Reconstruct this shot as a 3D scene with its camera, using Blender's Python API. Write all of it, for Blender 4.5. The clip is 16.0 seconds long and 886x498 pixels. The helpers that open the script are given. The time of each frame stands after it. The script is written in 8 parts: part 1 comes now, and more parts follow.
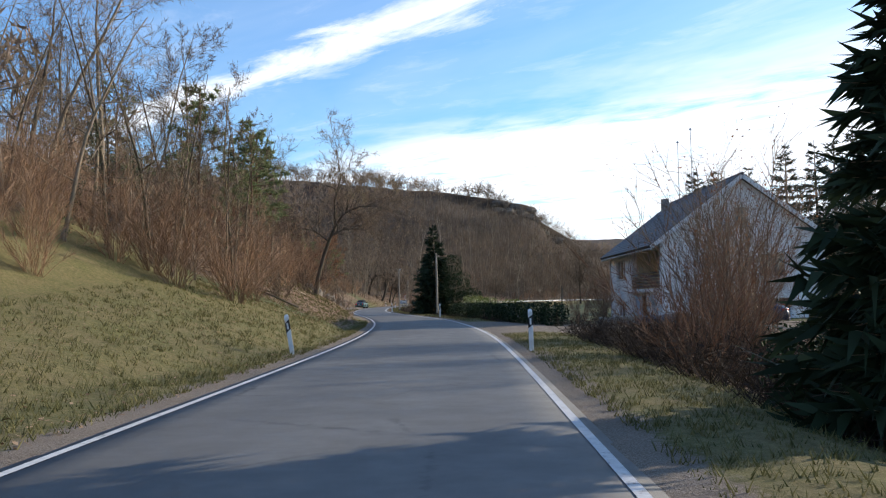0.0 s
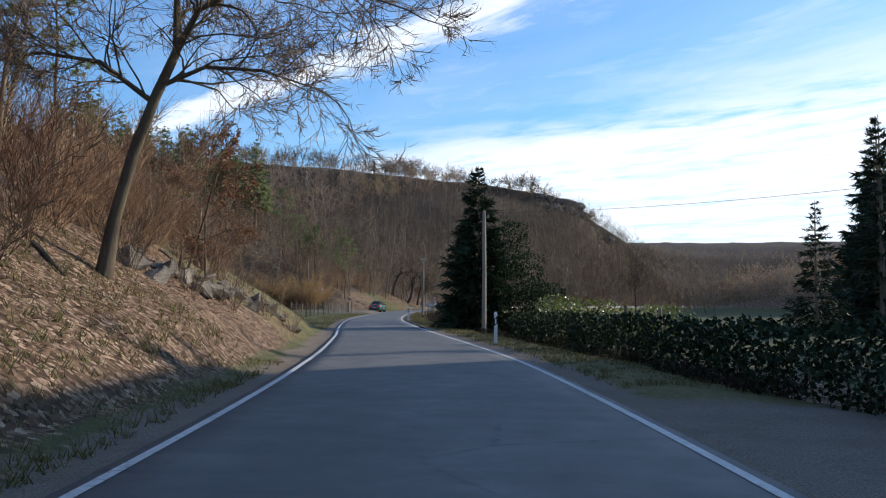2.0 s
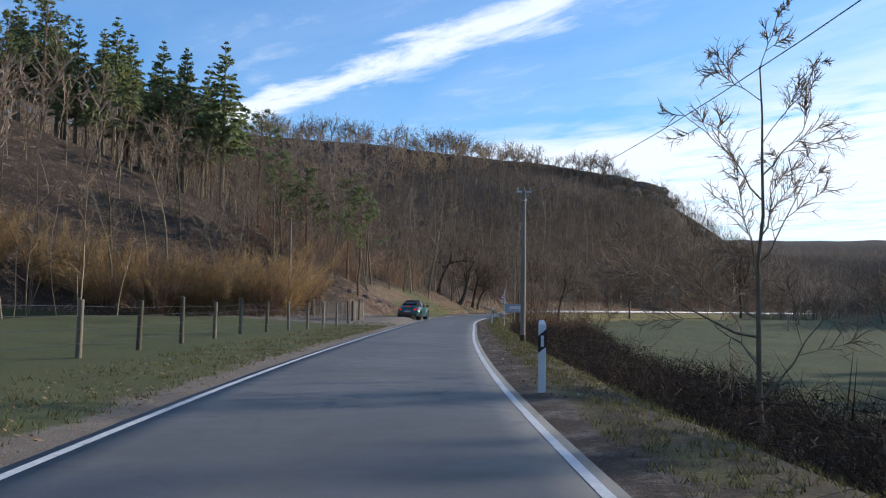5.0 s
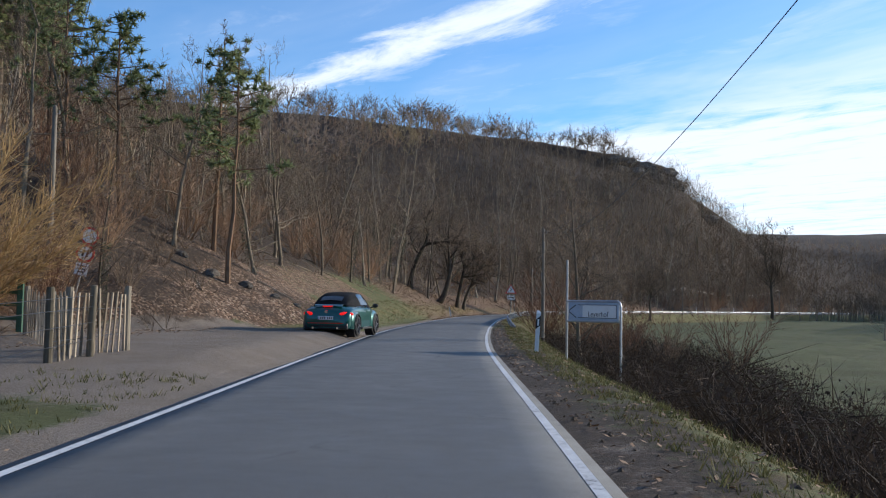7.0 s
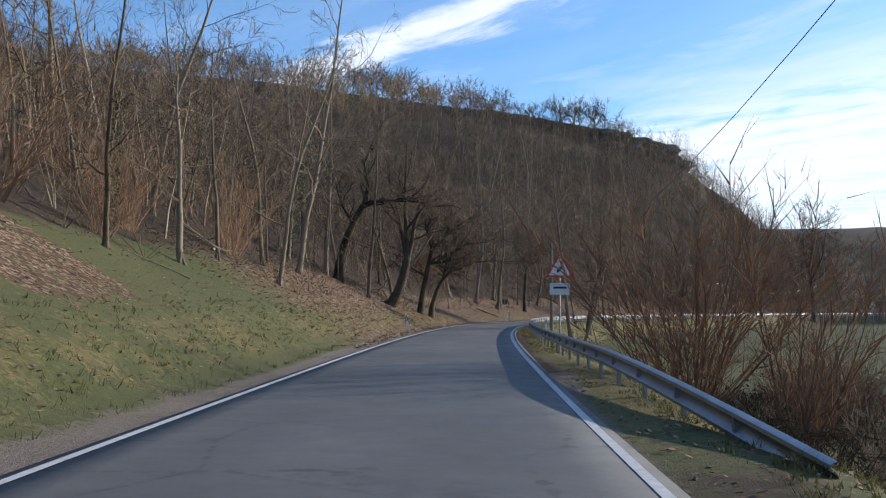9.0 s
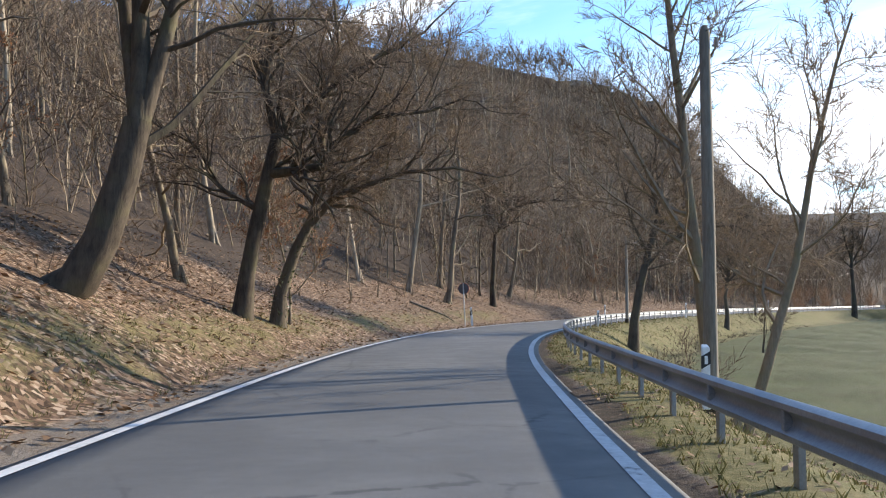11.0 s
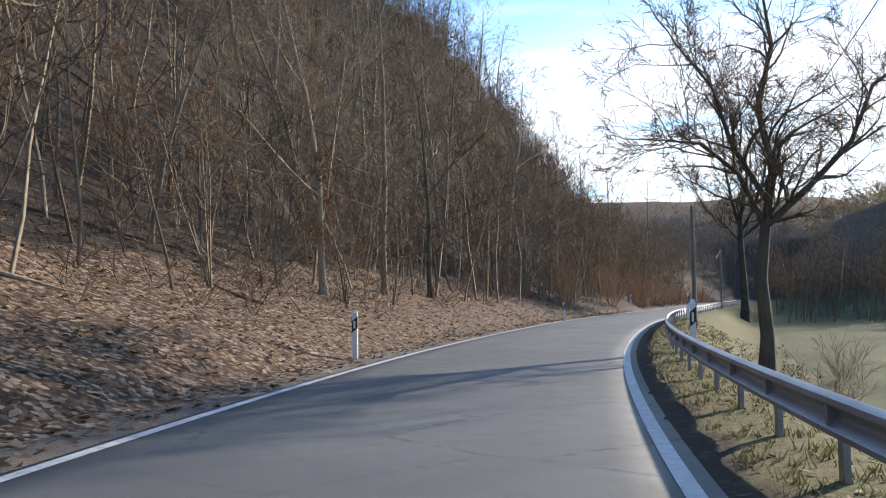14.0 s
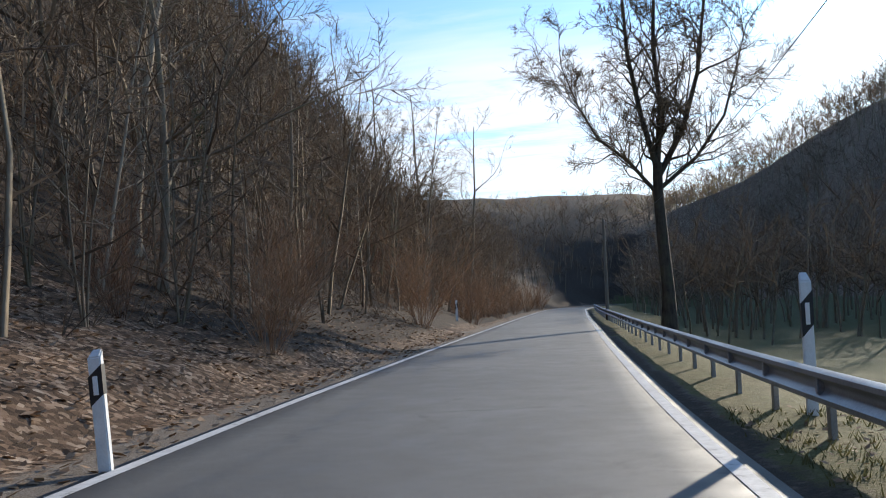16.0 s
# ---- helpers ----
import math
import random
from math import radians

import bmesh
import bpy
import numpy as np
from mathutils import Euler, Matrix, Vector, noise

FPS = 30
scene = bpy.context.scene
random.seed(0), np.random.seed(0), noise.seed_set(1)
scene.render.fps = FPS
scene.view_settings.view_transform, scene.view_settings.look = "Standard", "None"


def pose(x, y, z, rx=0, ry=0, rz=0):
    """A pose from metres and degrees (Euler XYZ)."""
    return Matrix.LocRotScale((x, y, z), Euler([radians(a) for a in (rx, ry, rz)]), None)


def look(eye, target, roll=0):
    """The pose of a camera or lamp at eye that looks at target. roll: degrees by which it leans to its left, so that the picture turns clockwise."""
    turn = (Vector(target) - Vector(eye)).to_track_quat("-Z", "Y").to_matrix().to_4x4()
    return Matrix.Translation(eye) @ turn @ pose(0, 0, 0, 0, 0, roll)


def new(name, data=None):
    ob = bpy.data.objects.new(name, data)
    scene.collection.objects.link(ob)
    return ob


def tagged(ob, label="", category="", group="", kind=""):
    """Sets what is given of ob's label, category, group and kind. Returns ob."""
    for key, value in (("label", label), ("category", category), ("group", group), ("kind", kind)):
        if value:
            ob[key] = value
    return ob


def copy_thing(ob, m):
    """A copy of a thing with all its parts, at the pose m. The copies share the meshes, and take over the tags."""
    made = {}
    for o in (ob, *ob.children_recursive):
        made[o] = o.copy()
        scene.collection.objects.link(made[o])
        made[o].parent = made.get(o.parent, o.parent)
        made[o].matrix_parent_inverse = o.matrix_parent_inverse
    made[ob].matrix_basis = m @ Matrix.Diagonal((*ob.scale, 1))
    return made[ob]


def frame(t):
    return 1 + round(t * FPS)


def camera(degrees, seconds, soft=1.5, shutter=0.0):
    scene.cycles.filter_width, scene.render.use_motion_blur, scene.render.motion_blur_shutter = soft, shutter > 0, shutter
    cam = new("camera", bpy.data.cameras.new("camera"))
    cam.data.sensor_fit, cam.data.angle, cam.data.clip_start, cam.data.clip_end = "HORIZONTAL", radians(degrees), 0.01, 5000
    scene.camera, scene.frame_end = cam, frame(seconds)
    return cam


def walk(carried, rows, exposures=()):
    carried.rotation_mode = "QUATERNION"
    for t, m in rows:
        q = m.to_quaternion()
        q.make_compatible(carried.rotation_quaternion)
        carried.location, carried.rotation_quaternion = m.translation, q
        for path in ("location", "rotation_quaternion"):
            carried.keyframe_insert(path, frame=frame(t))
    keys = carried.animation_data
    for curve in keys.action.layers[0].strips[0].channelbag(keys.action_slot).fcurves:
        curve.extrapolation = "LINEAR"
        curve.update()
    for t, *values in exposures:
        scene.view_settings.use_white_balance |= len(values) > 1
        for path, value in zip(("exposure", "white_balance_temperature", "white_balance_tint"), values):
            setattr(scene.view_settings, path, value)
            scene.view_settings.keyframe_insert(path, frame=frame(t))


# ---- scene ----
cam = camera(52.44, 16.0, soft=1.15)
PATH = [
    (0.00, -0.03, 0.15, 1.29, 3.27, 1.16, -0.05),
    (0.50, -0.01, 9.84, 1.27, 3.28, 0.69, 0.22),
    (1.00, -0.07, 19.86, 1.28, 3.31, 0.41, 0.68),
    (1.50, -0.33, 30.00, 1.29, 3.39, 0.13, 1.34),
    (2.00, -0.86, 40.30, 1.29, 3.49, -0.22, 2.11),
    (2.50, -1.53, 50.70, 1.28, 3.59, -0.49, 2.96),
    (3.00, -2.48, 60.63, 1.26, 3.66, -0.60, 3.68),
    (4.25, -5.13, 84.63, 1.28, 3.63, -0.76, 5.00),
    (5.50, -7.63, 109.49, 1.27, 3.53, -1.04, 4.70),
    (6.00, -8.46, 120.09, 1.29, 3.48, -1.06, 4.25),
    (6.50, -9.15, 130.65, 1.29, 3.50, -1.01, 3.86),
    (7.00, -9.87, 141.29, 1.27, 3.54, -0.81, 3.40),
    (7.50, -10.50, 152.14, 1.25, 3.68, -0.38, 2.88),
    (8.00, -11.01, 163.20, 1.29, 3.82, 0.00, 2.33),
    (9.25, -11.74, 191.42, 1.28, 3.80, -0.27, 0.79),
    (10.50, -11.10, 219.30, 1.28, 3.53, -0.41, -1.47),
    (11.00, -10.57, 230.04, 1.29, 3.40, 0.13, -2.65),
    (11.50, -9.86, 240.46, 1.30, 3.28, 0.57, -4.48),
    (12.00, -8.68, 250.70, 1.28, 3.13, 0.71, -6.86),
    (12.50, -6.87, 260.65, 1.29, 3.06, 0.47, -9.70),
    (13.00, -4.38, 270.31, 1.23, 3.00, 0.32, -12.70),
    (13.50, -1.16, 279.91, 1.25, 3.03, 0.38, -15.81),
    (14.00, 2.78, 289.52, 1.27, 3.16, 0.68, -18.98),
    (14.50, 7.39, 298.82, 1.30, 3.28, 1.17, -22.06),
    (15.00, 12.53, 307.93, 1.27, 3.34, 1.55, -25.00),
    (15.50, 18.06, 317.00, 1.29, 3.40, 1.77, -27.93),
    (16.00, 23.76, 326.03, 1.28, 3.49, 2.16, -30.70),
]
walk(cam, [(t, pose(x, y, z, 90 + pitch, roll, yaw)) for t, x, y, z, pitch, roll, yaw in PATH],
     exposures=[(0.0, 0.36, 6650, 10), (1.0, 0.2, 6500, 10), (2.0, 0.15, 6350, 10), (5.5, 0.1, 6150, 10), (8.0, 0.1, 6150, 10), (10.5, 0.6, 6550, 10), (11.0, 0.92, 6550, 10), (12.2, 1.05, 6550, 10), (13.0, 0.72, 6500, 10), (14.0, 0.66, 6500, 10), (16.0, 0.15, 6350, 9)])

# ---- sky and sun: low winter sun over the valley, thin cloud bands ----
SUN_AZ, SUN_EL = radians(64), radians(17.5)
sun_way = Vector((math.sin(SUN_AZ) * math.cos(SUN_EL), math.cos(SUN_AZ) * math.cos(SUN_EL), math.sin(SUN_EL)))


def make_world():
    w = bpy.data.worlds.new("sky")
    scene.world = w
    w.use_nodes = True
    nt = w.node_tree
    nt.nodes.clear()
    N = nt.nodes.new
    out, bg = N("ShaderNodeOutputWorld"), N("ShaderNodeBackground")
    sky = N("ShaderNodeTexSky")
    sky.sky_type, sky.sun_disc = "NISHITA", False
    sky.sun_elevation, sky.sun_rotation = SUN_EL, SUN_AZ
    sky.air_density, sky.dust_density, sky.ozone_density = 1.0, 0.6, 2.0
    co, sep = N("ShaderNodeTexCoord"), N("ShaderNodeSeparateXYZ")
    nt.links.new(co.outputs["Generated"], sep.inputs[0])

    def m(op, a, b=None, c=None):
        n = N("ShaderNodeMath")
        n.operation = op
        for i, v in enumerate((a, b, c)):
            if v is None:
                continue
            if isinstance(v, (int, float)):
                n.inputs[i].default_value = v
            else:
                nt.links.new(v, n.inputs[i])
        return n.outputs[0]

    def ramp01(v, lo, hi):
        n = N("ShaderNodeMapRange")
        n.interpolation_type = "SMOOTHSTEP"
        n.inputs[1].default_value, n.inputs[2].default_value = lo, hi
        nt.links.new(v, n.inputs[0])
        return n.outputs[0]

    up = m("MAXIMUM", sep.outputs[2], 0.02)
    px, py = m("DIVIDE", sep.outputs[0], up), m("DIVIDE", sep.outputs[1], up)
    # across and along the bands of cirrus
    across = m("ADD", m("MULTIPLY", px, 0.743), m("MULTIPLY", py, 0.669))
    along = m("SUBTRACT", m("MULTIPLY", px, 0.669), m("MULTIPLY", py, 0.743))
    com = N("ShaderNodeCombineXYZ")
    nt.links.new(m("MULTIPLY", across, 1.0), com.inputs[0])
    nt.links.new(m("MULTIPLY", along, 0.45), com.inputs[1])

    def noise_at(scale, detail, rough=0.55, dist=0.0):
        n = N("ShaderNodeTexNoise")
        n.inputs["Scale"].default_value, n.inputs["Detail"].default_value = scale, detail
        n.inputs["Roughness"].default_value, n.inputs["Distortion"].default_value = rough, dist
        nt.links.new(com.outputs[0], n.inputs["Vector"])
        return n.outputs[0]

    big, fine = noise_at(0.9, 5, 0.6, 0.3), noise_at(4.0, 6, 0.65, 0.4)
    wav = m("ADD", across, m("MULTIPLY", m("SUBTRACT", fine, 0.5), 0.6))
    streak = m("MULTIPLY", ramp01(m("ABSOLUTE", m("SUBTRACT", wav, 2.02)), 0.24, 0.0), ramp01(m("ADD", big, m("MULTIPLY", fine, 0.35)), 0.42, 0.66))
    wide = m("ADD", across, m("MULTIPLY", m("SUBTRACT", big, 0.5), 2.2))
    bank = m("MULTIPLY", ramp01(wide, 3.0, 4.3), ramp01(m("ADD", m("MULTIPLY", big, 0.5), m("MULTIPLY", fine, 0.5)), 0.30, 0.52))
    veil = m("MULTIPLY", ramp01(m("ADD", m("MULTIPLY", big, 0.6), m("MULTIPLY", fine, 0.4)), 0.46, 0.76), 0.5)
    veil = m("MULTIPLY", veil, ramp01(sep.outputs[2], 0.6, 0.35))
    bank = m("MULTIPLY", bank, ramp01(sep.outputs[2], 0.6, 0.3))
    low = ramp01(sep.outputs[2], 0.17, 0.03)
    thin = m("MULTIPLY", ramp01(big, 0.3, 0.7), 0.14)
    cover = m("MINIMUM", m("MAXIMUM", m("MAXIMUM", m("MAXIMUM", m("MAXIMUM", streak, bank), veil), thin), m("MULTIPLY", low, 0.7)), 1.0)
    tint = N("ShaderNodeMix")
    tint.data_type, tint.blend_type = "RGBA", "MULTIPLY"
    tint.inputs[0].default_value = 1.0
    nt.links.new(sky.outputs[0], tint.inputs[6])
    tint.inputs[7].default_value = (0.66, 1.02, 1.36, 1)
    mix = N("ShaderNodeMix")
    mix.data_type = "RGBA"
    nt.links.new(m("MULTIPLY", cover, 0.92), mix.inputs[0])
    nt.links.new(tint.outputs[2], mix.inputs[6])
    mix.inputs[7].default_value = (6.6, 6.9, 7.4, 1)
    nt.links.new(mix.outputs[2], bg.inputs[0])
    bg.inputs[1].default_value = 0.147
    nt.links.new(bg.outputs[0], out.inputs[0])


make_world()
sun = new("sun", bpy.data.lights.new("sun", "SUN"))
sun.data.energy, sun.data.angle, sun.data.color = 5.0, radians(0.6), (1.0, 0.89, 0.74)
sun.matrix_world = look(sun_way * 300, (0, 0, 0))


# ---- materials ----
class Nodes:
    """A short way to write node materials."""

    def __init__(self, name):
        self.mat = bpy.data.materials.new(name)
        self.mat.use_nodes = True
        self.nt = self.mat.node_tree
        self.bsdf = self.nt.nodes["Principled BSDF"]
        self.co = self.nt.nodes.new("ShaderNodeTexCoord")

    def put(self, socket, value):
        if isinstance(value, (int, float)):
            socket.default_value = value
        elif isinstance(value, tuple):
            socket.default_value = value if len(value) == len(socket.default_value) else (*value, 1)
        else:
            self.nt.links.new(value, socket)

    def noise(self, scale, detail=4, rough=0.6, where="Object", dist=0.0, stretch=None):
        n = self.nt.nodes.new("ShaderNodeTexNoise")
        n.inputs["Scale"].default_value, n.inputs["Detail"].default_value = scale, detail
        n.inputs["Roughness"].default_value, n.inputs["Distortion"].default_value = rough, dist
        vec = self.co.outputs[where]
        if stretch:
            mp = self.nt.nodes.new("ShaderNodeMapping")
            mp.inputs["Scale"].default_value = stretch
            self.nt.links.new(vec, mp.inputs[0])
            vec = mp.outputs[0]
        self.nt.links.new(vec, n.inputs["Vector"])
        return n.outputs[0]

    def voronoi(self, scale, where="Object", feature="F1", out=0):
        n = self.nt.nodes.new("ShaderNodeTexVoronoi")
        n.feature = feature
        n.inputs["Scale"].default_value = scale
        self.nt.links.new(self.co.outputs[where], n.inputs["Vector"])
        return n.outputs[out]

    def ramp(self, v, *stops):
        n = self.nt.nodes.new("ShaderNodeValToRGB")
        e = n.color_ramp.elements
        while len(e) < len(stops):
            e.new(0.5)
        for el, (p, c) in zip(e, stops):
            el.position, el.color = p, (*c, 1) if isinstance(c, tuple) else (c, c, c, 1)
        self.nt.links.new(v, n.inputs[0])
        return n.outputs[0]

    def mix(self, f, a, b, blend="MIX"):
        n = self.nt.nodes.new("ShaderNodeMix")
        n.data_type, n.blend_type = "RGBA", blend
        self.put(n.inputs[0], f)
        self.put(n.inputs[6], a)
        self.put(n.inputs[7], b)
        return n.outputs[2]

    def math(self, op, a, b=0.0):
        n = self.nt.nodes.new("ShaderNodeMath")
        n.operation = op
        self.put(n.inputs[0], a)
        self.put(n.inputs[1], b)
        return n.outputs[0]

    def attr(self, name):
        n = self.nt.nodes.new("ShaderNodeAttribute")
        n.attribute_name = name
        return n

    def random(self, island=False):
        if island:
            return self.nt.nodes.new("ShaderNodeNewGeometry").outputs["Random Per Island"]
        return self.nt.nodes.new("ShaderNodeObjectInfo").outputs["Random"]

    def done(self, color, rough=0.8, metal=0.0, bump=None, strength=0.5, dist=0.02, spec=0.4, **more):
        b = self.bsdf
        self.put(b.inputs["Base Color"], color)
        self.put(b.inputs["Roughness"], rough)
        self.put(b.inputs["Metallic"], metal)
        self.put(b.inputs["Specular IOR Level"], spec)
        for k, v in more.items():
            self.put(b.inputs[k.replace("_", " ")], v)
        if bump is not None:
            n = self.nt.nodes.new("ShaderNodeBump")
            n.inputs["Strength"].default_value, n.inputs["Distance"].default_value = strength, dist
            self.nt.links.new(bump, n.inputs["Height"])
            self.nt.links.new(n.outputs[0], b.inputs["Normal"])
        return self.mat


def surface(name, dark, light, scale=3.0, fine=40.0, rough=0.8, metal=0.0, bump=0.3, spec=0.4, vary=0.0, stretch=None, dist=0.01):
    """A material of two tones: broad stains and fine grain, with relief."""
    n = Nodes(name)
    a, b = n.noise(scale, 5, 0.6, stretch=stretch), n.noise(fine, 3, 0.7, stretch=stretch)
    f = n.math("ADD", n.math("MULTIPLY", a, 0.6), n.math("MULTIPLY", b, 0.4))
    if vary:
        f = n.math("ADD", f, n.math("MULTIPLY", n.math("SUBTRACT", n.random(), 0.5), vary))
    return n.done(n.ramp(f, (0.32, dark), (0.68, light)), rough, metal, b, bump, dist, spec)


def asphalt_material():
    n = Nodes("worn asphalt")
    broad = n.noise(0.22, 5, 0.6, dist=0.6)
    mid = n.noise(1.6, 5, 0.65)
    grit = n.noise(160, 2, 0.8)
    base = n.ramp(broad, (0.36, (0.085, 0.082, 0.076)), (0.64, (0.16, 0.154, 0.141)))
    base = n.mix(n.ramp(mid, (0.45, 0.0), (0.75, 0.5)), base, (0.085, 0.084, 0.081))
    base = n.mix(0.35, base, n.ramp(grit, (0.3, (0.03, 0.03, 0.03)), (0.7, (0.2, 0.2, 0.195))))
    # wheel tracks and cracks run with the lane
    lane = n.attr("lane")
    sep = n.nt.nodes.new("ShaderNodeSeparateXYZ")
    n.nt.links.new(lane.outputs["Vector"], sep.inputs[0])
    across = sep.outputs[0]
    track = n.ramp(n.math("ABSOLUTE", n.math("SUBTRACT", n.math("ABSOLUTE", across), 0.48)), (0.05, 0.35), (0.28, 0.0))
    base = n.mix(track, base, (0.095, 0.094, 0.091))
    crack = n.voronoi(0.35, feature="DISTANCE_TO_EDGE")
    wob = n.math("ADD", crack, n.math("MULTIPLY", n.math("SUBTRACT", n.noise(5, 4, 0.7), 0.5), 0.12))
    line = n.ramp(wob, (0.0, 0.75), (0.012, 0.0))
    base = n.mix(n.math("MULTIPLY", line, n.ramp(broad, (0.45, 0.0), (0.6, 0.8))), base, (0.028, 0.028, 0.028))
    return n.done(base, n.ramp(mid, (0.3, 0.62), (0.7, 0.82)), 0, grit, 0.35, 0.006, 0.45)


def paint_line_material():
    n = Nodes("worn white road paint")
    wear = n.noise(7, 6, 0.75)
    gap = n.noise(0.5, 3, 0.6)
    f = n.math("ADD", n.math("MULTIPLY", wear, 0.7), n.math("MULTIPLY", gap, 0.3))
    col = n.ramp(f, (0.36, (0.16, 0.155, 0.15)), (0.43, (0.5, 0.49, 0.475)), (0.68, (0.72, 0.71, 0.69)))
    return n.done(col, 0.7, 0, wear, 0.2, 0.003)


def ground_material():
    n = Nodes("valley ground")
    cover = n.attr("cover")
    sep = n.nt.nodes.new("ShaderNodeSeparateColor")
    n.nt.links.new(cover.outputs["Color"], sep.inputs[0])
    big, mid, fine, tiny = n.noise(0.12, 5, 0.6), n.noise(0.9, 5, 0.65), n.noise(9, 4, 0.7), n.noise(45, 3, 0.75)
    spot = n.voronoi(13.0, out=1)
    chips = n.nt.nodes.new("ShaderNodeSeparateColor")
    n.nt.links.new(spot, chips.inputs[0])
    leaf = n.ramp(chips.outputs[0], (0.0, (0.035, 0.023, 0.015)), (0.42, (0.115, 0.07, 0.043)), (0.74, (0.26, 0.165, 0.105)), (1.0, (0.52, 0.39, 0.28)))
    leaf = n.mix(n.ramp(mid, (0.35, 0.0), (0.7, 0.6)), leaf, (0.085, 0.055, 0.034))
    blades = n.math("ADD", n.math("MULTIPLY", fine, 0.5), n.math("MULTIPLY", tiny, 0.5))
    grass = n.ramp(blades, (0.34, (0.05, 0.055, 0.018)), (0.52, (0.13, 0.125, 0.045)), (0.68, (0.25, 0.21, 0.10)))
    grass = n.mix(n.ramp(mid, (0.36, 0.1), (0.6, 0.85)), grass, n.ramp(blades, (0.35, (0.09, 0.075, 0.03)), (0.68, (0.27, 0.215, 0.105))))
    meadow = n.ramp(blades, (0.3, (0.052, 0.066, 0.024)), (0.7, (0.125, 0.13, 0.055)))
    meadow = n.mix(n.ramp(big, (0.35, 0.0), (0.65, 0.6)), meadow, (0.115, 0.112, 0.05))
    meadow = n.mix(n.ramp(mid, (0.42, 0.0), (0.62, 0.65)), meadow, n.ramp(blades, (0.35, (0.05, 0.05, 0.024)), (0.65, (0.15, 0.135, 0.065))))
    grit = n.ramp(tiny, (0.3, (0.10, 0.08, 0.062)), (0.7, (0.31, 0.26, 0.21)))
    grit = n.mix(n.ramp(mid, (0.42, 0.0), (0.62, 0.7)), grit, n.ramp(tiny, (0.3, (0.09, 0.068, 0.048)), (0.7, (0.25, 0.2, 0.155))))
    edge = n.math("MULTIPLY", n.math("SUBTRACT", n.math("ADD", n.math("MULTIPLY", mid, 0.6), n.math("MULTIPLY", fine, 0.4)), 0.5), 1.5)

    def zone(v):
        return n.ramp(n.math("ADD", v, edge), (0.40, 0.0), (0.60, 1.0))

    col = n.mix(zone(sep.outputs[0]), meadow, leaf)
    col = n.mix(zone(sep.outputs[1]), col, grass)
    col = n.mix(zone(sep.outputs[2]), col, grit)
    # dark soil tone, also used for shade painted on verge and wood floor
    soil = n.mix(n.ramp(fine, (0.45, 0.0), (0.68, 0.6)), (0.05, 0.038, 0.029), n.mix(0.45, leaf, (0.06, 0.043, 0.03)))
    col = n.mix(n.ramp(n.math("ADD", cover.outputs["Alpha"], edge), (0.40, 0.0), (0.60, 0.95)), col, soil)
    rel = n.math("ADD", n.math("MULTIPLY", fine, 0.7), n.math("MULTIPLY", tiny, 0.5))
    return n.done(col, 0.92, 0, rel, 0.8, 0.045, 0.15)


M_ASPHALT, M_PAINT, M_GROUND = asphalt_material(), paint_line_material(), ground_material()

# ---- the road's line: centre points and half widths ----
CENTRE = [(-2.1, -29.8), (-1.3, 0.2), (-0.7, 30.1), (-1.1, 45.1), (-2.2, 60.1), (-4.1, 75.0), (-6.5, 91.8), (-8.9, 111.7), (-10.3, 129.7),
          (-11.4, 149.6), (-12.3, 167.7), (-12.7, 184.7), (-12.5, 204.7), (-11.9, 224.7), (-11.0, 239.7), (-9.5, 254.8), (-6.97, 267.75),
          (-3.27, 279.24), (2.8, 293.2), (9.9, 306.5), (17.9, 319.2), (26.5, 331.5), (35.9, 343.5), (48.0, 358.5), (72.0, 388.0), (100.0, 421.0), (150.0, 470.0)]
HALF = [(-30, 2.4), (60, 2.42), (78, 2.18), (130, 2.12), (168, 2.2), (185, 2.42), (240, 2.42), (268, 2.5), (300, 2.45), (420, 2.5)]


def dense_line():
    p = np.array([(-3.7, -120.0), (-2.9, -70.0)] + CENTRE + [(230.0, 540.0)])
    out = []
    for i in range(1, len(p) - 2):
        a, b, c, d = p[i - 1], p[i], p[i + 1], p[i + 2]
        # centripetal spacing keeps the curve even between uneven points
        ta = np.cumsum([0] + [max(np.linalg.norm(v), 1e-6) ** 0.5 for v in (b - a, c - b, d - c)])
        k = max(int(np.linalg.norm(c - b) / 1.0), 2)
        for t in np.linspace(ta[1], ta[2], k, endpoint=False):
            a1 = a * (ta[1] - t) / (ta[1] - ta[0]) + b * (t - ta[0]) / (ta[1] - ta[0])
            a2 = b * (ta[2] - t) / (ta[2] - ta[1]) + c * (t - ta[1]) / (ta[2] - ta[1])
            a3 = c * (ta[3] - t) / (ta[3] - ta[2]) + d * (t - ta[2]) / (ta[3] - ta[2])
            b1 = a1 * (ta[2] - t) / (ta[2] - ta[0]) + a2 * (t - ta[0]) / (ta[2] - ta[0])
            b2 = a2 * (ta[3] - t) / (ta[3] - ta[1]) + a3 * (t - ta[1]) / (ta[3] - ta[1])
            out.append(b1 * (ta[2] - t) / (ta[2] - ta[1]) + b2 * (t - ta[1]) / (ta[2] - ta[1]))
    q = np.array(out)
    for _ in range(6):
        q[1:-1] = 0.25 * q[:-2] + 0.5 * q[1:-1] + 0.25 * q[2:]
    s = np.concatenate([[0], np.cumsum(np.linalg.norm(np.diff(q, axis=0), axis=1))])
    zero = s[np.argmin(np.abs(q[:, 1]))]
    s -= zero
    even = np.arange(math.ceil(s[0]), s[-1], 1.0)
    return even, np.stack([np.interp(even, s, q[:, 0]), np.interp(even, s, q[:, 1])], 1)


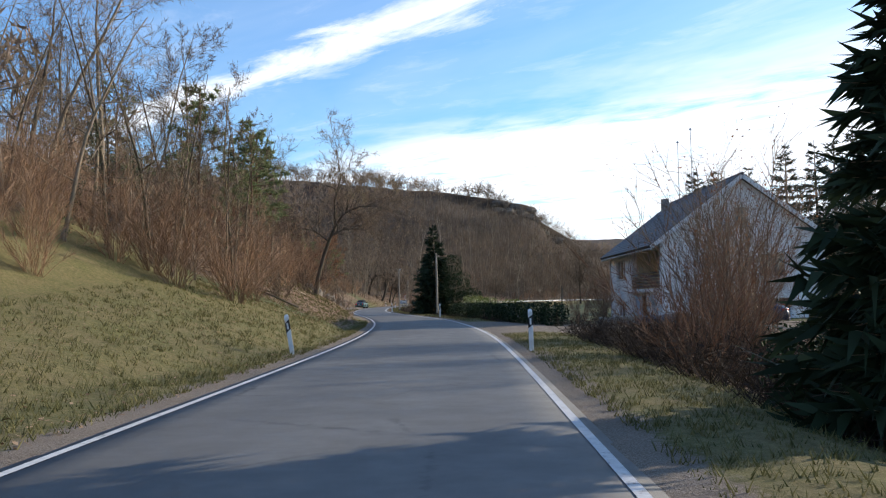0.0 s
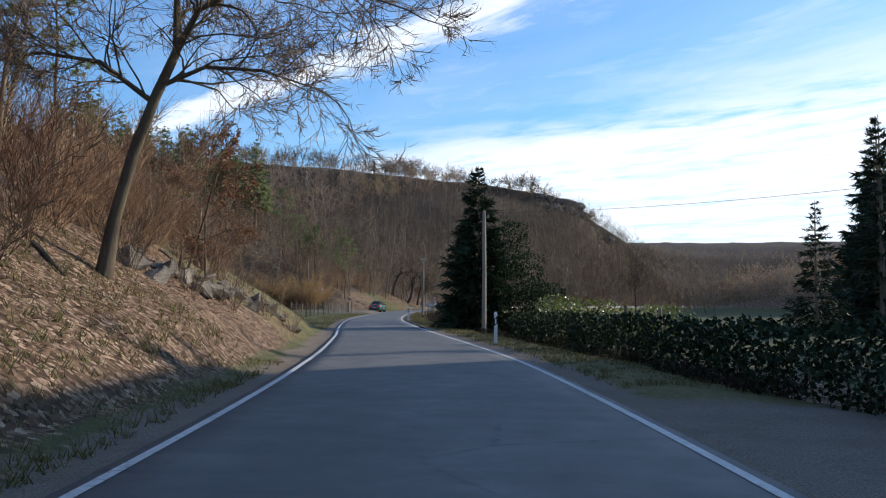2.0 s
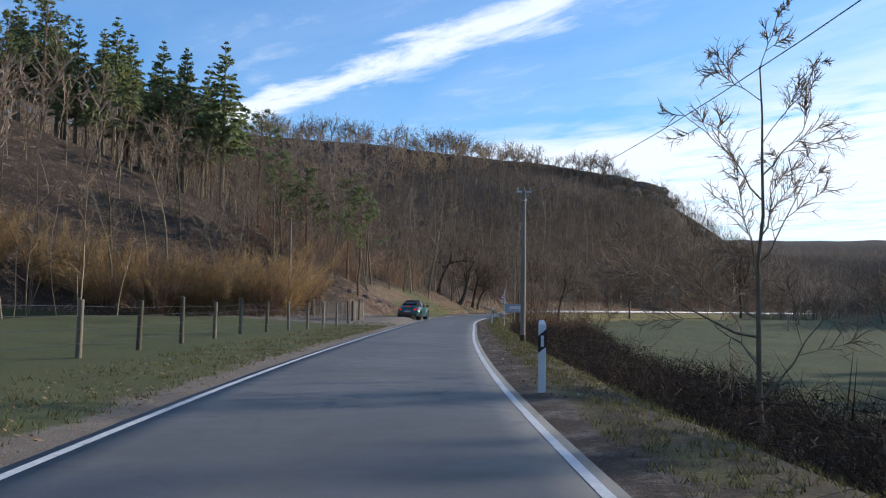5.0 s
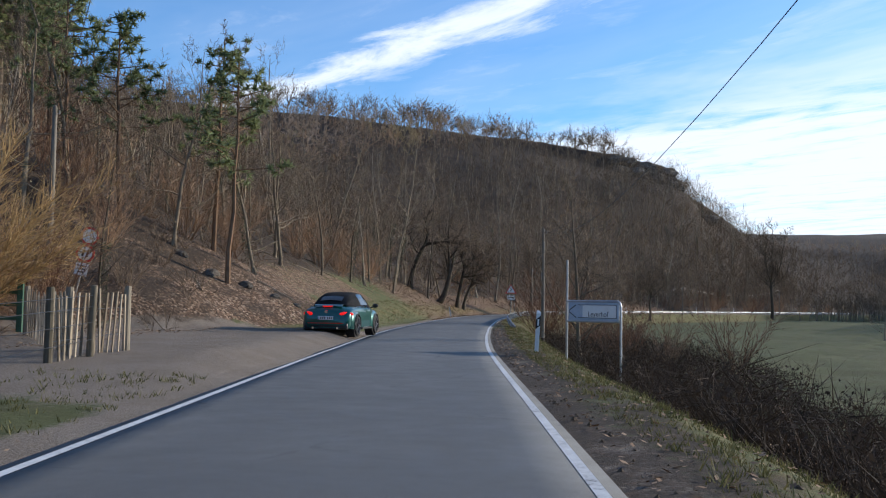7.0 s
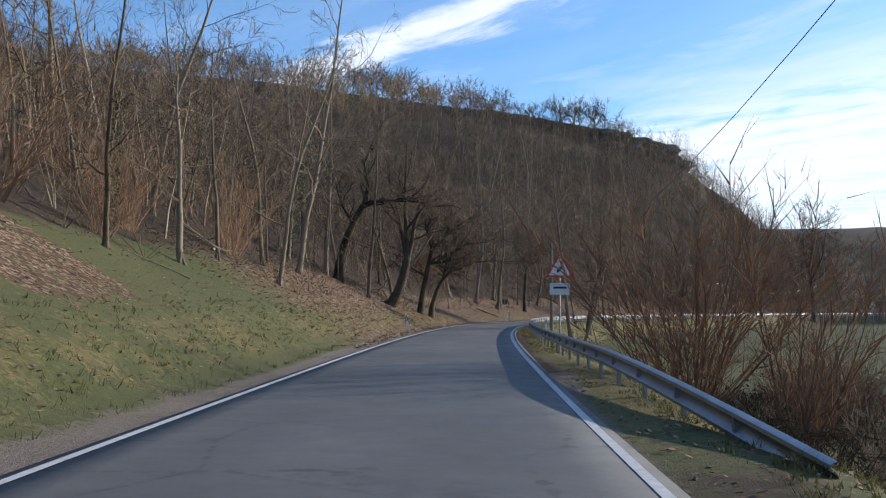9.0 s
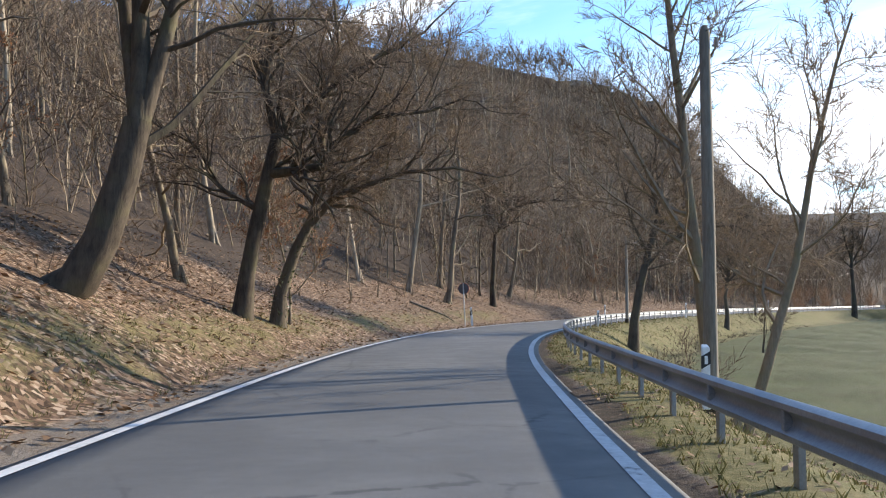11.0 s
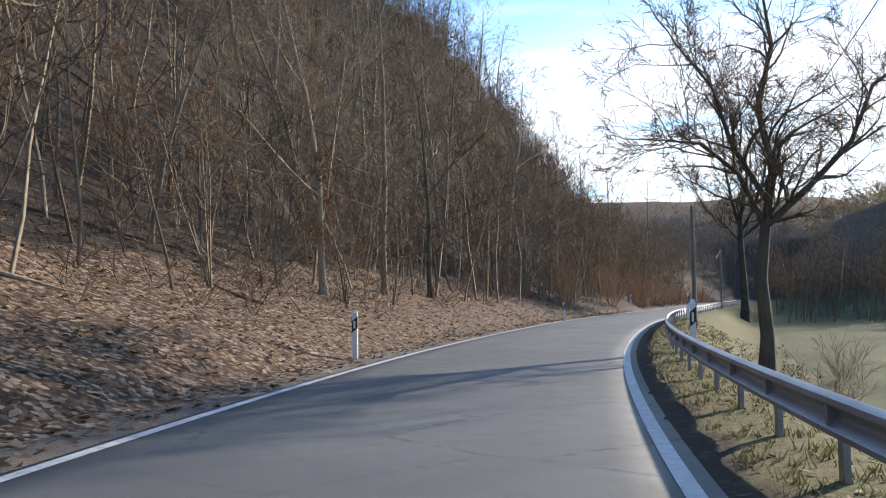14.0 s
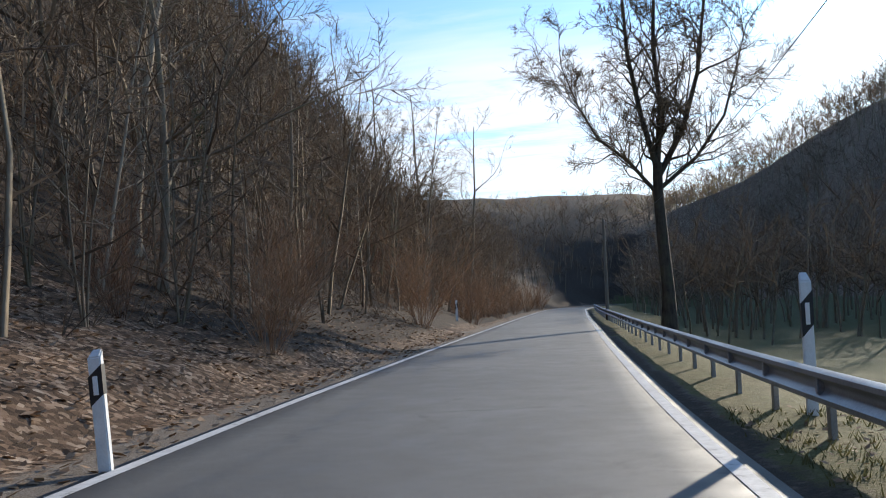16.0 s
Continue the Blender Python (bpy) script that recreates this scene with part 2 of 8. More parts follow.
LINE_S, LINE_P = dense_line()
LINE_T = np.gradient(LINE_P, axis=0)
LINE_T /= np.linalg.norm(LINE_T, axis=1)[:, None]


def half_width(s):
    return np.interp(s, [h[0] for h in HALF], [h[1] for h in HALF])


def at_road(s, d):
    """The place at s along the road and d to the right of its centre."""
    x, y = np.interp(s, LINE_S, LINE_P[:, 0]), np.interp(s, LINE_S, LINE_P[:, 1])
    tx, ty = np.interp(s, LINE_S, LINE_T[:, 0]), np.interp(s, LINE_S, LINE_T[:, 1])
    return x + ty * d, y - tx * d


def heading(s):
    tx, ty = np.interp(s, LINE_S, LINE_T[:, 0]), np.interp(s, LINE_S, LINE_T[:, 1])
    return math.degrees(math.atan2(-tx, ty))


def road_sd(x, y):
    """s along the road and signed distance d (right is positive) of arrays of places."""
    x, y = np.atleast_1d(np.asarray(x, float)), np.atleast_1d(np.asarray(y, float))
    s, d = np.empty(x.size), np.empty(x.size)
    P = LINE_P[::4]
    for i in range(0, x.size, 4000):
        qx, qy = x.ravel()[i:i + 4000], y.ravel()[i:i + 4000]
        k = np.argmin((qx[:, None] - P[None, :, 0]) ** 2 + (qy[:, None] - P[None, :, 1]) ** 2, axis=1) * 4
        ks = np.clip(k[:, None] + np.arange(-4, 5)[None], 0, len(LINE_P) - 1)
        dd = (qx[:, None] - LINE_P[ks, 0]) ** 2 + (qy[:, None] - LINE_P[ks, 1]) ** 2
        k = ks[np.arange(len(qx)), np.argmin(dd, axis=1)]
        ex, ey = qx - LINE_P[k, 0], qy - LINE_P[k, 1]
        al = ex * LINE_T[k, 0] + ey * LINE_T[k, 1]
        s[i:i + 4000] = LINE_S[k] + al
        side = ex * LINE_T[k, 1] - ey * LINE_T[k, 0]
        far = np.hypot(ex, ey)
        d[i:i + 4000] = np.where(np.abs(al) > 2.0, np.sign(side) * far, side)
    return s, d


def smooth(v, lo, hi):
    t = np.clip((v - lo) / (hi - lo), 0, 1)
    return t * t * (3 - 2 * t)


RNG = np.random.default_rng(7)
LATTICE = RNG.random((64, 64))


def value_noise(x, y, scale):
    u, v = x / scale, y / scale
    i, j = np.floor(u).astype(int), np.floor(v).astype(int)
    fu, fv = u - i, v - j
    fu, fv = fu * fu * (3 - 2 * fu), fv * fv * (3 - 2 * fv)
    a, b = LATTICE[i % 64, j % 64], LATTICE[(i + 1) % 64, j % 64]
    c, e = LATTICE[i % 64, (j + 1) % 64], LATTICE[(i + 1) % 64, (j + 1) % 64]
    return (a * (1 - fu) + b * fu) * (1 - fv) + (c * (1 - fu) + e * fu) * fv - 0.5


RIDGE_A, RIDGE_B = np.array((-150.0, 372.0)), np.array((41.0, 421.0))


def ground_height(x, y, sd=None):
    """The height of the one ground sheet at arrays of places."""
    x, y = np.atleast_1d(np.asarray(x, float)), np.atleast_1d(np.asarray(y, float))
    s, d = road_sd(x, y) if sd is None else sd
    hw = half_width(s)
    e, g = -d - hw, d - hw
    # left: verge, bank, then the wooded hillside; a meadow lies between the two spurs
    foot = 0.7 + 30 * smooth(s, 85, 98) * (1 - smooth(s, 150, 178)) + 2.6 * smooth(s, 160, 168) * (1 - smooth(s, 176, 182))
    foot = foot + 1.5 * (1 - smooth(s, 8, 30))
    u = np.maximum(e - foot, 0)
    k = np.interp(s, [-30, 10, 40, 55, 70, 90, 150, 178, 190, 240, 256, 270, 400], [0.2, 0.22, 0.4, 0.62, 0.66, 0.6, 0.4, 0.5, 0.52, 0.55, 0.42, 0.36, 0.36])
    wide = np.interp(s, [-30, 40, 60, 180, 250, 270], [9.0, 6.0, 5.0, 5.0, 5.0, 5.0])
    bank = k * np.minimum(u, wide) * smooth(u, 0, 1.2)
    back = np.maximum(u - wide, 0)
    hill = bank + 47 * (1 - np.exp(-back / 88))
    flat_left = 0.02 * np.minimum(np.maximum(e - 1, 0), 40)
    left = hill + flat_left * smooth(s, 88, 98) * (1 - smooth(s, 150, 172))
    # the main ridge, ending in a crag above the bend
    ab = RIDGE_B - RIDGE_A
    ln = np.linalg.norm(ab)
    ab = ab / ln
    rx_, ry_ = x - RIDGE_A[0], y - RIDGE_A[1]
    al = rx_ * ab[0] + ry_ * ab[1]
    b = -(rx_ * ab[1] - ry_ * ab[0])
    south = np.maximum(-b, 0)
    top = np.interp(al, [-80, 0, 90, 150, 185, 197], [60, 58, 55.5, 51.5, 47.5, 45])
    past = np.maximum(al - ln, 0)
    crag = 4.5 * smooth(past, 0.0, 2.2) + 0.56 * past
    crag = crag + 3.5 * smooth(south, 3, 6) * smooth(al, ln - 70, ln - 10)
    ridge = top - crag - 0.42 * south - 0.03 * np.maximum(b, 0)
    ridge = ridge * smooth(e, 2, 30)
    left = np.maximum(left, ridge) + 1.2 * np.exp(-((left - ridge) / 5.0) ** 2) * smooth(e, 10, 40)
    left = np.minimum(left, 66)
    # right: verge, ditch bank, flat meadow, wooded far side
    drop = np.interp(s, [-30, 10, 34, 40, 58, 75, 100, 130, 170, 210, 250, 400], [0.5, 0.6, 0.15, 0.1, 0.35, 0.4, 1.1, 1.5, 1.3, 1.5, 1.8, 1.4])
    w0 = np.interp(s, [-30, 30, 60, 120, 210, 400], [1.4, 1.4, 1.6, 1.3, 1.1, 1.3])
    right = -drop * smooth(g, w0, w0 + 3.6)
    far_r = 27 * np.exp(-(((x - 160) / 62) ** 2 + ((y - 418) / 42) ** 2)) + 25 * smooth(x, 170, 330) + 17 * smooth(y, 400, 470) * smooth(x, 70, 130)
    far_r = far_r + 9 * value_noise(x, y, 75.0) * smooth(x, 190, 320)
    far_r = far_r + 22 * np.exp(-(((x - 250) / 90) ** 2 + ((y - 440) / 60) ** 2))
    # the near valley side across from the houses
    ax, ay = 58.0 + 0.46 * (y - 95), y
    ends = smooth(y, 70, 130) * (1 - smooth(y, 205, 250))
    far_r = far_r + 22 * smooth(x - ax, 6, 48) * ends * (1 - smooth(x, 200, 320))
    far_r = far_r + 8 * np.exp(-((x - 100) / 36) ** 2 - ((y - 268) / 40) ** 2)
    right = right + far_r * smooth(g, 14, 60)
    z = np.where(d < 0, left, right)
    wild = smooth(np.abs(d) - hw, 1.0, 10.0)
    z = z + wild * (1.6 * value_noise(x, y, 14.0) * smooth(e, 6, 40) + 0.35 * value_noise(x, y, 3.7) + 0.12 * value_noise(x + 31, y, 1.3))
    z = z + 0.10 * value_noise(x, y, 1.1) * smooth(np.abs(d) - hw, 0.25, 1.2)
    # rocky steps on the crag's flank
    z = z + 2.2 * np.abs(value_noise(x, y, 5.0)) * smooth(al, ln - 40, ln + 5) * smooth(z, 12, 26) * (d < 0)
    # the gravel pull-in lies a little above the road
    z = z + 0.29 * smooth(e, 0.2, 1.3) * smooth(s, 152, 160) * (1 - smooth(s, 178, 183)) * (1 - smooth(e, 9, 14))
    # the horizon drops away gently
    rim = np.hypot(x, y - 200)
    z = z * (1 - 0.7 * smooth(rim, 800, 2200))
    return np.where((np.abs(d) < hw + 0.28 + 4.6 * smooth(s, 374, 396)) | ((d > 0) & (g < 0.28)), -0.05, z)


def gz(x, y):
    return float(ground_height([x], [y])[0])


def graded(lo, hi, step, far, ratio=1.18):
    mid = list(np.arange(lo, hi + 1e-6, step))
    a, h = [], step
    while (a[-1] if a else lo) > -far:
        h *= ratio
        a.append((a[-1] if a else lo) - h)
    b, h = [], step
    while (b[-1] if b else hi) < far:
        h *= ratio
        b.append((b[-1] if b else hi) + h)
    return np.array(a[::-1] + mid + b)


def mesh_object(name, verts, faces, material, parent=None, smooth_faces=False):
    me = bpy.data.meshes.new(name)
    me.from_pydata(verts, [], faces)
    me.materials.append(material)
    if smooth_faces:
        me.polygons.foreach_set("use_smooth", [True] * len(me.polygons))
    ob = new(name, me)
    if parent is not None:
        ob.parent = parent
    return ob


def build_ground():
    xs = np.concatenate([graded(-26, 44, 0.6, 60, 1.12)])
    xs = np.concatenate([xs[(xs > -75) & (xs <= 44)], np.arange(45.0, 112.0, 1.25)])
    outer = lambda e0, h, far: np.array([e0 + h * (1.13 ** k - 1) / 0.13 for k in range(1, 60) if e0 + h * (1.13 ** k - 1) / 0.13 < far])
    xs = np.concatenate([-outer(75, 4, 3500)[::-1], xs, outer(112, 3, 3500)])
    ys = np.arange(-12, 372, 0.75)
    ys = np.concatenate([-outer(12, 1, 3500)[::-1], ys, np.arange(373.5, 480, 1.8), 480 + outer(0, 2.4, 3500)])
    X, Y = np.meshgrid(xs, ys)
    sd = road_sd(X.ravel(), Y.ravel())
    Z = ground_height(X.ravel(), Y.ravel(), sd)
    s, d = sd
    nx, ny = len(xs), len(ys)
    x, y = X.ravel(), Y.ravel()
    hw = half_width(s)
    e, g = -d - hw, d - hw
    idx = np.arange(nx * ny).reshape(ny, nx)
    quads = np.stack([idx[:-1, :-1], idx[:-1, 1:], idx[1:, 1:], idx[1:, :-1]], -1).reshape(-1, 4)
    ob = mesh_object("ground", np.stack([x, y, Z], 1).tolist(), quads.tolist(), M_GROUND, smooth_faces=True)
    # what covers the soil: fallen leaves, rough grass, grit
    open_left = smooth(s, 86, 98) * (1 - smooth(s, 158, 172))
    leaf = np.where(d < 0, np.maximum(smooth(e, 8, 14) * (1 - open_left), open_left * smooth(e, 24, 34)), 0.0)
    leaf = np.where((d < 0) & (s > 36) & (s < 98), smooth(s, 36, 44) * smooth(e, 0.5, 1.6) * np.interp(s, [70, 78, 90], [1.0, 0.55, 0.4]), leaf)
    leaf = np.where((d < 0) & (s > 205), smooth(s, 205, 225) * np.interp(s, [225, 270, 285], [0.62, 0.75, 1.0]), leaf)
    leaf = np.where((d < 0) & (s > 176) & (s <= 205), smooth(e, 1.5, 4.5) * 0.6, leaf)
    leaf = np.where((d > 0) & (g > 22) & (Z > 0.5), 1.0, leaf)
    leaf = np.where((d > 0) & (s < 36) & (g > 2.2), 0.7, leaf)
    leaf = np.where((d > 0) & (s > 52) & (s < 175) & (g > 2.6) & (g < 6.5), 0.75, leaf)
    grass = np.where(d < 0, (1 - smooth(e, 9, 15)) * (s < 72) * np.where(s > 38, 0.36 * (1 - smooth(e, 0.8, 2.4)) + 0.08, 1.0) * 0.95, 0.0)
    grass = np.where((d < 0) & (s >= 68) & (s < 98), 0.52, grass)
    grass = np.where((d < 0) & (s > 176) & (s < 290), 0.46 * np.exp(-((e - 2.2) / 1.6) ** 2) + 0.05, grass)
    grass = np.where((d > 0) & (g < 3.4), 0.8, grass)
    grass = np.where((d > 0) & (s > 190) & (g < 6), 0.75, grass)
    grit = 1.0 - smooth(np.minimum(np.abs(e), np.abs(g)), 0.35, 1.15)
    grit = np.where((d > 0) & (s > 190), 1.0 - smooth(g, 0.25, 0.5), grit)
    drive = smooth(s, 33, 37) * (1 - smooth(s, 50, 54)) * (d > 0) * (1 - smooth(g, 15, 18))
    lay = (d < 0) * smooth(s - 0.35 * np.maximum(e, 0), 150, 154) * (1 - smooth(s - 0.2 * np.maximum(e, 0), 173, 177)) * (1 - smooth(e, 14, 20)) * (1 - smooth(Z, 0.5, 0.75))
    grit = np.maximum(np.maximum(grit, drive), lay)
    col = np.zeros((len(x), 4), np.float32)
    # leaf mould and shoulder mud, plus shade under trees and verge darkened into it
    mould_shade = np.where(d < 0, smooth(e, 5, 9) * smooth(s, 176, 190), 0.0)
    mould_shade = np.where((d < 0) & (s > 340), np.maximum(mould_shade, smooth(s, 340, 362) * smooth(e, 0.9, 2.2)), mould_shade)
    mould_shade = np.where((d < 0) & (s > 150) & (s < 186), smooth(e, 4, 8) * smooth(Z, 0.5, 1.2), mould_shade)
    mould_shade = np.where(d > 0, 0.62 * smooth(s, 128, 140) * (1 - smooth(s, 190, 200)) * (1 - smooth(g, 1.2, 2.6)), mould_shade)
    # right-hand verge darkened in colour for the shade it lies in
    mould_shade = np.where((d > 0) & (s > 84) & (s < 142), np.maximum(mould_shade, 0.58 * (1 - smooth(g, 3.0, 6.5)) * smooth(s, 84, 96)), mould_shade)
    # leaf litter and bare earth on the cut bank behind the pull-in, some shade painted in
    cut = (d < 0) & (s > 152) & (s < 184) & (Z > 0.42)
    leaf, grass, mould_shade = np.where(cut, 1.0, leaf), np.where(cut, 0.12, grass), np.where(cut, np.maximum(mould_shade * 0.6, 0.45), mould_shade)
    grass = np.where((d > 0) & (s > 128) & (s < 196) & (g < 3.2), 0.5, grass)
    # dark soil strip, with the guardrail's shade put into the colour
    mould_shade = np.where((d > 0) & (s > 204), 0.85 * (1 - smooth(g, 0.4, 0.75)), mould_shade)
    col[:, 0], col[:, 1], col[:, 2], col[:, 3] = leaf, grass, grit, mould_shade
    at = ob.data.color_attributes.new("cover", "FLOAT_COLOR", "POINT")
    at.data.foreach_set("color", col.ravel())
    return tagged(ob, "valley floor and hillside of rough grass, fallen leaves and gravel", "ground", kind="structure")


ground = build_ground()


def ribbon(name, s0, s1, d0, d1, z, material, step=1.0, depth=0.0, lane=False):
    ss = np.arange(s0, s1 + 1e-6, step)
    verts, faces, lanes = [], [], []
    for s in ss:
        a, b = (f(s) if callable(f) else f for f in (d0, d1))
        cols = [a, b] if not lane else list(np.linspace(a, b, 9))
        if depth:
            cols = [cols[0] - 0.02] + cols + [cols[-1] + 0.02]
        for i, d in enumerate(cols):
            x, y = at_road(s, d)
            low = depth and i in (0, len(cols) - 1)
            camber = -0.012 * (d / 2.4) ** 2 * (1 if lane else 0)
            verts.append((float(x), float(y), z - (depth if low else 0) + camber))
            lanes.append((d / 2.55, s, 0))
    w = len(cols)
    for i in range(len(ss) - 1):
        for j in range(w - 1):
            k = i * w + j
            faces.append((k, k + 1, k + w + 1, k + w))
    ob = mesh_object(name, verts, faces, material, smooth_faces=lane)
    if lane:
        at = ob.data.attributes.new("lane", "FLOAT_VECTOR", "POINT")
        at.data.foreach_set("vector", np.array(lanes, np.float32).ravel())
    return ob


road = tagged(ribbon("road", -60, 470, lambda s: -half_width(s) - 0.16, lambda s: half_width(s) + 0.16 + 0.04 * float(smooth(s, 204, 214)), 0.0, M_ASPHALT, 1.0, 0.12, True),
              "narrow grey asphalt country road, patched and cracked", "road", kind="structure")
def line_half(s):
    return 0.05 + 0.02 * float(smooth(s, 190, 230))


for sgn in (-1, 1):
    line = ribbon("edge_line", -60, 470, lambda s, k=sgn: k * half_width(s) - line_half(s), lambda s, k=sgn: k * half_width(s) + line_half(s), -0.006, M_PAINT, 1.0)
    tagged(line, "worn white painted edge line along the asphalt", "road marking", kind="structure")

# ---- building helpers ----
def part(name, geo, material, parent, label=""):
    """One mesh object (verts, faces) or a bmesh, under a thing or a part."""
    me = bpy.data.meshes.new(name)
    if isinstance(geo, tuple):
        me.from_pydata(geo[0], [], geo[1])
    else:
        geo.to_mesh(me)
        geo.free()
    me.materials.append(material)
    ob = new(name, me)
    ob.parent = parent
    if label:
        ob["label"] = label
    return ob


def thing(name, label, category, group="", kind="", at=None):
    ob = new(name)
    ob.empty_display_size = 0.3
    if at is not None:
        ob.matrix_basis = at
    return tagged(ob, label, category, group, kind)


def soften(ob, angle=35):
    me = ob.data
    me.polygons.foreach_set("use_smooth", [True] * len(me.polygons))
    me.set_sharp_from_angle(angle=radians(angle))
    return ob


def box(bm, cx, cy, cz, sx, sy, sz, bevel=0.0, turn=None):
    m = Matrix.Translation((cx, cy, cz))
    if turn is not None:
        m = m @ turn
    r = bmesh.ops.create_cube(bm, size=1.0, matrix=m @ Matrix.Diagonal((sx, sy, sz, 1)))
    if bevel:
        edges = list({e for v in r["verts"] for e in v.link_edges})
        bmesh.ops.bevel(bm, geom=edges, offset=bevel, segments=2, affect="EDGES", profile=0.6)
    return bm


def boxed(cx, cy, cz, sx, sy, sz, bevel=0.0, turn=None):
    return box(bmesh.new(), cx, cy, cz, sx, sy, sz, bevel, turn)


def rod(bm, a, b, r0, r1=None, n=10):
    a, b = Vector(a), Vector(b)
    r1 = r0 if r1 is None else r1
    m = Matrix.Translation((a + b) / 2) @ (b - a).to_track_quat("Z", "Y").to_matrix().to_4x4()
    bmesh.ops.create_cone(bm, cap_ends=True, segments=n, radius1=r0, radius2=r1, depth=(b - a).length, matrix=m)
    return bm


def tube(V, F, pts, radii, n):
    """Adds a tapering tube along points to vertex and face lists."""
    pts = [Vector(p) for p in pts]
    side = None
    first = len(V)
    for i, p in enumerate(pts):
        t = (pts[min(i + 1, len(pts) - 1)] - pts[max(i - 1, 0)]).normalized()
        if side is None:
            side = t.cross(Vector((0.31, 0.95, 0.05)))
            if side.length < 0.05:
                side = t.cross(Vector((1, 0, 0)))
        side = (side - t * side.dot(t)).normalized()
        other = t.cross(side)
        for k in range(n):
            a = 2 * math.pi * k / n
            V.append(tuple(p + (side * math.cos(a) + other * math.sin(a)) * radii[i]))
    for i in range(len(pts) - 1):
        for k in range(n):
            q = first + i * n
            F.append((q + k, q + (k + 1) % n, q + n + (k + 1) % n, q + n + k))


def sliver(V, F, p, way, length, width, rng, bend=0.0):
    q = p + way * length
    if bend:
        q.z += bend * length
    side = way.cross(Vector((rng.uniform(-1, 1), rng.uniform(-1, 1), rng.uniform(-1, 1))))
    if side.length < 1e-3:
        side = Vector((1, 0, 0))
    side = side.normalized() * width * 0.5
    k = len(V)
    V.extend((tuple(p - side), tuple(p + side), tuple(q)))
    F.append((k, k + 1, k + 2))


def bent(V, F, p, way, length, width, rng, curl=0.5, rise=0.0):
    """A twig that bends once on its way to the tip."""
    side = way.cross(Vector((rng.uniform(-1, 1), rng.uniform(-1, 1), rng.uniform(-1, 1))))
    side = side.normalized() * width * 0.5 if side.length > 1e-3 else Vector((width * 0.5, 0, 0))
    q = p + way * length * 0.5
    w = aside(way, rng, rng.uniform(0, curl))
    w.z += rise
    r = q + w.normalized() * length * 0.5
    k = len(V)
    V.extend((tuple(p - side), tuple(p + side), tuple(q + side * 0.7), tuple(q - side * 0.7), tuple(r)))
    F.extend(((k, k + 1, k + 2, k + 3), (k + 3, k + 2, k + 4)))
    return q, r


def aside(way, rng, amount):
    r = Vector((rng.gauss(0, 1), rng.gauss(0, 1), rng.gauss(0, 1)))
    r = r - way * r.dot(way)
    if r.length < 1e-4:
        r = Vector((1, 0, 0))
    return (way + r.normalized() * amount).normalized()


# ---- bark, twig and leaf materials ----
def bark_material(name, dark, light, moss=0.0):
    n = Nodes(name)
    a = n.noise(1.6, 4, 0.6)
    ridge = n.noise(9, 5, 0.75, stretch=(1, 1, 0.18))
    f = n.math("ADD", n.math("MULTIPLY", a, 0.45), n.math("MULTIPLY", ridge, 0.55))
    f = n.math("ADD", f, n.math("MULTIPLY", n.math("SUBTRACT", n.random(), 0.5), 0.22))
    col = n.ramp(f, (0.3, dark), (0.72, light))
    if moss:
        col = n.mix(n.ramp(a, (0.5, 0.0), (0.68, moss)), col, (0.085, 0.095, 0.03))
    return n.done(col, 0.92, 0, ridge, 0.8, 0.03, 0.15)


def twig_material(name, dark, light, glow=0.15):
    n = Nodes(name)
    f = n.math("ADD", n.math("MULTIPLY", n.random(), 0.45), n.math("MULTIPLY", n.random(True), 0.55))
    col = n.ramp(f, (0.1, dark), (0.9, light))
    mat = n.done(col, 0.9, 0, None, spec=0.12)
    tr = n.nt.nodes.new("ShaderNodeBsdfTranslucent")
    n.nt.links.new(col, tr.inputs[0])
    mx = n.nt.nodes.new("ShaderNodeMixShader")
    mx.inputs[0].default_value = glow
    n.nt.links.new(n.bsdf.outputs[0], mx.inputs[1])
    n.nt.links.new(tr.outputs[0], mx.inputs[2])
    n.nt.links.new(mx.outputs[0], n.nt.nodes["Material Output"].inputs[0])
    return mat


def leaf_material(name, dark, light, rough=0.6, spec=0.3, through_light=0.25):
    n = Nodes(name)
    f = n.math("ADD", n.math("MULTIPLY", n.random(), 0.3), n.math("MULTIPLY", n.random(True), 0.7))
    col = n.ramp(f, (0.1, dark), (0.9, light))
    mat = n.done(col, rough, 0, None, spec=spec)
    if through_light:
        tr = n.nt.nodes.new("ShaderNodeBsdfTranslucent")
        n.nt.links.new(col, tr.inputs[0])
        mx = n.nt.nodes.new("ShaderNodeMixShader")
        mx.inputs[0].default_value = through_light
        n.nt.links.new(n.bsdf.outputs[0], mx.inputs[1])
        n.nt.links.new(tr.outputs[0], mx.inputs[2])
        n.nt.links.new(mx.outputs[0], n.nt.nodes["Material Output"].inputs[0])
    return mat


M_BARK = bark_material("grey brown bark", (0.06, 0.046, 0.034), (0.36, 0.285, 0.20), 0.5)
M_BARK_PALE = bark_material("pale smooth bark", (0.12, 0.094, 0.066), (0.48, 0.395, 0.29), 0.3)
# moist oak bark, darkened further for the shade on the trunks
M_BARK_DARK = bark_material("dark furrowed oak bark in shade", (0.022, 0.017, 0.013), (0.15, 0.118, 0.086), 0.35)
M_BARK_PINE = bark_material("orange pine bark", (0.07, 0.045, 0.03), (0.24, 0.15, 0.09))
M_TWIG = twig_material("bare twigs", (0.075, 0.054, 0.038), (0.34, 0.25, 0.17))
M_TWIG_RED = twig_material("reddish twigs", (0.10, 0.055, 0.038), (0.27, 0.16, 0.10))
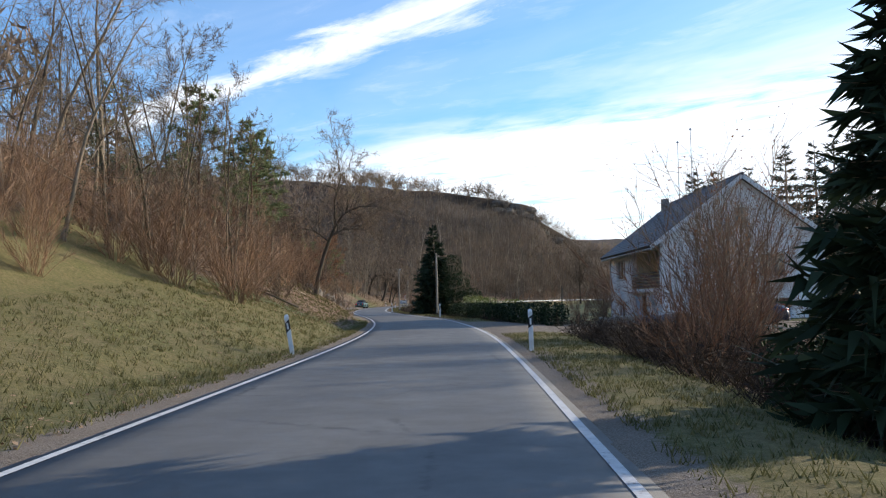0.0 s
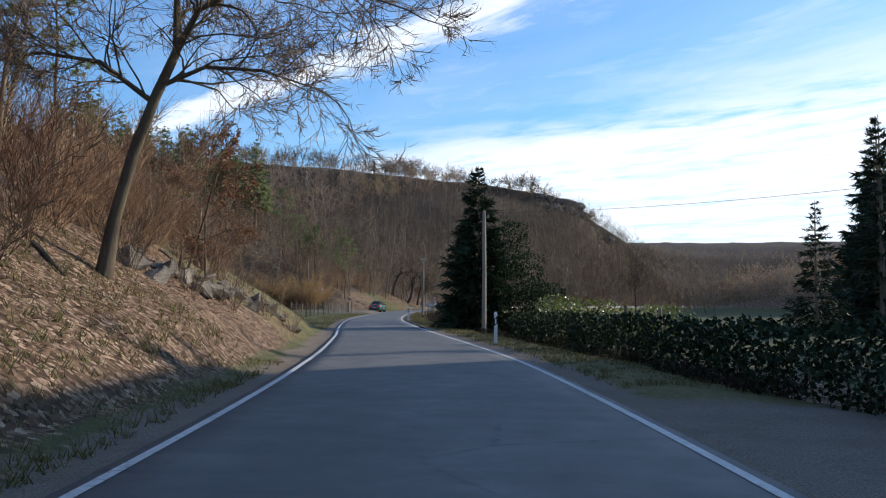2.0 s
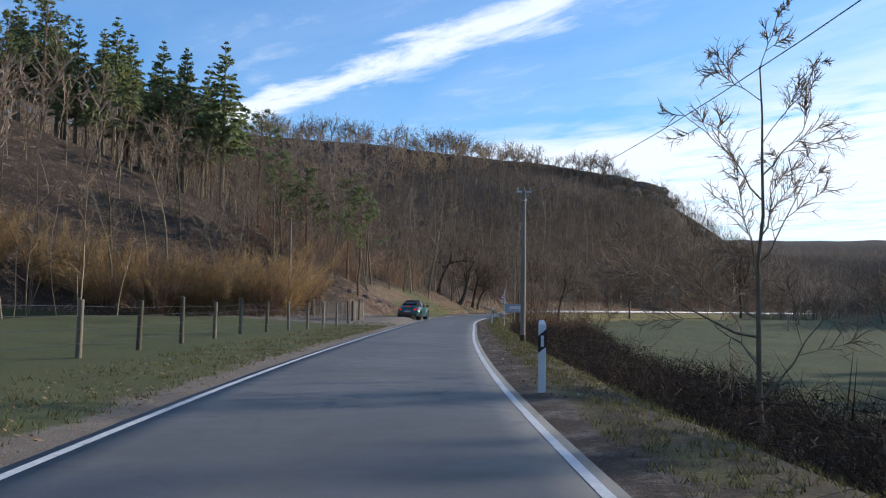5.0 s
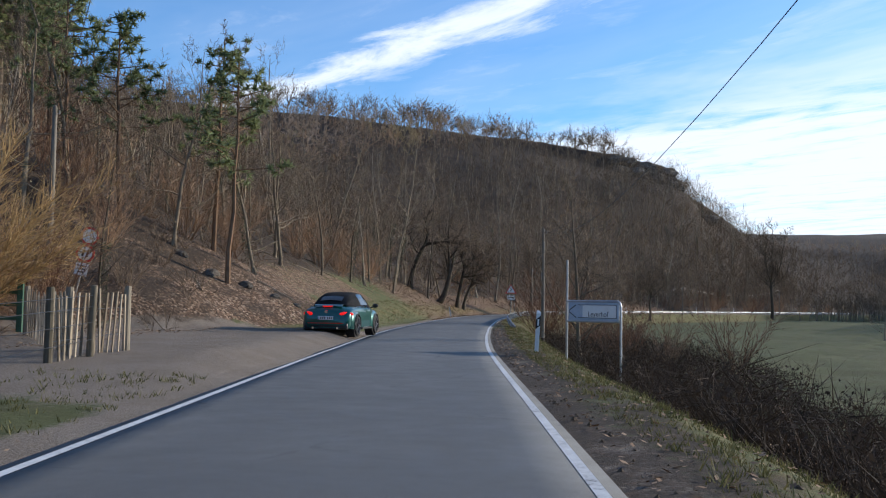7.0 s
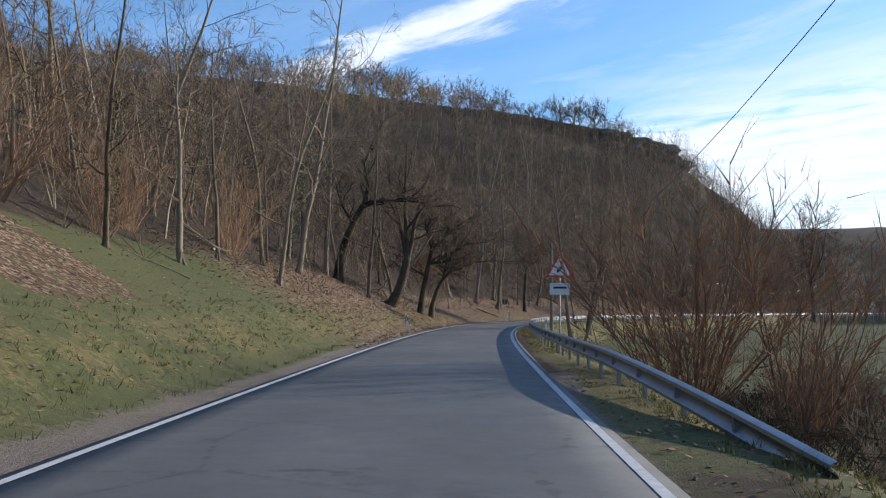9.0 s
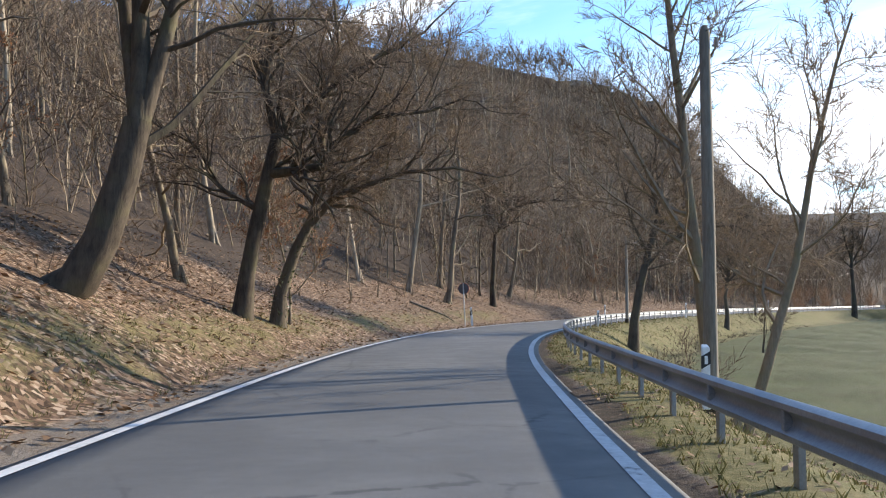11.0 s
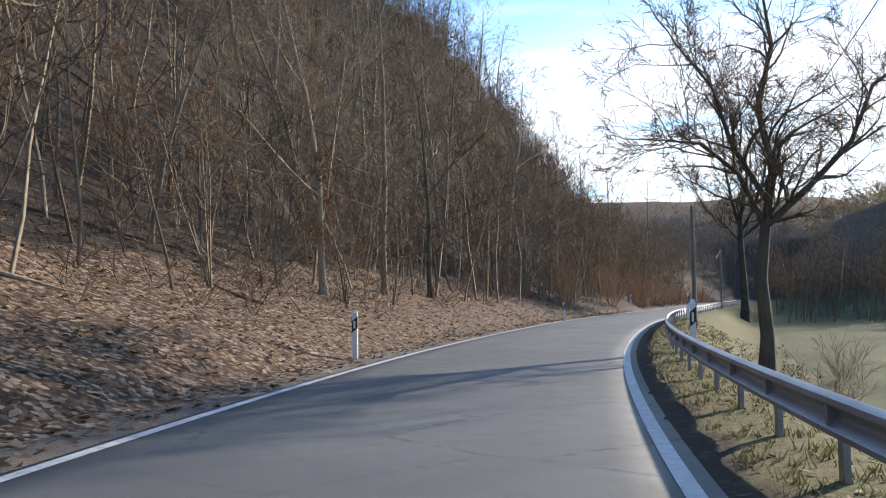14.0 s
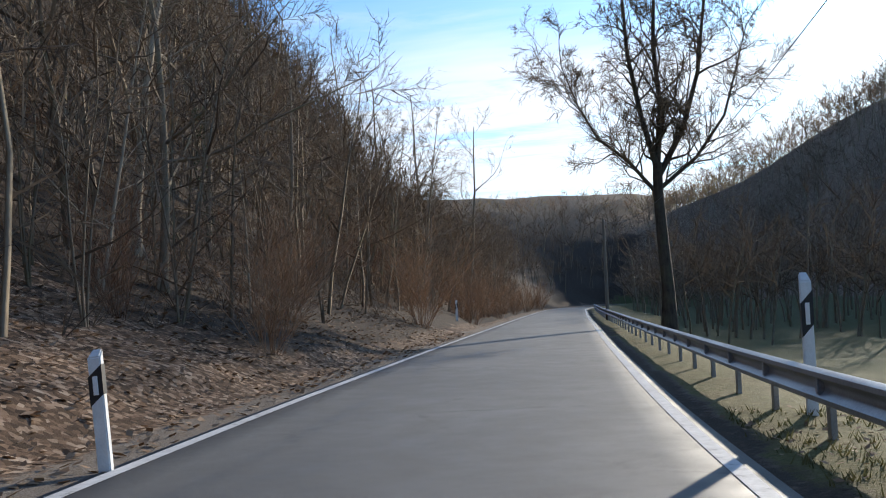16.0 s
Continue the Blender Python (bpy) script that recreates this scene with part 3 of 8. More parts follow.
M_TWIG_HAZEL = twig_material("hazel twigs", (0.19, 0.12, 0.055), (0.50, 0.34, 0.16), 0.35)
# far twigs are paler than near ones: the hillside's sunlight is in their colour
M_TWIG_FAR = twig_material("sunlit far woods twigs", (0.19, 0.125, 0.082), (0.50, 0.35, 0.235), 0.32)
M_TWIG_GREY = twig_material("sunlit grey far twigs", (0.17, 0.128, 0.098), (0.45, 0.35, 0.27), 0.32)
M_TWIG_OLIVE = twig_material("sunlit mossy far twigs", (0.16, 0.122, 0.066), (0.42, 0.32, 0.175), 0.32)
M_TWIG_BROWN = twig_material("warm brown twigs", (0.17, 0.105, 0.065), (0.46, 0.30, 0.185))
M_DRY_LEAF = leaf_material("dry beech leaves", (0.17, 0.065, 0.03), (0.42, 0.2, 0.09))
M_CATKIN = leaf_material("golden brown withered leaves", (0.16, 0.10, 0.045), (0.40, 0.27, 0.12))
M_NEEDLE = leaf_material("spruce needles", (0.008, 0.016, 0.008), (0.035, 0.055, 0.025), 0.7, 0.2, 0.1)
M_NEEDLE_PINE = leaf_material("pine needles", (0.085, 0.11, 0.05), (0.31, 0.34, 0.155), 0.7, 0.2, 0.38)
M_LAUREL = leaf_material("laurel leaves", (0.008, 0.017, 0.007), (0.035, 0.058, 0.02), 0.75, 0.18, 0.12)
# lit copy of the laurel, sunlight put into its yellow green
M_LAUREL_LIT = leaf_material("sunlit yellow green laurel leaves", (0.05, 0.075, 0.012), (0.22, 0.25, 0.06), 0.4, 0.5, 0.25)
M_IVY = leaf_material("ivy leaves", (0.018, 0.028, 0.010), (0.07, 0.085, 0.03), 0.5, 0.4, 0.15)


# ---- trees ----
def grow(rng, V, F, TV, TF, p, way, length, r, level, cfg):
    """One limb with its own side limbs and twigs."""
    seg = (9, 7, 3, 2)[level]
    pts, rad = [p.copy()], [r]
    w = way.copy()
    q = p.copy()
    curl = cfg["curl"] * (0.5, 1.5, 1.9, 2.0)[level]
    for i in range(seg):
        w = aside(w, rng, rng.uniform(0, curl))
        w = (w + Vector((0, 0, cfg["rise"] * (0.35 if level else 0.15)))).normalized()
        q = q + w * (length / seg)
        pts.append(q.copy())
        rad.append(max(r * (1 - (i + 1) / seg) ** 0.8 if level else r * (1 - 0.82 * (i + 1) / seg), 0.006))
    tube(V, F, pts, rad, (7, 4, 3, 3)[level])
    if level >= cfg["levels"]:
        for i in range(cfg["twigs"]):
            f = rng.uniform(0.15, 1.0) * seg
            k = min(int(f), seg - 1)
            b = pts[k].lerp(pts[k + 1], f - k)
            d = aside((pts[k + 1] - pts[k]).normalized(), rng, rng.uniform(0.5, 1.1))
            tl = length * rng.uniform(0.3, 0.75)
            q, tip = bent(TV, TF, b, d, tl, cfg["width"], rng, 0.7, cfg["rise"])
            for j in range(cfg["twiglets"]):
                at = b.lerp(q, rng.uniform(0.4, 1.0)) if j % 2 else q.lerp(tip, rng.uniform(0.0, 0.8))
                sliver(TV, TF, at, aside(d, rng, 0.9), tl * rng.uniform(0.3, 0.6), cfg["width"] * 0.7, rng)
        return
    count = cfg["limbs"][level]
    for i in range(count):
        lo = cfg["from"] if level == 0 else 0.2
        f = (lo + (1 - lo) * ((i + rng.uniform(0.1, 0.9)) / count)) * seg
        k = min(int(f), seg - 1)
        b = pts[k].lerp(pts[k + 1], f - k)
        up = (pts[k + 1] - pts[k]).normalized()
        d = aside(up, rng, rng.uniform(*cfg["open"][level]))
        if level == 0 and f / seg < 0.5:
            d = (d - Vector((0, 0, cfg["droop"] * rng.random()))).normalized()
        left = 1 - f / seg
        ln = length * cfg["share"][level] * (0.35 + 0.75 * left) * rng.uniform(0.75, 1.2)
        rr = max((rad[k] * (1 - f + k) + rad[k + 1] * (f - k)) * rng.uniform(0.32, 0.58), 0.008)
        grow(rng, V, F, TV, TF, b, d, ln, rr, level + 1, cfg)


def bare_tree(name, label, height, r, seed, lean=(0, 0), group="bare woodland trees", bark=None, twig=None, leaves=0, ivy=0, **over):
    cfg = dict(curl=0.3, rise=0.2, droop=0.7, levels=2, limbs=(12, 6), share=(0.46, 0.5), open=((0.7, 1.6), (0.6, 1.3)), twigs=6, twiglets=2, width=0.026)
    cfg["from"] = 0.2
    cfg.update(over)
    rng = random.Random(seed)
    V, F, TV, TF = [], [], [], []
    # root flare
    foot = Vector((0, 0, -0.5))
    way = Vector((lean[0], lean[1], 1)).normalized()
    for i in range(5):
        a = 2 * math.pi * i / 5 + rng.uniform(-0.3, 0.3)
        tube(V, F, [Vector((math.cos(a) * r * 2.3, math.sin(a) * r * 2.3, -0.3)), Vector((math.cos(a) * r * 1.2, math.sin(a) * r * 1.2, 0.08)), Vector((0, 0, 0.55)) + way * 0.2], [r * 0.35, r * 0.42, r * 0.5], 5)
    grow(rng, V, F, TV, TF, foot, way, height + 0.5, r, 0, cfg)
    ob = thing(name, label, "tree", group)
    soften(part("trunk", (V, F), bark or M_BARK, ob), 60)
    part("crown", (TV, TF), twig or M_TWIG, ob, "bare twigs")
    if leaves:
        LV, LF = [], []
        for i in range(leaves):
            t = TV[rng.randrange(len(TV))]
            leaf_quad(LV, LF, Vector(t), rng, 0.07)
        part("leaves", (LV, LF), M_DRY_LEAF, ob, "withered orange brown leaves")
    if ivy:
        LV, LF = [], []
        for i in range(ivy):
            h = rng.random() ** 0.7 * height * 0.5
            a = rng.uniform(0, 6.283)
            rr = r * 1.1 + rng.uniform(0, 0.18)
            leaf_quad(LV, LF, Vector((math.cos(a) * rr, math.sin(a) * rr, 0)) + way * h, rng, 0.08)
        part("ivy", (LV, LF), M_IVY, ob, "green ivy climbing the trunk")
    return ob


def leaf_quad(V, F, p, rng, size):
    a = Vector((rng.gauss(0, 1), rng.gauss(0, 1), rng.gauss(0, 1))).normalized()
    b = a.cross(Vector((rng.gauss(0, 1), rng.gauss(0, 1), rng.gauss(0, 1))))
    b = b.normalized() if b.length > 1e-3 else Vector((1, 0, 0))
    s = size * rng.uniform(0.7, 1.4)
    k = len(V)
    V.extend((tuple(p - a * s * 0.5), tuple(p + b * s * 0.32), tuple(p + a * s * 0.5), tuple(p - b * s * 0.32)))
    F.append((k, k + 1, k + 2, k + 3))


def shrub(name, label, height, spread, seed, stems=15, twig=None, group="leafless shrubs", twigs=26, width=0.018, leaves=0, arch=0.35):
    rng = random.Random(seed)
    V, F, TV, TF = [], [], [], []
    for i in range(stems):
        a = rng.uniform(0, 6.283)
        out = Vector((math.cos(a), math.sin(a), 0))
        lean = rng.uniform(0.1, 1.0)
        p = out * rng.uniform(0.02, 0.3) * spread * 0.4 + Vector((0, 0, -0.2))
        way = (Vector((0, 0, 1)) + out * lean * spread / height).normalized()
        h = height * rng.uniform(0.65, 1.05)
        pts = [p.copy()]
        q, w = p.copy(), way.copy()
        for k in range(6):
            w = aside((w + out * arch * 0.12 * lean).normalized(), rng, 0.1)
            q = q + w * h / 6
            pts.append(q.copy())
        r = rng.uniform(0.008, 0.02) * height / 4
        tube(V, F, pts, [r * (1 - 0.13 * k) for k in range(7)], 3)
        for k in range(twigs):
            f = rng.uniform(0.8, 6)
            j = min(int(f), 5)
            b = pts[j].lerp(pts[j + 1], f - j)
            d = aside((pts[j + 1] - pts[j]).normalized(), rng, rng.uniform(0.35, 0.9))
            tl = h * rng.uniform(0.1, 0.26)
            sliver(TV, TF, b, d, tl, width, rng, 0.1)
            sliver(TV, TF, b + d * tl * rng.uniform(0.3, 0.8), aside(d, rng, 0.7), tl * 0.5, width * 0.7, rng)
    ob = thing(name, label, "shrub", group)
    part("trunk", (V, F), twig or M_TWIG, ob)
    part("crown", (TV, TF), twig or M_TWIG, ob, "fine bare twigs")
    if leaves:
        LV, LF = [], []
        for i in range(leaves):
            leaf_quad(LV, LF, Vector(TV[rng.randrange(len(TV))]), rng, 0.07)
        part("leaves", (LV, LF), M_CATKIN if twig is M_TWIG_HAZEL else M_DRY_LEAF, ob, "a few withered leaves")
    return ob


def spruce(name, label, height, radius, seed, first=0.05, needles=None, group="conifers on the slope", whorls=26, per=9, sprays=13, full=1.0):
    rng = random.Random(seed)
    V, F, NV, NF = [], [], [], []
    tube(V, F, [(0, 0, -0.4), (0.04, 0, height * 0.5), (0, 0.03, height)], [height * 0.016, height * 0.010, 0.012], 7)
    for i in range(whorls):
        f = first + (1 - first) * (i + rng.uniform(-0.3, 0.3)) / whorls
        f = min(max(f, first), 0.985)
        z = f * height
        reach = radius * (1 - (f - first) / (1 - first)) ** 0.85 + 0.12
        for k in range(per if f < 0.8 else 5):
            a = rng.uniform(0, 6.283)
            ln = reach * rng.uniform(0.6, 1.12)
            out = Vector((math.cos(a), math.sin(a), rng.uniform(-0.25, 0.12) if f < 0.75 else rng.uniform(0.1, 0.7))).normalized()
            p = Vector((0, 0, z))
            tube(V, F, [p, p + out * ln * 0.55 + Vector((0, 0, -0.05 * ln)), p + out * ln], [0.012 + 0.008 * ln, 0.012, 0.004], 3)
            for j in range(sprays):
                g = rng.uniform(0.15, 1.0)
                b = p + out * ln * g
                d = aside(out, rng, rng.uniform(0.3, 1.0))
                d.z -= rng.uniform(0.0, 0.5)
                sliver(NV, NF, b, d.normalized(), ln * rng.uniform(0.14, 0.30) + 0.14, full * (0.05 + 0.045 * ln), rng)
    ob = thing(name, label, "conifer tree", group)
    part("trunk", (V, F), M_BARK, ob)
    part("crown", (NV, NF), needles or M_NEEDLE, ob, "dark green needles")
    return ob


def pine(name, label, height, seed, group="conifers on the slope", crown_from=0.45, spread=0.24, tufts=130):
    rng = random.Random(seed)
    V, F, NV, NF = [], [], [], []
    lean = Vector((rng.uniform(-0.05, 0.05), rng.uniform(-0.05, 0.05), 1))
    pts = [Vector((0, 0, -0.4)) + lean * (height * k / 6) + Vector((rng.uniform(-0.12, 0.12), rng.uniform(-0.12, 0.12), 0)) for k in range(7)]
    tube(V, F, pts, [height * 0.0125 * (1 - 0.13 * k) for k in range(7)], 7)
    for i in range(26):
        f = crown_from + (1 - crown_from) * i / 26
        k = min(int(f * 6), 5)
        b = pts[k].lerp(pts[k + 1], f * 6 - k)
        a = rng.uniform(0, 6.283)
        ln = height * spread * (1.15 - f) / (1.15 - crown_from) * rng.uniform(0.6, 1.25) + 0.3
        out = Vector((math.cos(a), math.sin(a), rng.uniform(0.0, 0.5))).normalized()
        tip = b + out * ln
        tube(V, F, [b, b + out * ln * 0.5, tip], [0.05, 0.035, 0.012], 4)
        for j in range(5):
            c = b + out * ln * rng.uniform(0.45, 1.05) + Vector((rng.gauss(0, 0.25), rng.gauss(0, 0.25), rng.gauss(0.1, 0.2)))
            for q in range(tufts // 5):
                d = Vector((rng.gauss(0, 1), rng.gauss(0, 1), rng.gauss(0.35, 0.8))).normalized()
                sliver(NV, NF, c, d, rng.uniform(0.3, 0.65), 0.12, rng)
    for i in range(12):
        f = rng.uniform(0.15, crown_from)
        k = min(int(f * 6), 5)
        b = pts[k].lerp(pts[k + 1], f * 6 - k)
        a = rng.uniform(0, 6.283)
        sliver(V, F, b, Vector((math.cos(a), math.sin(a), rng.uniform(-0.3, 0.2))).normalized(), rng.uniform(0.6, 1.8), 0.05, rng)
    ob = thing(name, label, "conifer tree", group)
    part("trunk", (V, F), M_BARK_PINE, ob)
    part("crown", (NV, NF), M_NEEDLE_PINE, ob, "grey green needle tufts")
    return ob


def place(ob, x, y, turn=0.0, size=1.0, sink=0.0, tilt=(0, 0), copy=True):
    m = pose(x, y, gz(x, y) - sink, tilt[0], tilt[1], turn) @ Matrix.Scale(size, 4)
    if copy:
        return copy_thing(ob, m)
    ob.matrix_basis = m
    return ob


PLACER = random.Random(41)
USED = set()


def set_out(ob, x, y, turn=None, size=1.0, sink=0.0, tilt=(0, 0)):
    """Puts the first one itself, and copies after that."""
    turn = PLACER.uniform(0, 360) if turn is None else turn
    again = ob.name in USED
    USED.add(ob.name)
    return place(ob, x, y, turn, size, sink, tilt, copy=again)


WOOD = [
    bare_tree("bare_tree", "tall slender leafless beech on the leafy slope", 15, 0.15, 1, bark=M_BARK_PALE, **{"from": 0.3}),
    bare_tree("bare_tree", "leafless oak with crooked grey limbs", 13, 0.2, 2, curl=0.42, limbs=(11, 7), share=(0.55, 0.5)),
    bare_tree("bare_tree", "slim leafless tree with upright branches", 12, 0.10, 3, lean=(0.08, 0.02), limbs=(11, 5), open=((0.5, 1.1), (0.6, 1.1))),
    bare_tree("bare_tree", "leafless hornbeam with dense fine twigs", 11, 0.12, 4, lean=(-0.06, 0.05), limbs=(14, 6), **{"from": 0.12}),
    bare_tree("bare_tree", "thin young leafless tree", 8, 0.055, 5, limbs=(11, 4), twigs=6, bark=M_BARK_PALE, **{"from": 0.15}),
    bare_tree("bare_tree", "leaning leafless tree with ivy on its trunk", 13, 0.13, 6, lean=(0.16, -0.06), limbs=(9, 5), ivy=900),
    bare_tree("bare_tree", "tall straight dark leafless tree", 16, 0.17, 7, limbs=(12, 6), **{"from": 0.25}),
]
SAPLING = [
    bare_tree("sapling", "young beech that keeps its withered orange leaves", 4.5, 0.035, 11, limbs=(10, 5), leaves=700, group="saplings under the trees", **{"from": 0.2}),
    bare_tree("sapling", "thin bare sapling among fallen leaves", 4.0, 0.03, 12, limbs=(7, 4), twigs=5, group="saplings under the trees", **{"from": 0.2}),
]
SHRUBS = [
    shrub("shrub", "leafless shrub of thin brown stems", 2.6, 1.8, 21),
    shrub("shrub", "tall leafless shrub of reddish stems", 3.6, 2.8, 22, stems=18, twig=M_TWIG_RED),
    shrub("shrub", "low tangle of bare bramble stems", 1.4, 2.2, 23, stems=26, twigs=18, arch=1.2, twig=M_TWIG_RED),
]
HAZEL = shrub("hazel_bush", "large many-stemmed hazel bush with yellow brown twigs", 6.4, 6.6, 24, stems=40, twig=M_TWIG_HAZEL, arch=0.55, twigs=95, group="hazel bushes by the meadow", width=0.03, leaves=7000)
COPPICE = shrub("coppice_bush", "tall coppiced bush of many thin brown stems", 5.6, 4.2, 25, stems=28, twigs=34, twig=M_TWIG_BROWN, width=0.024, leaves=200)

# ---- single trees that stand close to the road ----
def own_tree(x, y, *args, turn=0.0, sink=0.1, **kw):
    kw.setdefault("twigs", 14)
    kw.setdefault("twiglets", 4)
    kw.setdefault("width", 0.018)
    return place(bare_tree(*args, **kw), x, y, turn, sink=sink, copy=False)


def bent_oak(x, y):
    """The old oak whose trunk leaves the bank sideways and then turns up."""
    rng = random.Random(77)
    V, F, TV, TF = [], [], [], []
    cfg = dict(curl=0.3, rise=0.12, droop=0.3, levels=2, limbs=(9, 7), share=(0.62, 0.5), open=((0.6, 1.3), (0.6, 1.2)), twigs=11, twiglets=3, width=0.02)
    cfg["from"] = 0.15
    base = [Vector(p) for p in ((-3.3, 0.3, 1.35), (-2.1, 0.15, 0.5), (-1.1, 0.05, 0.05), (-0.5, 0, 0.0), (0.1, 0, 0.35), (0.5, 0.02, 1.1), (0.85, 0.05, 2.2), (1.1, 0.1, 3.3))]
    tube(V, F, base, [0.16, 0.26, 0.36, 0.42, 0.38, 0.33, 0.29, 0.26], 9)
    for a, ln, r in (((0.02, 0.1, 1.0), 8.5, 0.21), ((0.3, 0.2, 1.0), 8.0, 0.19), ((-0.12, 0.3, 1.0), 9.0, 0.17)):
        grow(rng, V, F, TV, TF, base[-1] - Vector((0, 0, 0.2)), Vector(a).normalized(), ln, r, 0, cfg)
    grow(rng, V, F, TV, TF, base[-1] - Vector((0, 0, 0.5)), Vector((0.75, 0.5, 0.6)).normalized(), 5.0, 0.10, 1, cfg)
    ob = thing("oak_tree", "old leafless oak with a trunk bent low over the bank", "tree", "bare woodland trees")
    soften(part("trunk", (V, F), M_BARK_DARK, ob), 60)
    part("crown", (TV, TF), M_TWIG, ob, "bare twigs")
    return place(ob, x, y, -4, copy=False, sink=0.15)


bent_oak(-16.5, 246.6)


def crooked_oak(x, y, label, trunk, limbs, r, seed, ivy=0, kind="oak_tree", wide=0.019, reach=1.0):
    """An old oak: a trunk and heavy limbs along given bends, with branches and twigs on them."""
    rng = random.Random(seed)
    V, F, TV, TF = [], [], [], []
    cfg = dict(curl=0.42, rise=0.06, droop=0.3, levels=2, limbs=(8, 6), share=(0.6, 0.5), open=((0.7, 1.4), (0.6, 1.3)), twigs=11, twiglets=3, width=wide)
    cfg["from"] = 0.2
    pts = [Vector(p) for p in trunk]
    tube(V, F, pts, [r * (1.45 if k == 0 else 1.0 - 0.35 * k / (len(pts) - 1)) for k in range(len(pts))], 9)
    for path, rr in limbs:
        lp = [Vector(p) for p in path]
        n = len(lp)
        tube(V, F, lp, [rr * (1 - 0.75 * k / (n - 1)) for k in range(n)], 6)
        for k in range(n - 1):
            step = lp[k + 1] - lp[k]
            for q in range(6):
                b = lp[k] + step * rng.random()
                d = aside(step.normalized(), rng, rng.uniform(0.7, 1.4))
                d = (d + Vector((0, 0, 0.25))).normalized()
                grow(rng, V, F, TV, TF, b, d, reach * rng.uniform(1.6, 3.4), rr * (1 - 0.75 * k / (n - 1)) * 0.42, 1, cfg)
        grow(rng, V, F, TV, TF, lp[-1], (lp[-1] - lp[-2]).normalized(), 3.0, rr * 0.26, 1, cfg)
    ob = thing(kind, label, "tree", "bare woodland trees")
    soften(part("trunk", (V, F), M_BARK_DARK, ob), 60)
    part("crown", (TV, TF), M_TWIG, ob, "bare twigs")
    if ivy:
        LV, LF = [], []
        for i in range(ivy):
            f = rng.random() * (len(pts) - 1)
            k = min(int(f), len(pts) - 2)
            a = rng.uniform(0, 6.283)
            leaf_quad(LV, LF, pts[k].lerp(pts[k + 1], f - k) + Vector((math.cos(a), math.sin(a), 0)) * (r + rng.uniform(0, 0.12)), rng, 0.08)
        part("ivy", (LV, LF), M_IVY, ob, "green ivy climbing the trunk")
    return place(ob, x, y, copy=False, sink=0.15)


crooked_oak(-19.9, 244.8, "old leafless oak with one long level limb above the bank",
            [(0, 0, -0.3), (0.12, 0, 1.2), (0.42, 0, 2.5), (1.0, 0, 3.9), (1.65, 0, 5.1)],
            [([(1.6, 0, 5.0), (2.6, -0.2, 5.35), (3.9, -0.3, 5.5), (5.2, -0.4, 5.3), (6.4, -0.5, 5.0)], 0.15),
             ([(1.65, 0, 5.0), (2.0, 0.2, 6.4), (1.7, 0.3, 7.9), (2.3, 0.4, 9.6)], 0.17),
             ([(1.0, 0, 3.9), (0.2, 0.2, 5.2), (-0.3, 0.3, 6.9), (-1.0, 0.4, 8.4)], 0.12)], 0.3, 30)
crooked_oak(-14.9, 254.6, "leafless oak with heavy crooked limbs reaching over the road",
            [(0, 0, -0.3), (0.15, 0, 1.2), (0.4, 0, 2.6), (0.7, 0, 4.0), (0.95, 0, 5.2)],
            [([(0.7, 0, 4.0), (1.5, -0.3, 4.05), (2.3, -0.5, 4.15), (2.5, -0.6, 4.7), (3.5, -0.8, 5.4), (5.1, -1.0, 5.55)], 0.15),
             ([(0.95, 0, 5.1), (1.5, 0.2, 5.6), (2.5, 0.4, 6.6), (3.8, 0.5, 7.5), (5.0, 0.7, 8.2)], 0.13),
             ([(0.9, 0, 5.1), (0.6, -0.2, 6.4), (0.9, -0.4, 7.8), (0.7, -0.3, 9.4)], 0.14),
             ([(0.5, 0, 3.0), (-0.6, 0.4, 3.6), (-1.4, 0.6, 4.9), (-2.4, 0.7, 5.4)], 0.1)], 0.24, 31)
crooked_oak(-14.1, 255.8, "leafless oak leaning out from the bank with long arching limbs",
            [(0, 0, -0.3), (0.1, 0, 1.0), (0.5, 0, 2.2), (1.0, 0, 3.2)],
            [([(0.8, 0, 2.9), (1.6, -0.3, 3.7), (2.4, -0.5, 4.0), (3.6, -0.7, 4.4), (5.0, -0.9, 4.5)], 0.14),
             ([(1.0, 0, 3.1), (1.3, 0.3, 4.6), (1.1, 0.5, 6.4), (1.7, 0.7, 8.2), (1.5, 0.8, 10.0)], 0.16)], 0.21, 32, ivy=240)
own_tree(-7.7, 286.2, "bare_tree", "tall leafless tree behind the round sign", 15, 0.2, 33, limbs=(10, 6))
crooked_oak(-4.2, 292.3, "dark leafless oak forking high above the verge",
            [(0, 0, -0.3), (-0.05, 0, 1.5), (0.05, 0, 3.0), (0.1, 0, 4.3), (0.2, 0, 5.4)],
            [([(0.2, 0, 5.2), (-0.2, 0.1, 5.9), (-0.55, 0.1, 7.0), (-0.4, 0.2, 8.2), (-0.9, 0.3, 10.0)], 0.14),
             ([(0.2, 0, 5.2), (0.9, -0.2, 6.0), (1.2, -0.3, 6.9), (2.4, -0.5, 7.3), (4.0, -0.8, 7.5)], 0.15),
             ([(0.5, -0.1, 5.6), (0.8, 0.3, 7.0), (0.6, 0.5, 8.6), (1.3, 0.6, 10.4)], 0.12)], 0.2, 34)
own_tree(-12.9, 280.6, "bare_tree", "pale straight leafless tree", 15, 0.14, 35, bark=M_BARK_PALE)
own_tree(8.6, 318.3, "bare_tree", "slender leafless tree on the leafy bank", 12, 0.13, 37, bark=M_BARK_PALE, **{"from": 0.25})
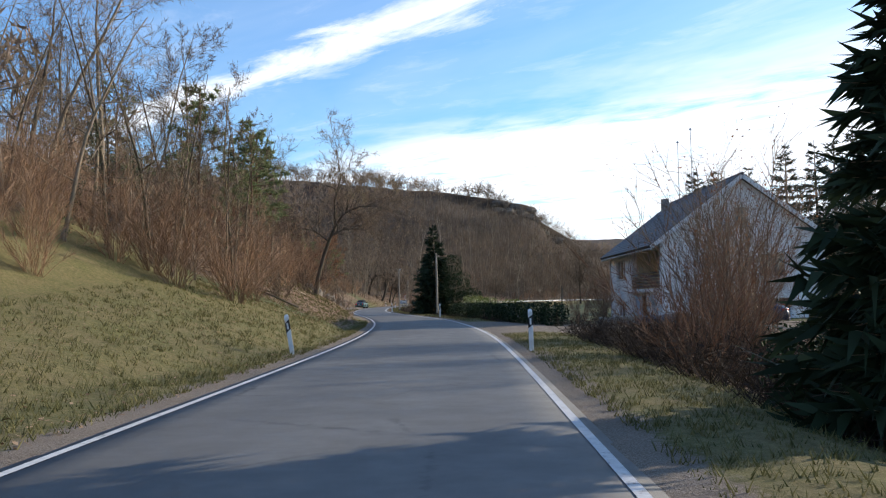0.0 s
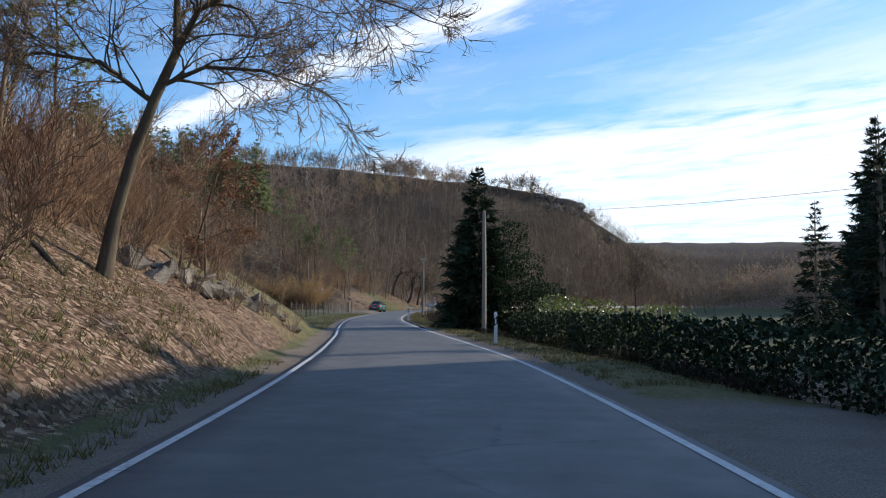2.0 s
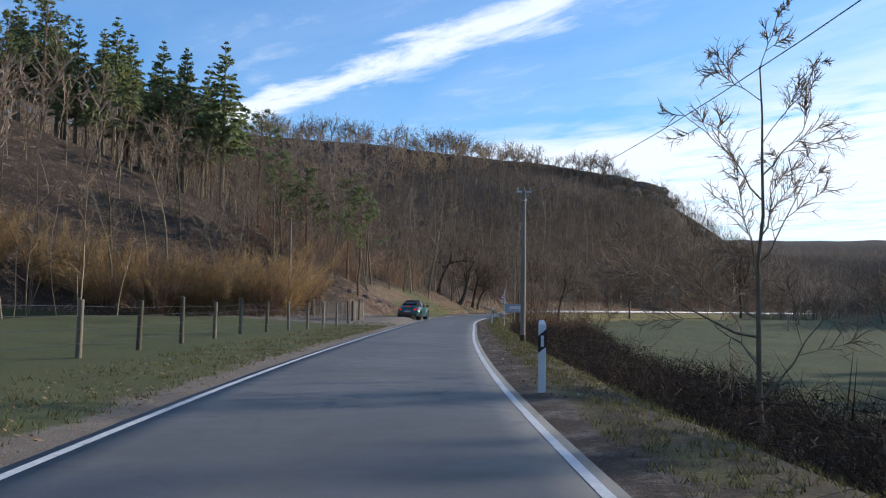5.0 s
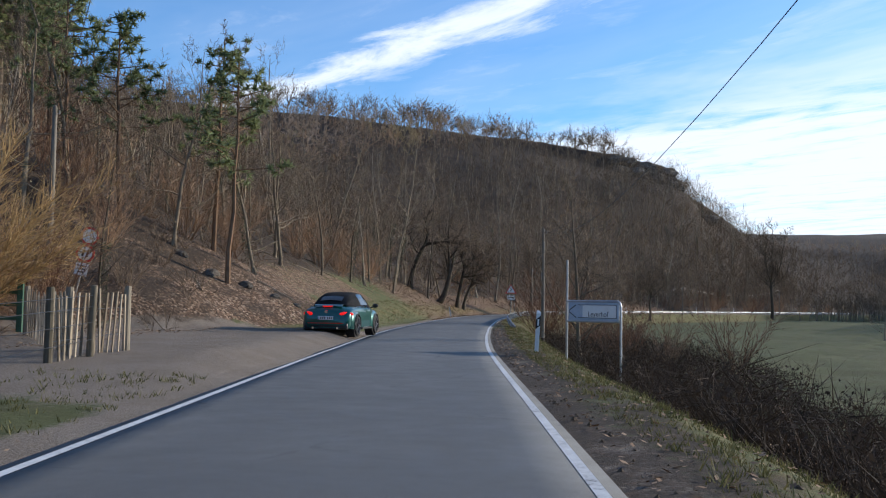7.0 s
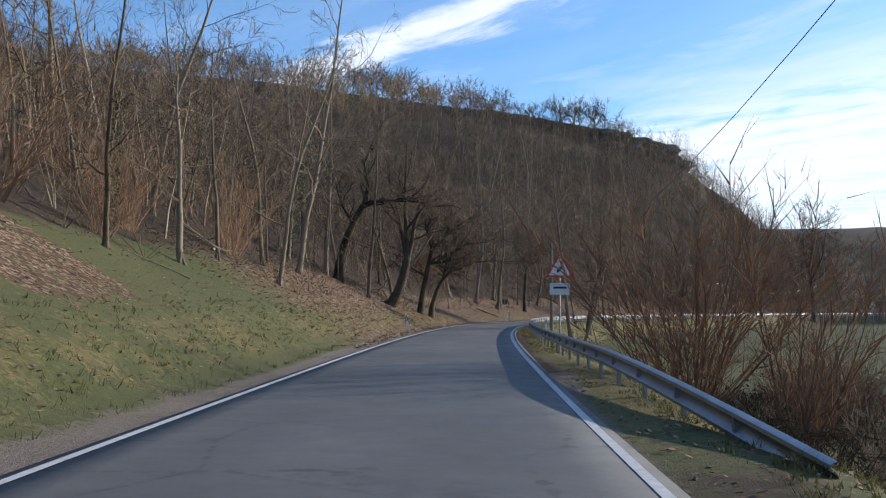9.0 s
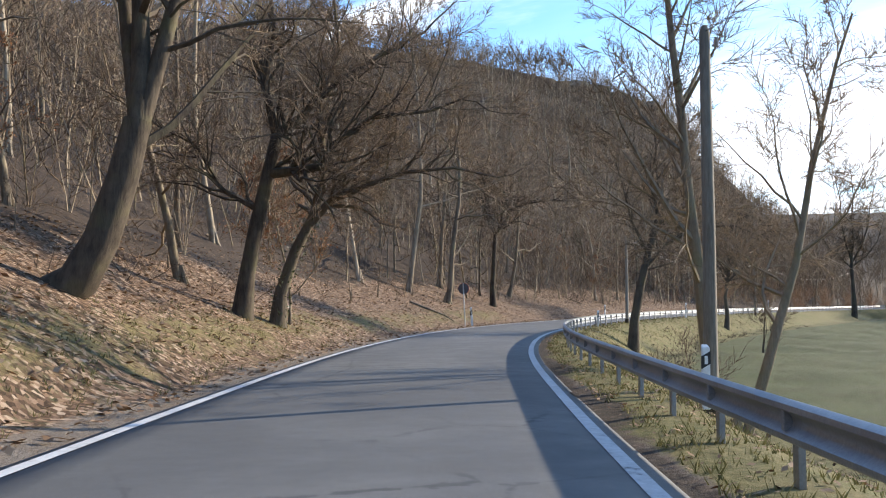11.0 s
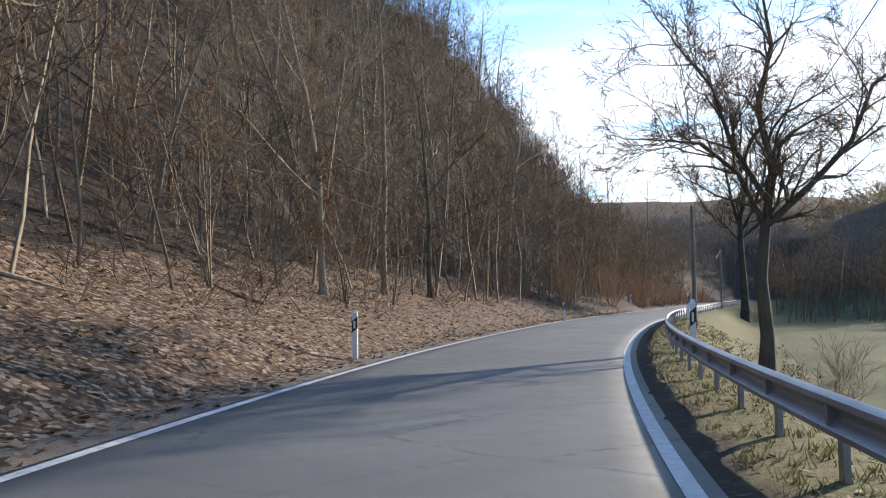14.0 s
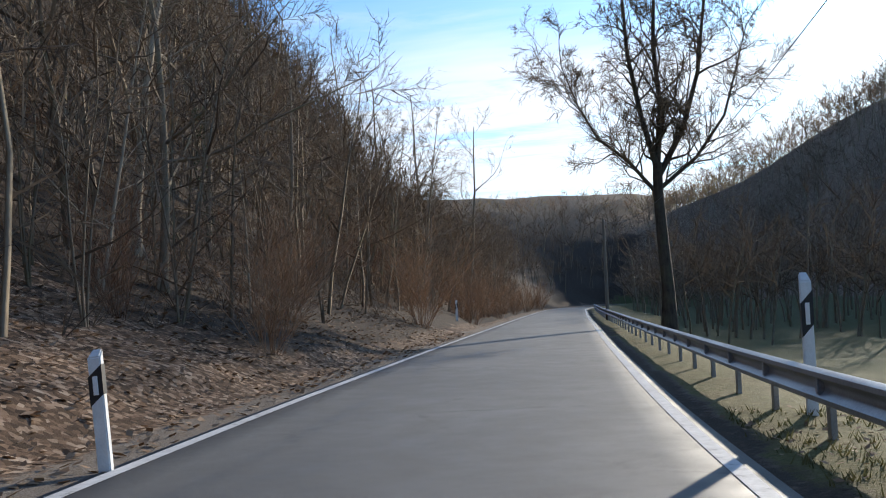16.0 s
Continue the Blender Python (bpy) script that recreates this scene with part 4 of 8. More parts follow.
own_tree(-2.0, 301.6, "bare_tree", "leafless tree leaning over the bank", 14, 0.16, 38, lean=(0.18, -0.05), limbs=(10, 6), share=(0.5, 0.45))
own_tree(15.2, 327.3, "bare_tree", "leafless tree with low side branches", 12, 0.13, 39, **{"from": 0.2})
own_tree(29.0, 348.0, "bare_tree", "leafless tree over a leafy bank", 12, 0.13, 40, limbs=(13, 6), share=(0.5, 0.45), **{"from": 0.2})
# across the road, on the meadow's side
own_tree(-4.0, 248.6, "alder_tree", "tall twin-stemmed leafless alder behind the guardrail", 12.5, 0.17, 41, curl=0.14, droop=0.3, limbs=(22, 6), share=(0.34, 0.5), lean=(-0.03, 0), **{"from": 0.28})
own_tree(-3.4, 249.2, "alder_tree", "leafless alder stem leaning outwards", 10, 0.14, 42, turn=0, lean=(0.22, 0.05), limbs=(18, 6), share=(0.42, 0.5), **{"from": 0.3})
crooked_oak(0.6, 273.2, "leaning leafless alder with a wide crown and arching limbs",
            [(0, 0, -0.3), (0.1, 0, 1.6), (0.45, 0, 3.4), (0.9, 0.1, 5.0), (1.4, 0.1, 6.6)],
            [([(1.2, 0.1, 6.0), (2.2, 0, 7.0), (3.6, -0.2, 7.3), (5.2, -0.3, 6.8)], 0.09),
             ([(1.4, 0.1, 6.5), (1.1, 0.2, 8.2), (1.4, 0.3, 10.0), (1.2, 0.3, 11.8)], 0.11),
             ([(1.4, 0.1, 6.5), (2.2, 0.2, 8.2), (3.0, 0.3, 9.8), (3.5, 0.4, 11.2)], 0.1),
             ([(0.8, 0, 4.8), (0.1, 0.2, 6.4), (-0.3, 0.3, 8.2), (-0.7, 0.4, 9.6)], 0.08),
             ([(0.6, 0, 4.0), (1.7, 0, 5.3), (3.2, -0.2, 6.1), (5.0, -0.3, 6.2), (6.6, -0.4, 5.5)], 0.1)], 0.24, 43)
crooked_oak(18.3, 309.0, "leafless alder with spreading crooked limbs above the guardrail",
            [(0, 0, -0.3), (0.1, 0, 1.4), (-0.05, 0, 2.9), (0.15, 0, 4.4)],
            [([(0.15, 0, 4.3), (-0.5, 0.2, 5.7), (-1.4, 0.5, 6.5), (-2.3, 0.8, 6.6)], 0.09),
             ([(0.15, 0, 4.3), (0.45, 0, 5.8), (0.1, 0.1, 7.4), (0.6, 0.1, 9.2), (0.4, 0.2, 10.8)], 0.14),
             ([(0.15, 0, 4.3), (1.2, -0.4, 5.3), (2.3, -0.8, 6.5), (2.9, -1.0, 8.0), (3.9, -1.3, 8.8)], 0.11),
             ([(0.2, 0, 5.0), (-0.7, 0.2, 6.5), (-1.1, 0.4, 8.0), (-2.0, 0.7, 9.2)], 0.09)], 0.21, 44, kind="alder_tree")
crooked_oak(54.8, 357.4, "tall many-stemmed leafless ash at the roadside",
            [(0, 0, -0.3), (0.1, 0, 2.5), (0.0, 0.1, 5.0), (-0.15, 0.1, 7.4), (-0.1, 0.1, 8.8)],
            [([(-0.1, 0.1, 8.4), (-0.9, 0.2, 11.0), (-1.3, 0.5, 14.0), (-1.2, 0.8, 17.2), (-1.7, 1.0, 20.0)], 0.17),
             ([(-0.1, 0.1, 8.8), (0.2, 0.0, 11.5), (0.1, 0.2, 14.5), (0.5, 0.3, 18.0), (0.3, 0.4, 21.5)], 0.18),
             ([(0.0, 0.1, 8.2), (1.1, -0.5, 10.4), (1.9, -0.9, 13.2), (2.2, -1.2, 16.4), (2.9, -1.5, 19.4)], 0.17),
             ([(-0.1, 0.1, 7.2), (-1.4, 0.7, 8.9), (-2.7, 1.3, 10.0), (-3.4, 1.8, 11.6), (-4.0, 2.2, 13.6)], 0.11),
             ([(0.1, 0.1, 7.6), (1.6, -0.8, 9.0), (2.9, -1.5, 11.0), (3.5, -1.9, 13.4), (4.1, -2.1, 15.4)], 0.11)], 0.34, 45, kind="ash_tree", wide=0.03, reach=1.25)
own_tree(-6.65, 176.3, "young_tree", "young leafless roadside tree with open crown", 7.0, 0.10, 46, curl=0.3, droop=0.1, lean=(0.02, 0), limbs=(20, 6), share=(0.42, 0.48), open=((0.8, 1.4), (0.6, 1.2)), rise=0.3, twigs=7, twiglets=2, **{"from": 0.16})
own_tree(-2.6, 114.5, "young_tree", "thin leafless tree at the meadow's edge", 6.5, 0.06, 48, lean=(-0.12, -0.1), limbs=(12, 5), **{"from": 0.2})
own_tree(11.2, 283.5, "young_tree", "bushy leafless tree below the road", 5.5, 0.06, 49, limbs=(13, 6), **{"from": 0.15})
# spur on the way in
crooked_oak(-8.1, 57.4, "large leafless tree leaning out above the rock",
            [(0, 0, -0.3), (0.2, 0.1, 1.2), (0.55, 0.1, 2.5), (0.95, 0.1, 3.6), (1.35, 0.1, 4.5)],
            [([(1.3, 0.1, 4.4), (1.9, -0.3, 5.2), (2.9, -0.6, 5.6), (4.0, -0.9, 5.6), (5.2, -1.0, 5.2)], 0.075),
             ([(1.0, 0.1, 3.8), (1.8, 0.5, 4.3), (2.9, 0.8, 4.3), (4.1, 0.9, 3.9)], 0.06),
             ([(1.35, 0.1, 4.5), (1.3, 0.2, 6.0), (1.7, 0.2, 7.6), (1.5, 0.3, 9.2)], 0.085),
             ([(0.9, 0.1, 3.5), (0.0, -0.3, 4.2), (-1.0, -0.6, 4.3), (-2.2, -0.9, 4.0)], 0.06)], 0.14, 51)
own_tree(-12.2, 77.0, "bare_tree", "leafless tree with a fine round crown above the meadow's end", 5.8, 0.09, 56, limbs=(15, 7), share=(0.6, 0.5), **{"from": 0.2})
own_tree(-9.3, 65.6, "beech_tree", "beech full of withered red brown leaves", 3.8, 0.05, 52, lean=(0.35, 0), limbs=(12, 6), share=(0.62, 0.5), rise=0.02, leaves=3000, **{"from": 0.3})
own_tree(-9.2, 67.8, "beech_tree", "small beech with red brown leaves", 4.0, 0.05, 53, limbs=(9, 5), leaves=900, **{"from": 0.2})
own_tree(-13.9, 257.2, "beech_tree", "young beech with withered orange leaves among bare oaks", 5.0, 0.05, 54, limbs=(11, 6), share=(0.5, 0.5), leaves=1800, **{"from": 0.25})
own_tree(9.2, 317.6, "beech_tree", "small beech with orange leaves at the edge of the wood", 4.4, 0.045, 55, limbs=(10, 5), leaves=900, **{"from": 0.25})
for k, (x, y, l, h) in enumerate(((-14.6, 44.5, 0.16, 10), (-13.6, 47.0, 0.22, 10), (-12.6, 48.5, 0.2, 9), (-17, 38, 0.1, 13), (-16.2, 33, 0.16, 12), (-15.4, 41, 0.05, 12))):
    own_tree(x, y, "birch_tree", "slim pale leafless trunk leaning towards the road", h, 0.085 + 0.012 * k, 60 + k, lean=(l, -0.05), limbs=(10, 5), bark=M_BARK_PALE, group="leaning trees on the bank", **{"from": 0.45})


# ---- the wood on the left-hand slope ----
def scatter(rng, count, s0, s1, e0, e1, gap, taken, power=1.0):
    """Places on the left-hand slope that keep a gap from one another and from those taken."""
    cells = {}
    for a, b in taken:
        cells.setdefault((int(a // gap), int(b // gap)), []).append((a, b))
    out = []
    n = count * 12
    s = np.array([rng.uniform(s0, s1) for _ in range(n)])
    e = np.array([e0 + (e1 - e0) * rng.random() ** power for _ in range(n)])
    X, Y = at_road(s, -half_width(s) - e)
    for x, y, ss, ee in zip(X.tolist(), Y.tolist(), s.tolist(), e.tolist()):
        i, j = int(x // gap), int(y // gap)
        near = (q for di in (-1, 0, 1) for dj in (-1, 0, 1) for q in cells.get((i + di, j + dj), ()))
        if all((x - a) ** 2 + (y - b) ** 2 > gap * gap for a, b in near):
            taken.append((x, y))
            cells.setdefault((i, j), []).append((x, y))
            out.append((x, y, ss, ee))
            if len(out) == count:
                break
    return out


taken = [(-16.5, 246.6), (-19.9, 244.8), (-15.4, 254.6), (-14.3, 256.6), (-7.7, 286.2), (-4.3, 292.3), (-12.9, 280.6), (-6.6, 282), (8.6, 318.3), (-2, 301.6), (15.2, 327.3), (29, 348), (-8.1, 57.4), (-9.3, 65.6), (-11.2, 77.0)]
pick = random.Random(5)
for x, y, s, e in scatter(pick, 118, 222, 415, 4.4, 26, 2.7, taken, 1.25):
    ob = pick.choice(WOOD)
    set_out(ob, x, y, None, pick.uniform(0.75, 1.12), 0.1, (pick.uniform(-5, 5), pick.uniform(-5, 5)))
for x, y, s, e in scatter(pick, 44, 362, 450, 3.0, 30, 2.3, taken):
    set_out(pick.choice(WOOD[1:6]), x, y, None, pick.uniform(0.6, 0.9), 0.1, (pick.uniform(-6, 6), pick.uniform(-6, 6)))
for x, y, s, e in scatter(pick, 40, 178, 224, 5.5, 28, 3.0, taken, 1.2):
    set_out(pick.choice(WOOD[1:6]), x, y, None, pick.uniform(0.6, 0.95), 0.1, (pick.uniform(-6, 6), pick.uniform(-6, 6)))
for x, y, s, e in scatter(pick, 34, 30, 74, 8.5, 24, 2.5, taken, 1.1):
    set_out(pick.choice(WOOD[2:6]), x, y, None, pick.uniform(0.65, 0.95), 0.1, (pick.uniform(-6, 6), pick.uniform(-9, 2)))
for x, y, k in ((-9.4, 46.0, 0.62), (-10.6, 49.5, 0.66), (-9.0, 42.6, 0.56), (-12.2, 45.0, 0.7)):
    taken.append((x, y))
for x, y, s, e in scatter(pick, 22, 32, 62, 5.2, 11, 1.7, taken):
    set_out(pick.choice(WOOD[2:6]), x, y, None, pick.uniform(0.6, 0.88), 0.1, (pick.uniform(-4, 4), pick.uniform(-2, 10)))
for x, y, s, e in scatter(pick, 14, 6, 32, 13, 26, 3.0, taken, 1.1):
    set_out(pick.choice(WOOD[1:6]), x, y, None, pick.uniform(0.7, 1.0), 0.1)
for x, y, s, e in scatter(pick, 9, 160, 182, 13, 24, 2.6, taken):
    set_out(pick.choice(WOOD[2:6]), x, y, None, pick.uniform(0.6, 0.9), 0.1)
for x, y, s, e in scatter(pick, 34, 225, 372, 2.8, 12, 2.0, taken, 1.0):
    set_out(SAPLING[0] if pick.random() < 0.22 else SAPLING[1], x, y, None, pick.uniform(0.5, 1.1), 0.05)
for x, y, s, e in scatter(pick, 30, 34, 72, 3.6, 12, 1.4, taken):
    set_out(pick.choice(SHRUBS[:2]), x, y, None, pick.uniform(0.7, 1.2), 0.05)
for x, y, s, e in scatter(pick, 26, 156, 222, 7.5, 22, 2.0, taken):
    set_out(pick.choice(SHRUBS[:2]), x, y, None, pick.uniform(0.7, 1.3), 0.05)
for x, y, s, e in scatter(pick, 34, 318, 420, 3.2, 14, 1.6, taken):
    set_out(pick.choice(SHRUBS[:2]), x, y, None, pick.uniform(0.6, 1.3), 0.05)
# the wooded bank on the way in, and the one behind the pull-in
for x, y, s, e in scatter(pick, 26, 14, 50, 9.5, 24, 2.0, taken):
    set_out(pick.choice(WOOD[1:6]), x, y, None, pick.uniform(0.6, 0.95), 0.1, (pick.uniform(-6, 6), pick.uniform(-3, 9)))
for x, y, s, e in scatter(pick, 18, 20, 50, 8.0, 16, 1.7, taken):
    set_out(COPPICE, x, y, None, pick.uniform(0.6, 0.95), 0.05)
for x, y, s, e in scatter(pick, 26, 166, 200, 7.5, 20, 1.8, taken):
    set_out(pick.choice(WOOD[1:6]), x, y, None, pick.uniform(0.5, 0.8), 0.1, (pick.uniform(-7, 7), pick.uniform(-7, 7)))
for x, y, s, e in scatter(pick, 14, 164, 196, 7.0, 16, 1.8, taken):
    set_out(COPPICE, x, y, None, pick.uniform(0.6, 1.0), 0.05)
# hazels between meadow and slope
for x, y, k in ((-23.8, 162.8, 0.86), (-27.6, 162.2, 0.95), (-29.4, 161.0, 0.85), (-31.6, 160.7, 0.95), (-35.6, 160.4, 1.0), (-39.5, 159.6, 0.9), (-43.5, 158, 1.0), (-48, 155, 0.95), (-53, 152, 1.0)):
    set_out(HAZEL, x, y, None, k)
for x, y, s, e in scatter(pick, 44, 30, 74, 4.4, 12, 1.7, taken):
    set_out(COPPICE, x, y, None, pick.uniform(0.6, 1.05), 0.05)
for x, y, s, e in scatter(pick, 22, 172, 226, 7.0, 18, 2.6, taken):
    set_out(COPPICE, x, y, None, pick.uniform(0.7, 1.15), 0.05)
for k, (x, y) in enumerate(((-9.6, 53.6), (-10.6, 56.2), (-9.9, 59.4), (-11.0, 51.8), (-10.5, 62.4), (-9.7, 50.2), (-11.8, 58.2), (-10.1, 65.4), (-11.2, 68.6), (-9.9, 71.5))):
    set_out(COPPICE, x, y, None, 0.52 + 0.05 * (k % 4))
for k in range(20):
    x, y = (float(q) for q in at_road(352 + 6.0 * k, -2.5 - 1.9 - 1.6 * (k % 3)))
    set_out(COPPICE, x, y, None, 0.7 + 0.1 * (k % 4))
for k in range(7):
    x, y = (float(q) for q in at_road(73 + 3.2 * k, -2.2 - 6.5 - 1.2 * (k % 3)))
    set_out(COPPICE, x, y, None, 0.42 + 0.05 * (k % 3))
# conifers above the meadow
SPRUCES = [spruce("spruce_tree", "tall dark spruce with a bare lower trunk", 20, 3.5, 71, first=0.34, whorls=26, per=9, sprays=14, needles=M_NEEDLE_PINE, full=2.8),
           spruce("spruce_tree", "slender dark spruce among bare trees", 17, 2.9, 72, first=0.25, whorls=24, per=9, sprays=13, needles=M_NEEDLE_PINE, full=2.8)]
PINES = [pine("pine_tree", "tall pine with a bare orange trunk", 19, 73), pine("pine_tree", "crooked pine with open needle tufts", 15, 74, spread=0.26, crown_from=0.45)]
for i in range(46):
    # a stand that widens away from the meadow, closed at its eastern edge
    across, deep = (i % 10) / 9, i // 10
    x, y = -39.5 - 27 * across - 2.2 * deep + pick.uniform(-1.2, 1.2), 193.5 - 17 * across + 5.2 * deep + pick.uniform(-1.6, 1.6)
    set_out((SPRUCES[0], PINES[0], SPRUCES[1], SPRUCES[0], PINES[1])[(i * 7 + i // 3) % 5], x, y, None, pick.uniform(0.74, 0.95))
for x, y, k in ((-9.4, 46.0, 0.66), (-10.6, 49.5, 0.7), (-9.0, 42.6, 0.6), (-12.2, 45.0, 0.74)):
    set_out(PINES[1], x, y, None, k)
for i, (x, y) in enumerate(((-25.5, 177.5), (-22.6, 181), (-21.0, 178), (-17, 74), (-22, 78), (-26, 72), (-28, 178), (-32, 184))):
    set_out(PINES[(i + 1) % 2], x, y, None, (0.78, 0.7, 0.84, 0.6, 0.66, 0.7, 0.8, 0.85)[i])


# ---- far woods: too many to count ----
def ribbon_limb(V, F, pts, widths, rng):
    """A flat tapering limb along a few points, in triangles."""
    way = pts[-1] - pts[0]
    side = way.cross(Vector((rng.gauss(0, 1), rng.gauss(0, 1), rng.gauss(0, 1))))
    side = side.normalized() if side.length > 1e-4 else Vector((1, 0, 0))
    k = len(V)
    n = len(pts)
    for p, w in zip(pts[:-1], widths):
        V.extend((tuple(p - side * w * 0.5), tuple(p + side * w * 0.5)))
    V.append(tuple(pts[-1]))
    for i in range(n - 2):
        a = k + 2 * i
        F.extend(((a, a + 1, a + 3), (a, a + 3, a + 2)))
    a = k + 2 * (n - 2)
    F.append((a, a + 1, a + 2))


def wander(p, way, length, steps, curl, rise, rng):
    pts, w = [p.copy()], way.copy()
    for _ in range(steps):
        w = aside(w, rng, rng.uniform(0.2, 1.0) * curl)
        w = (w + Vector((0, 0, rise))).normalized()
        pts.append(pts[-1] + w * length / steps)
    return pts


def form(seed, height, bole, reach, limbs, subs, twigs, widths, curl=0.35, thick=0.011, stems=1, dome=False):
    """The timber and the twigs of one bare tree, as arrays to be set out many times."""
    rng = random.Random(seed)
    V, F, TV, TF = [], [], [], []
    for m in range(stems):
        a = rng.uniform(0, 6.283)
        way = Vector((math.cos(a) * 0.22, math.sin(a) * 0.22, 1)).normalized() if stems > 1 else Vector((rng.uniform(-0.08, 0.08), rng.uniform(-0.08, 0.08), 1)).normalized()
        trunk = wander(Vector((0, 0, -0.3)), way, height * rng.uniform(0.72, 0.86), 5, 0.16, 0.06, rng)
        r = height * thick / stems ** 0.5
        tube(V, F, trunk, [r, r * 0.85, r * 0.7, r * 0.52, r * 0.34, r * 0.12], 3)
        for i in range(limbs):
            f = (bole + (1 - bole) * (i + rng.random() * 0.8) / limbs) * 5
            k = min(int(f), 4)
            b = trunk[k].lerp(trunk[k + 1], f - k)
            a = rng.uniform(0, 6.283)
            up = rng.uniform(0.15, 0.9) + 0.9 * (f / 5 - bole)
            d = Vector((math.cos(a), math.sin(a), up)).normalized()
            ln = reach * (1.15 - 0.55 * (f / 5)) * rng.uniform(0.75, 1.2)
            if dome:
                # limbs fan out over a rounded crown
                f = (bole + 0.32 * rng.random()) * 5
                k = min(int(f), 4)
                b = trunk[k].lerp(trunk[k + 1], f - k)
                d = Vector((math.cos(a), math.sin(a), 0.1 + 2.2 * (i / limbs) ** 1.4)).normalized()
                ln = reach * rng.uniform(0.85, 1.15)
            limb = wander(b, d, ln, 3, curl, 0.16, rng)
            ribbon_limb(TV, TF, limb, [widths[0], widths[0] * 0.75, widths[0] * 0.5], rng)
            for j in range(subs):
                g = rng.uniform(0.5, 3.0)
                q = min(int(g), 2)
                c = limb[q].lerp(limb[q + 1], g - q)
                e = aside((limb[q + 1] - limb[q]).normalized(), rng, rng.uniform(0.5, 1.2))
                sub = wander(c, e, ln * rng.uniform(0.28, 0.5), 2, curl * 1.3, 0.15, rng)
                ribbon_limb(TV, TF, sub, [widths[1], widths[1] * 0.7], rng)
                for t in range(twigs):
                    h = rng.uniform(0.2, 2.0)
                    u = min(int(h), 1)
                    o = sub[u].lerp(sub[u + 1], h - u)
                    sliver(TV, TF, o, aside(e, rng, rng.uniform(0.5, 1.3)), ln * rng.uniform(0.2, 0.42), widths[2], rng, 0.15)
    tri = []
    for f in F:
        tri.extend(((f[0], f[1], f[2]), (f[0], f[2], f[3])) if len(f) == 4 else (f,))
    return np.array(V), np.array(tri), np.array(TV), np.array(TF)


class Grove:
    """Gathers many set-out forms into one mesh for each material."""

    def __init__(self):
        self.co, self.tri, self.count = {}, {}, {}

    def add(self, key, V, F, m):
        n = self.count.get(key, 0)
        self.co.setdefault(key, []).append(V @ m[:3, :3].T + m[:3, 3])
        self.tri.setdefault(key, []).append(F + n)
        self.count[key] = n + len(V)

    def put(self, shape, x, y, z, size, rng, bark, twig, lean=4.0, wide=1.0):
        m = pose(x, y, z, rng.uniform(-lean, lean), rng.uniform(-lean, lean), rng.uniform(0, 360)) @ Matrix.Diagonal((size * wide, size * wide, size, 1))
        m = np.array(m)
        self.add(bark, shape[0], shape[1], m)
        self.add(twig, shape[2], shape[3], m)

    def build(self, ob, names):
        for key, (name, mat) in names.items():
            if key not in self.co:
                continue
            co, tri = np.concatenate(self.co[key]).astype(np.float32), np.concatenate(self.tri[key]).astype(np.int32)
            me = bpy.data.meshes.new(name)
            me.vertices.add(len(co))
            me.vertices.foreach_set("co", co.ravel())
            me.loops.add(tri.size)
            me.loops.foreach_set("vertex_index", tri.ravel())
            me.polygons.add(len(tri))
            me.polygons.foreach_set("loop_start", np.arange(0, tri.size, 3, dtype=np.int32))
            me.polygons.foreach_set("loop_total", np.full(len(tri), 3, np.int32))
            me.update(calc_edges=True)
            me.materials.append(mat)
            p = new(name, me)
            p.parent = ob
        return ob


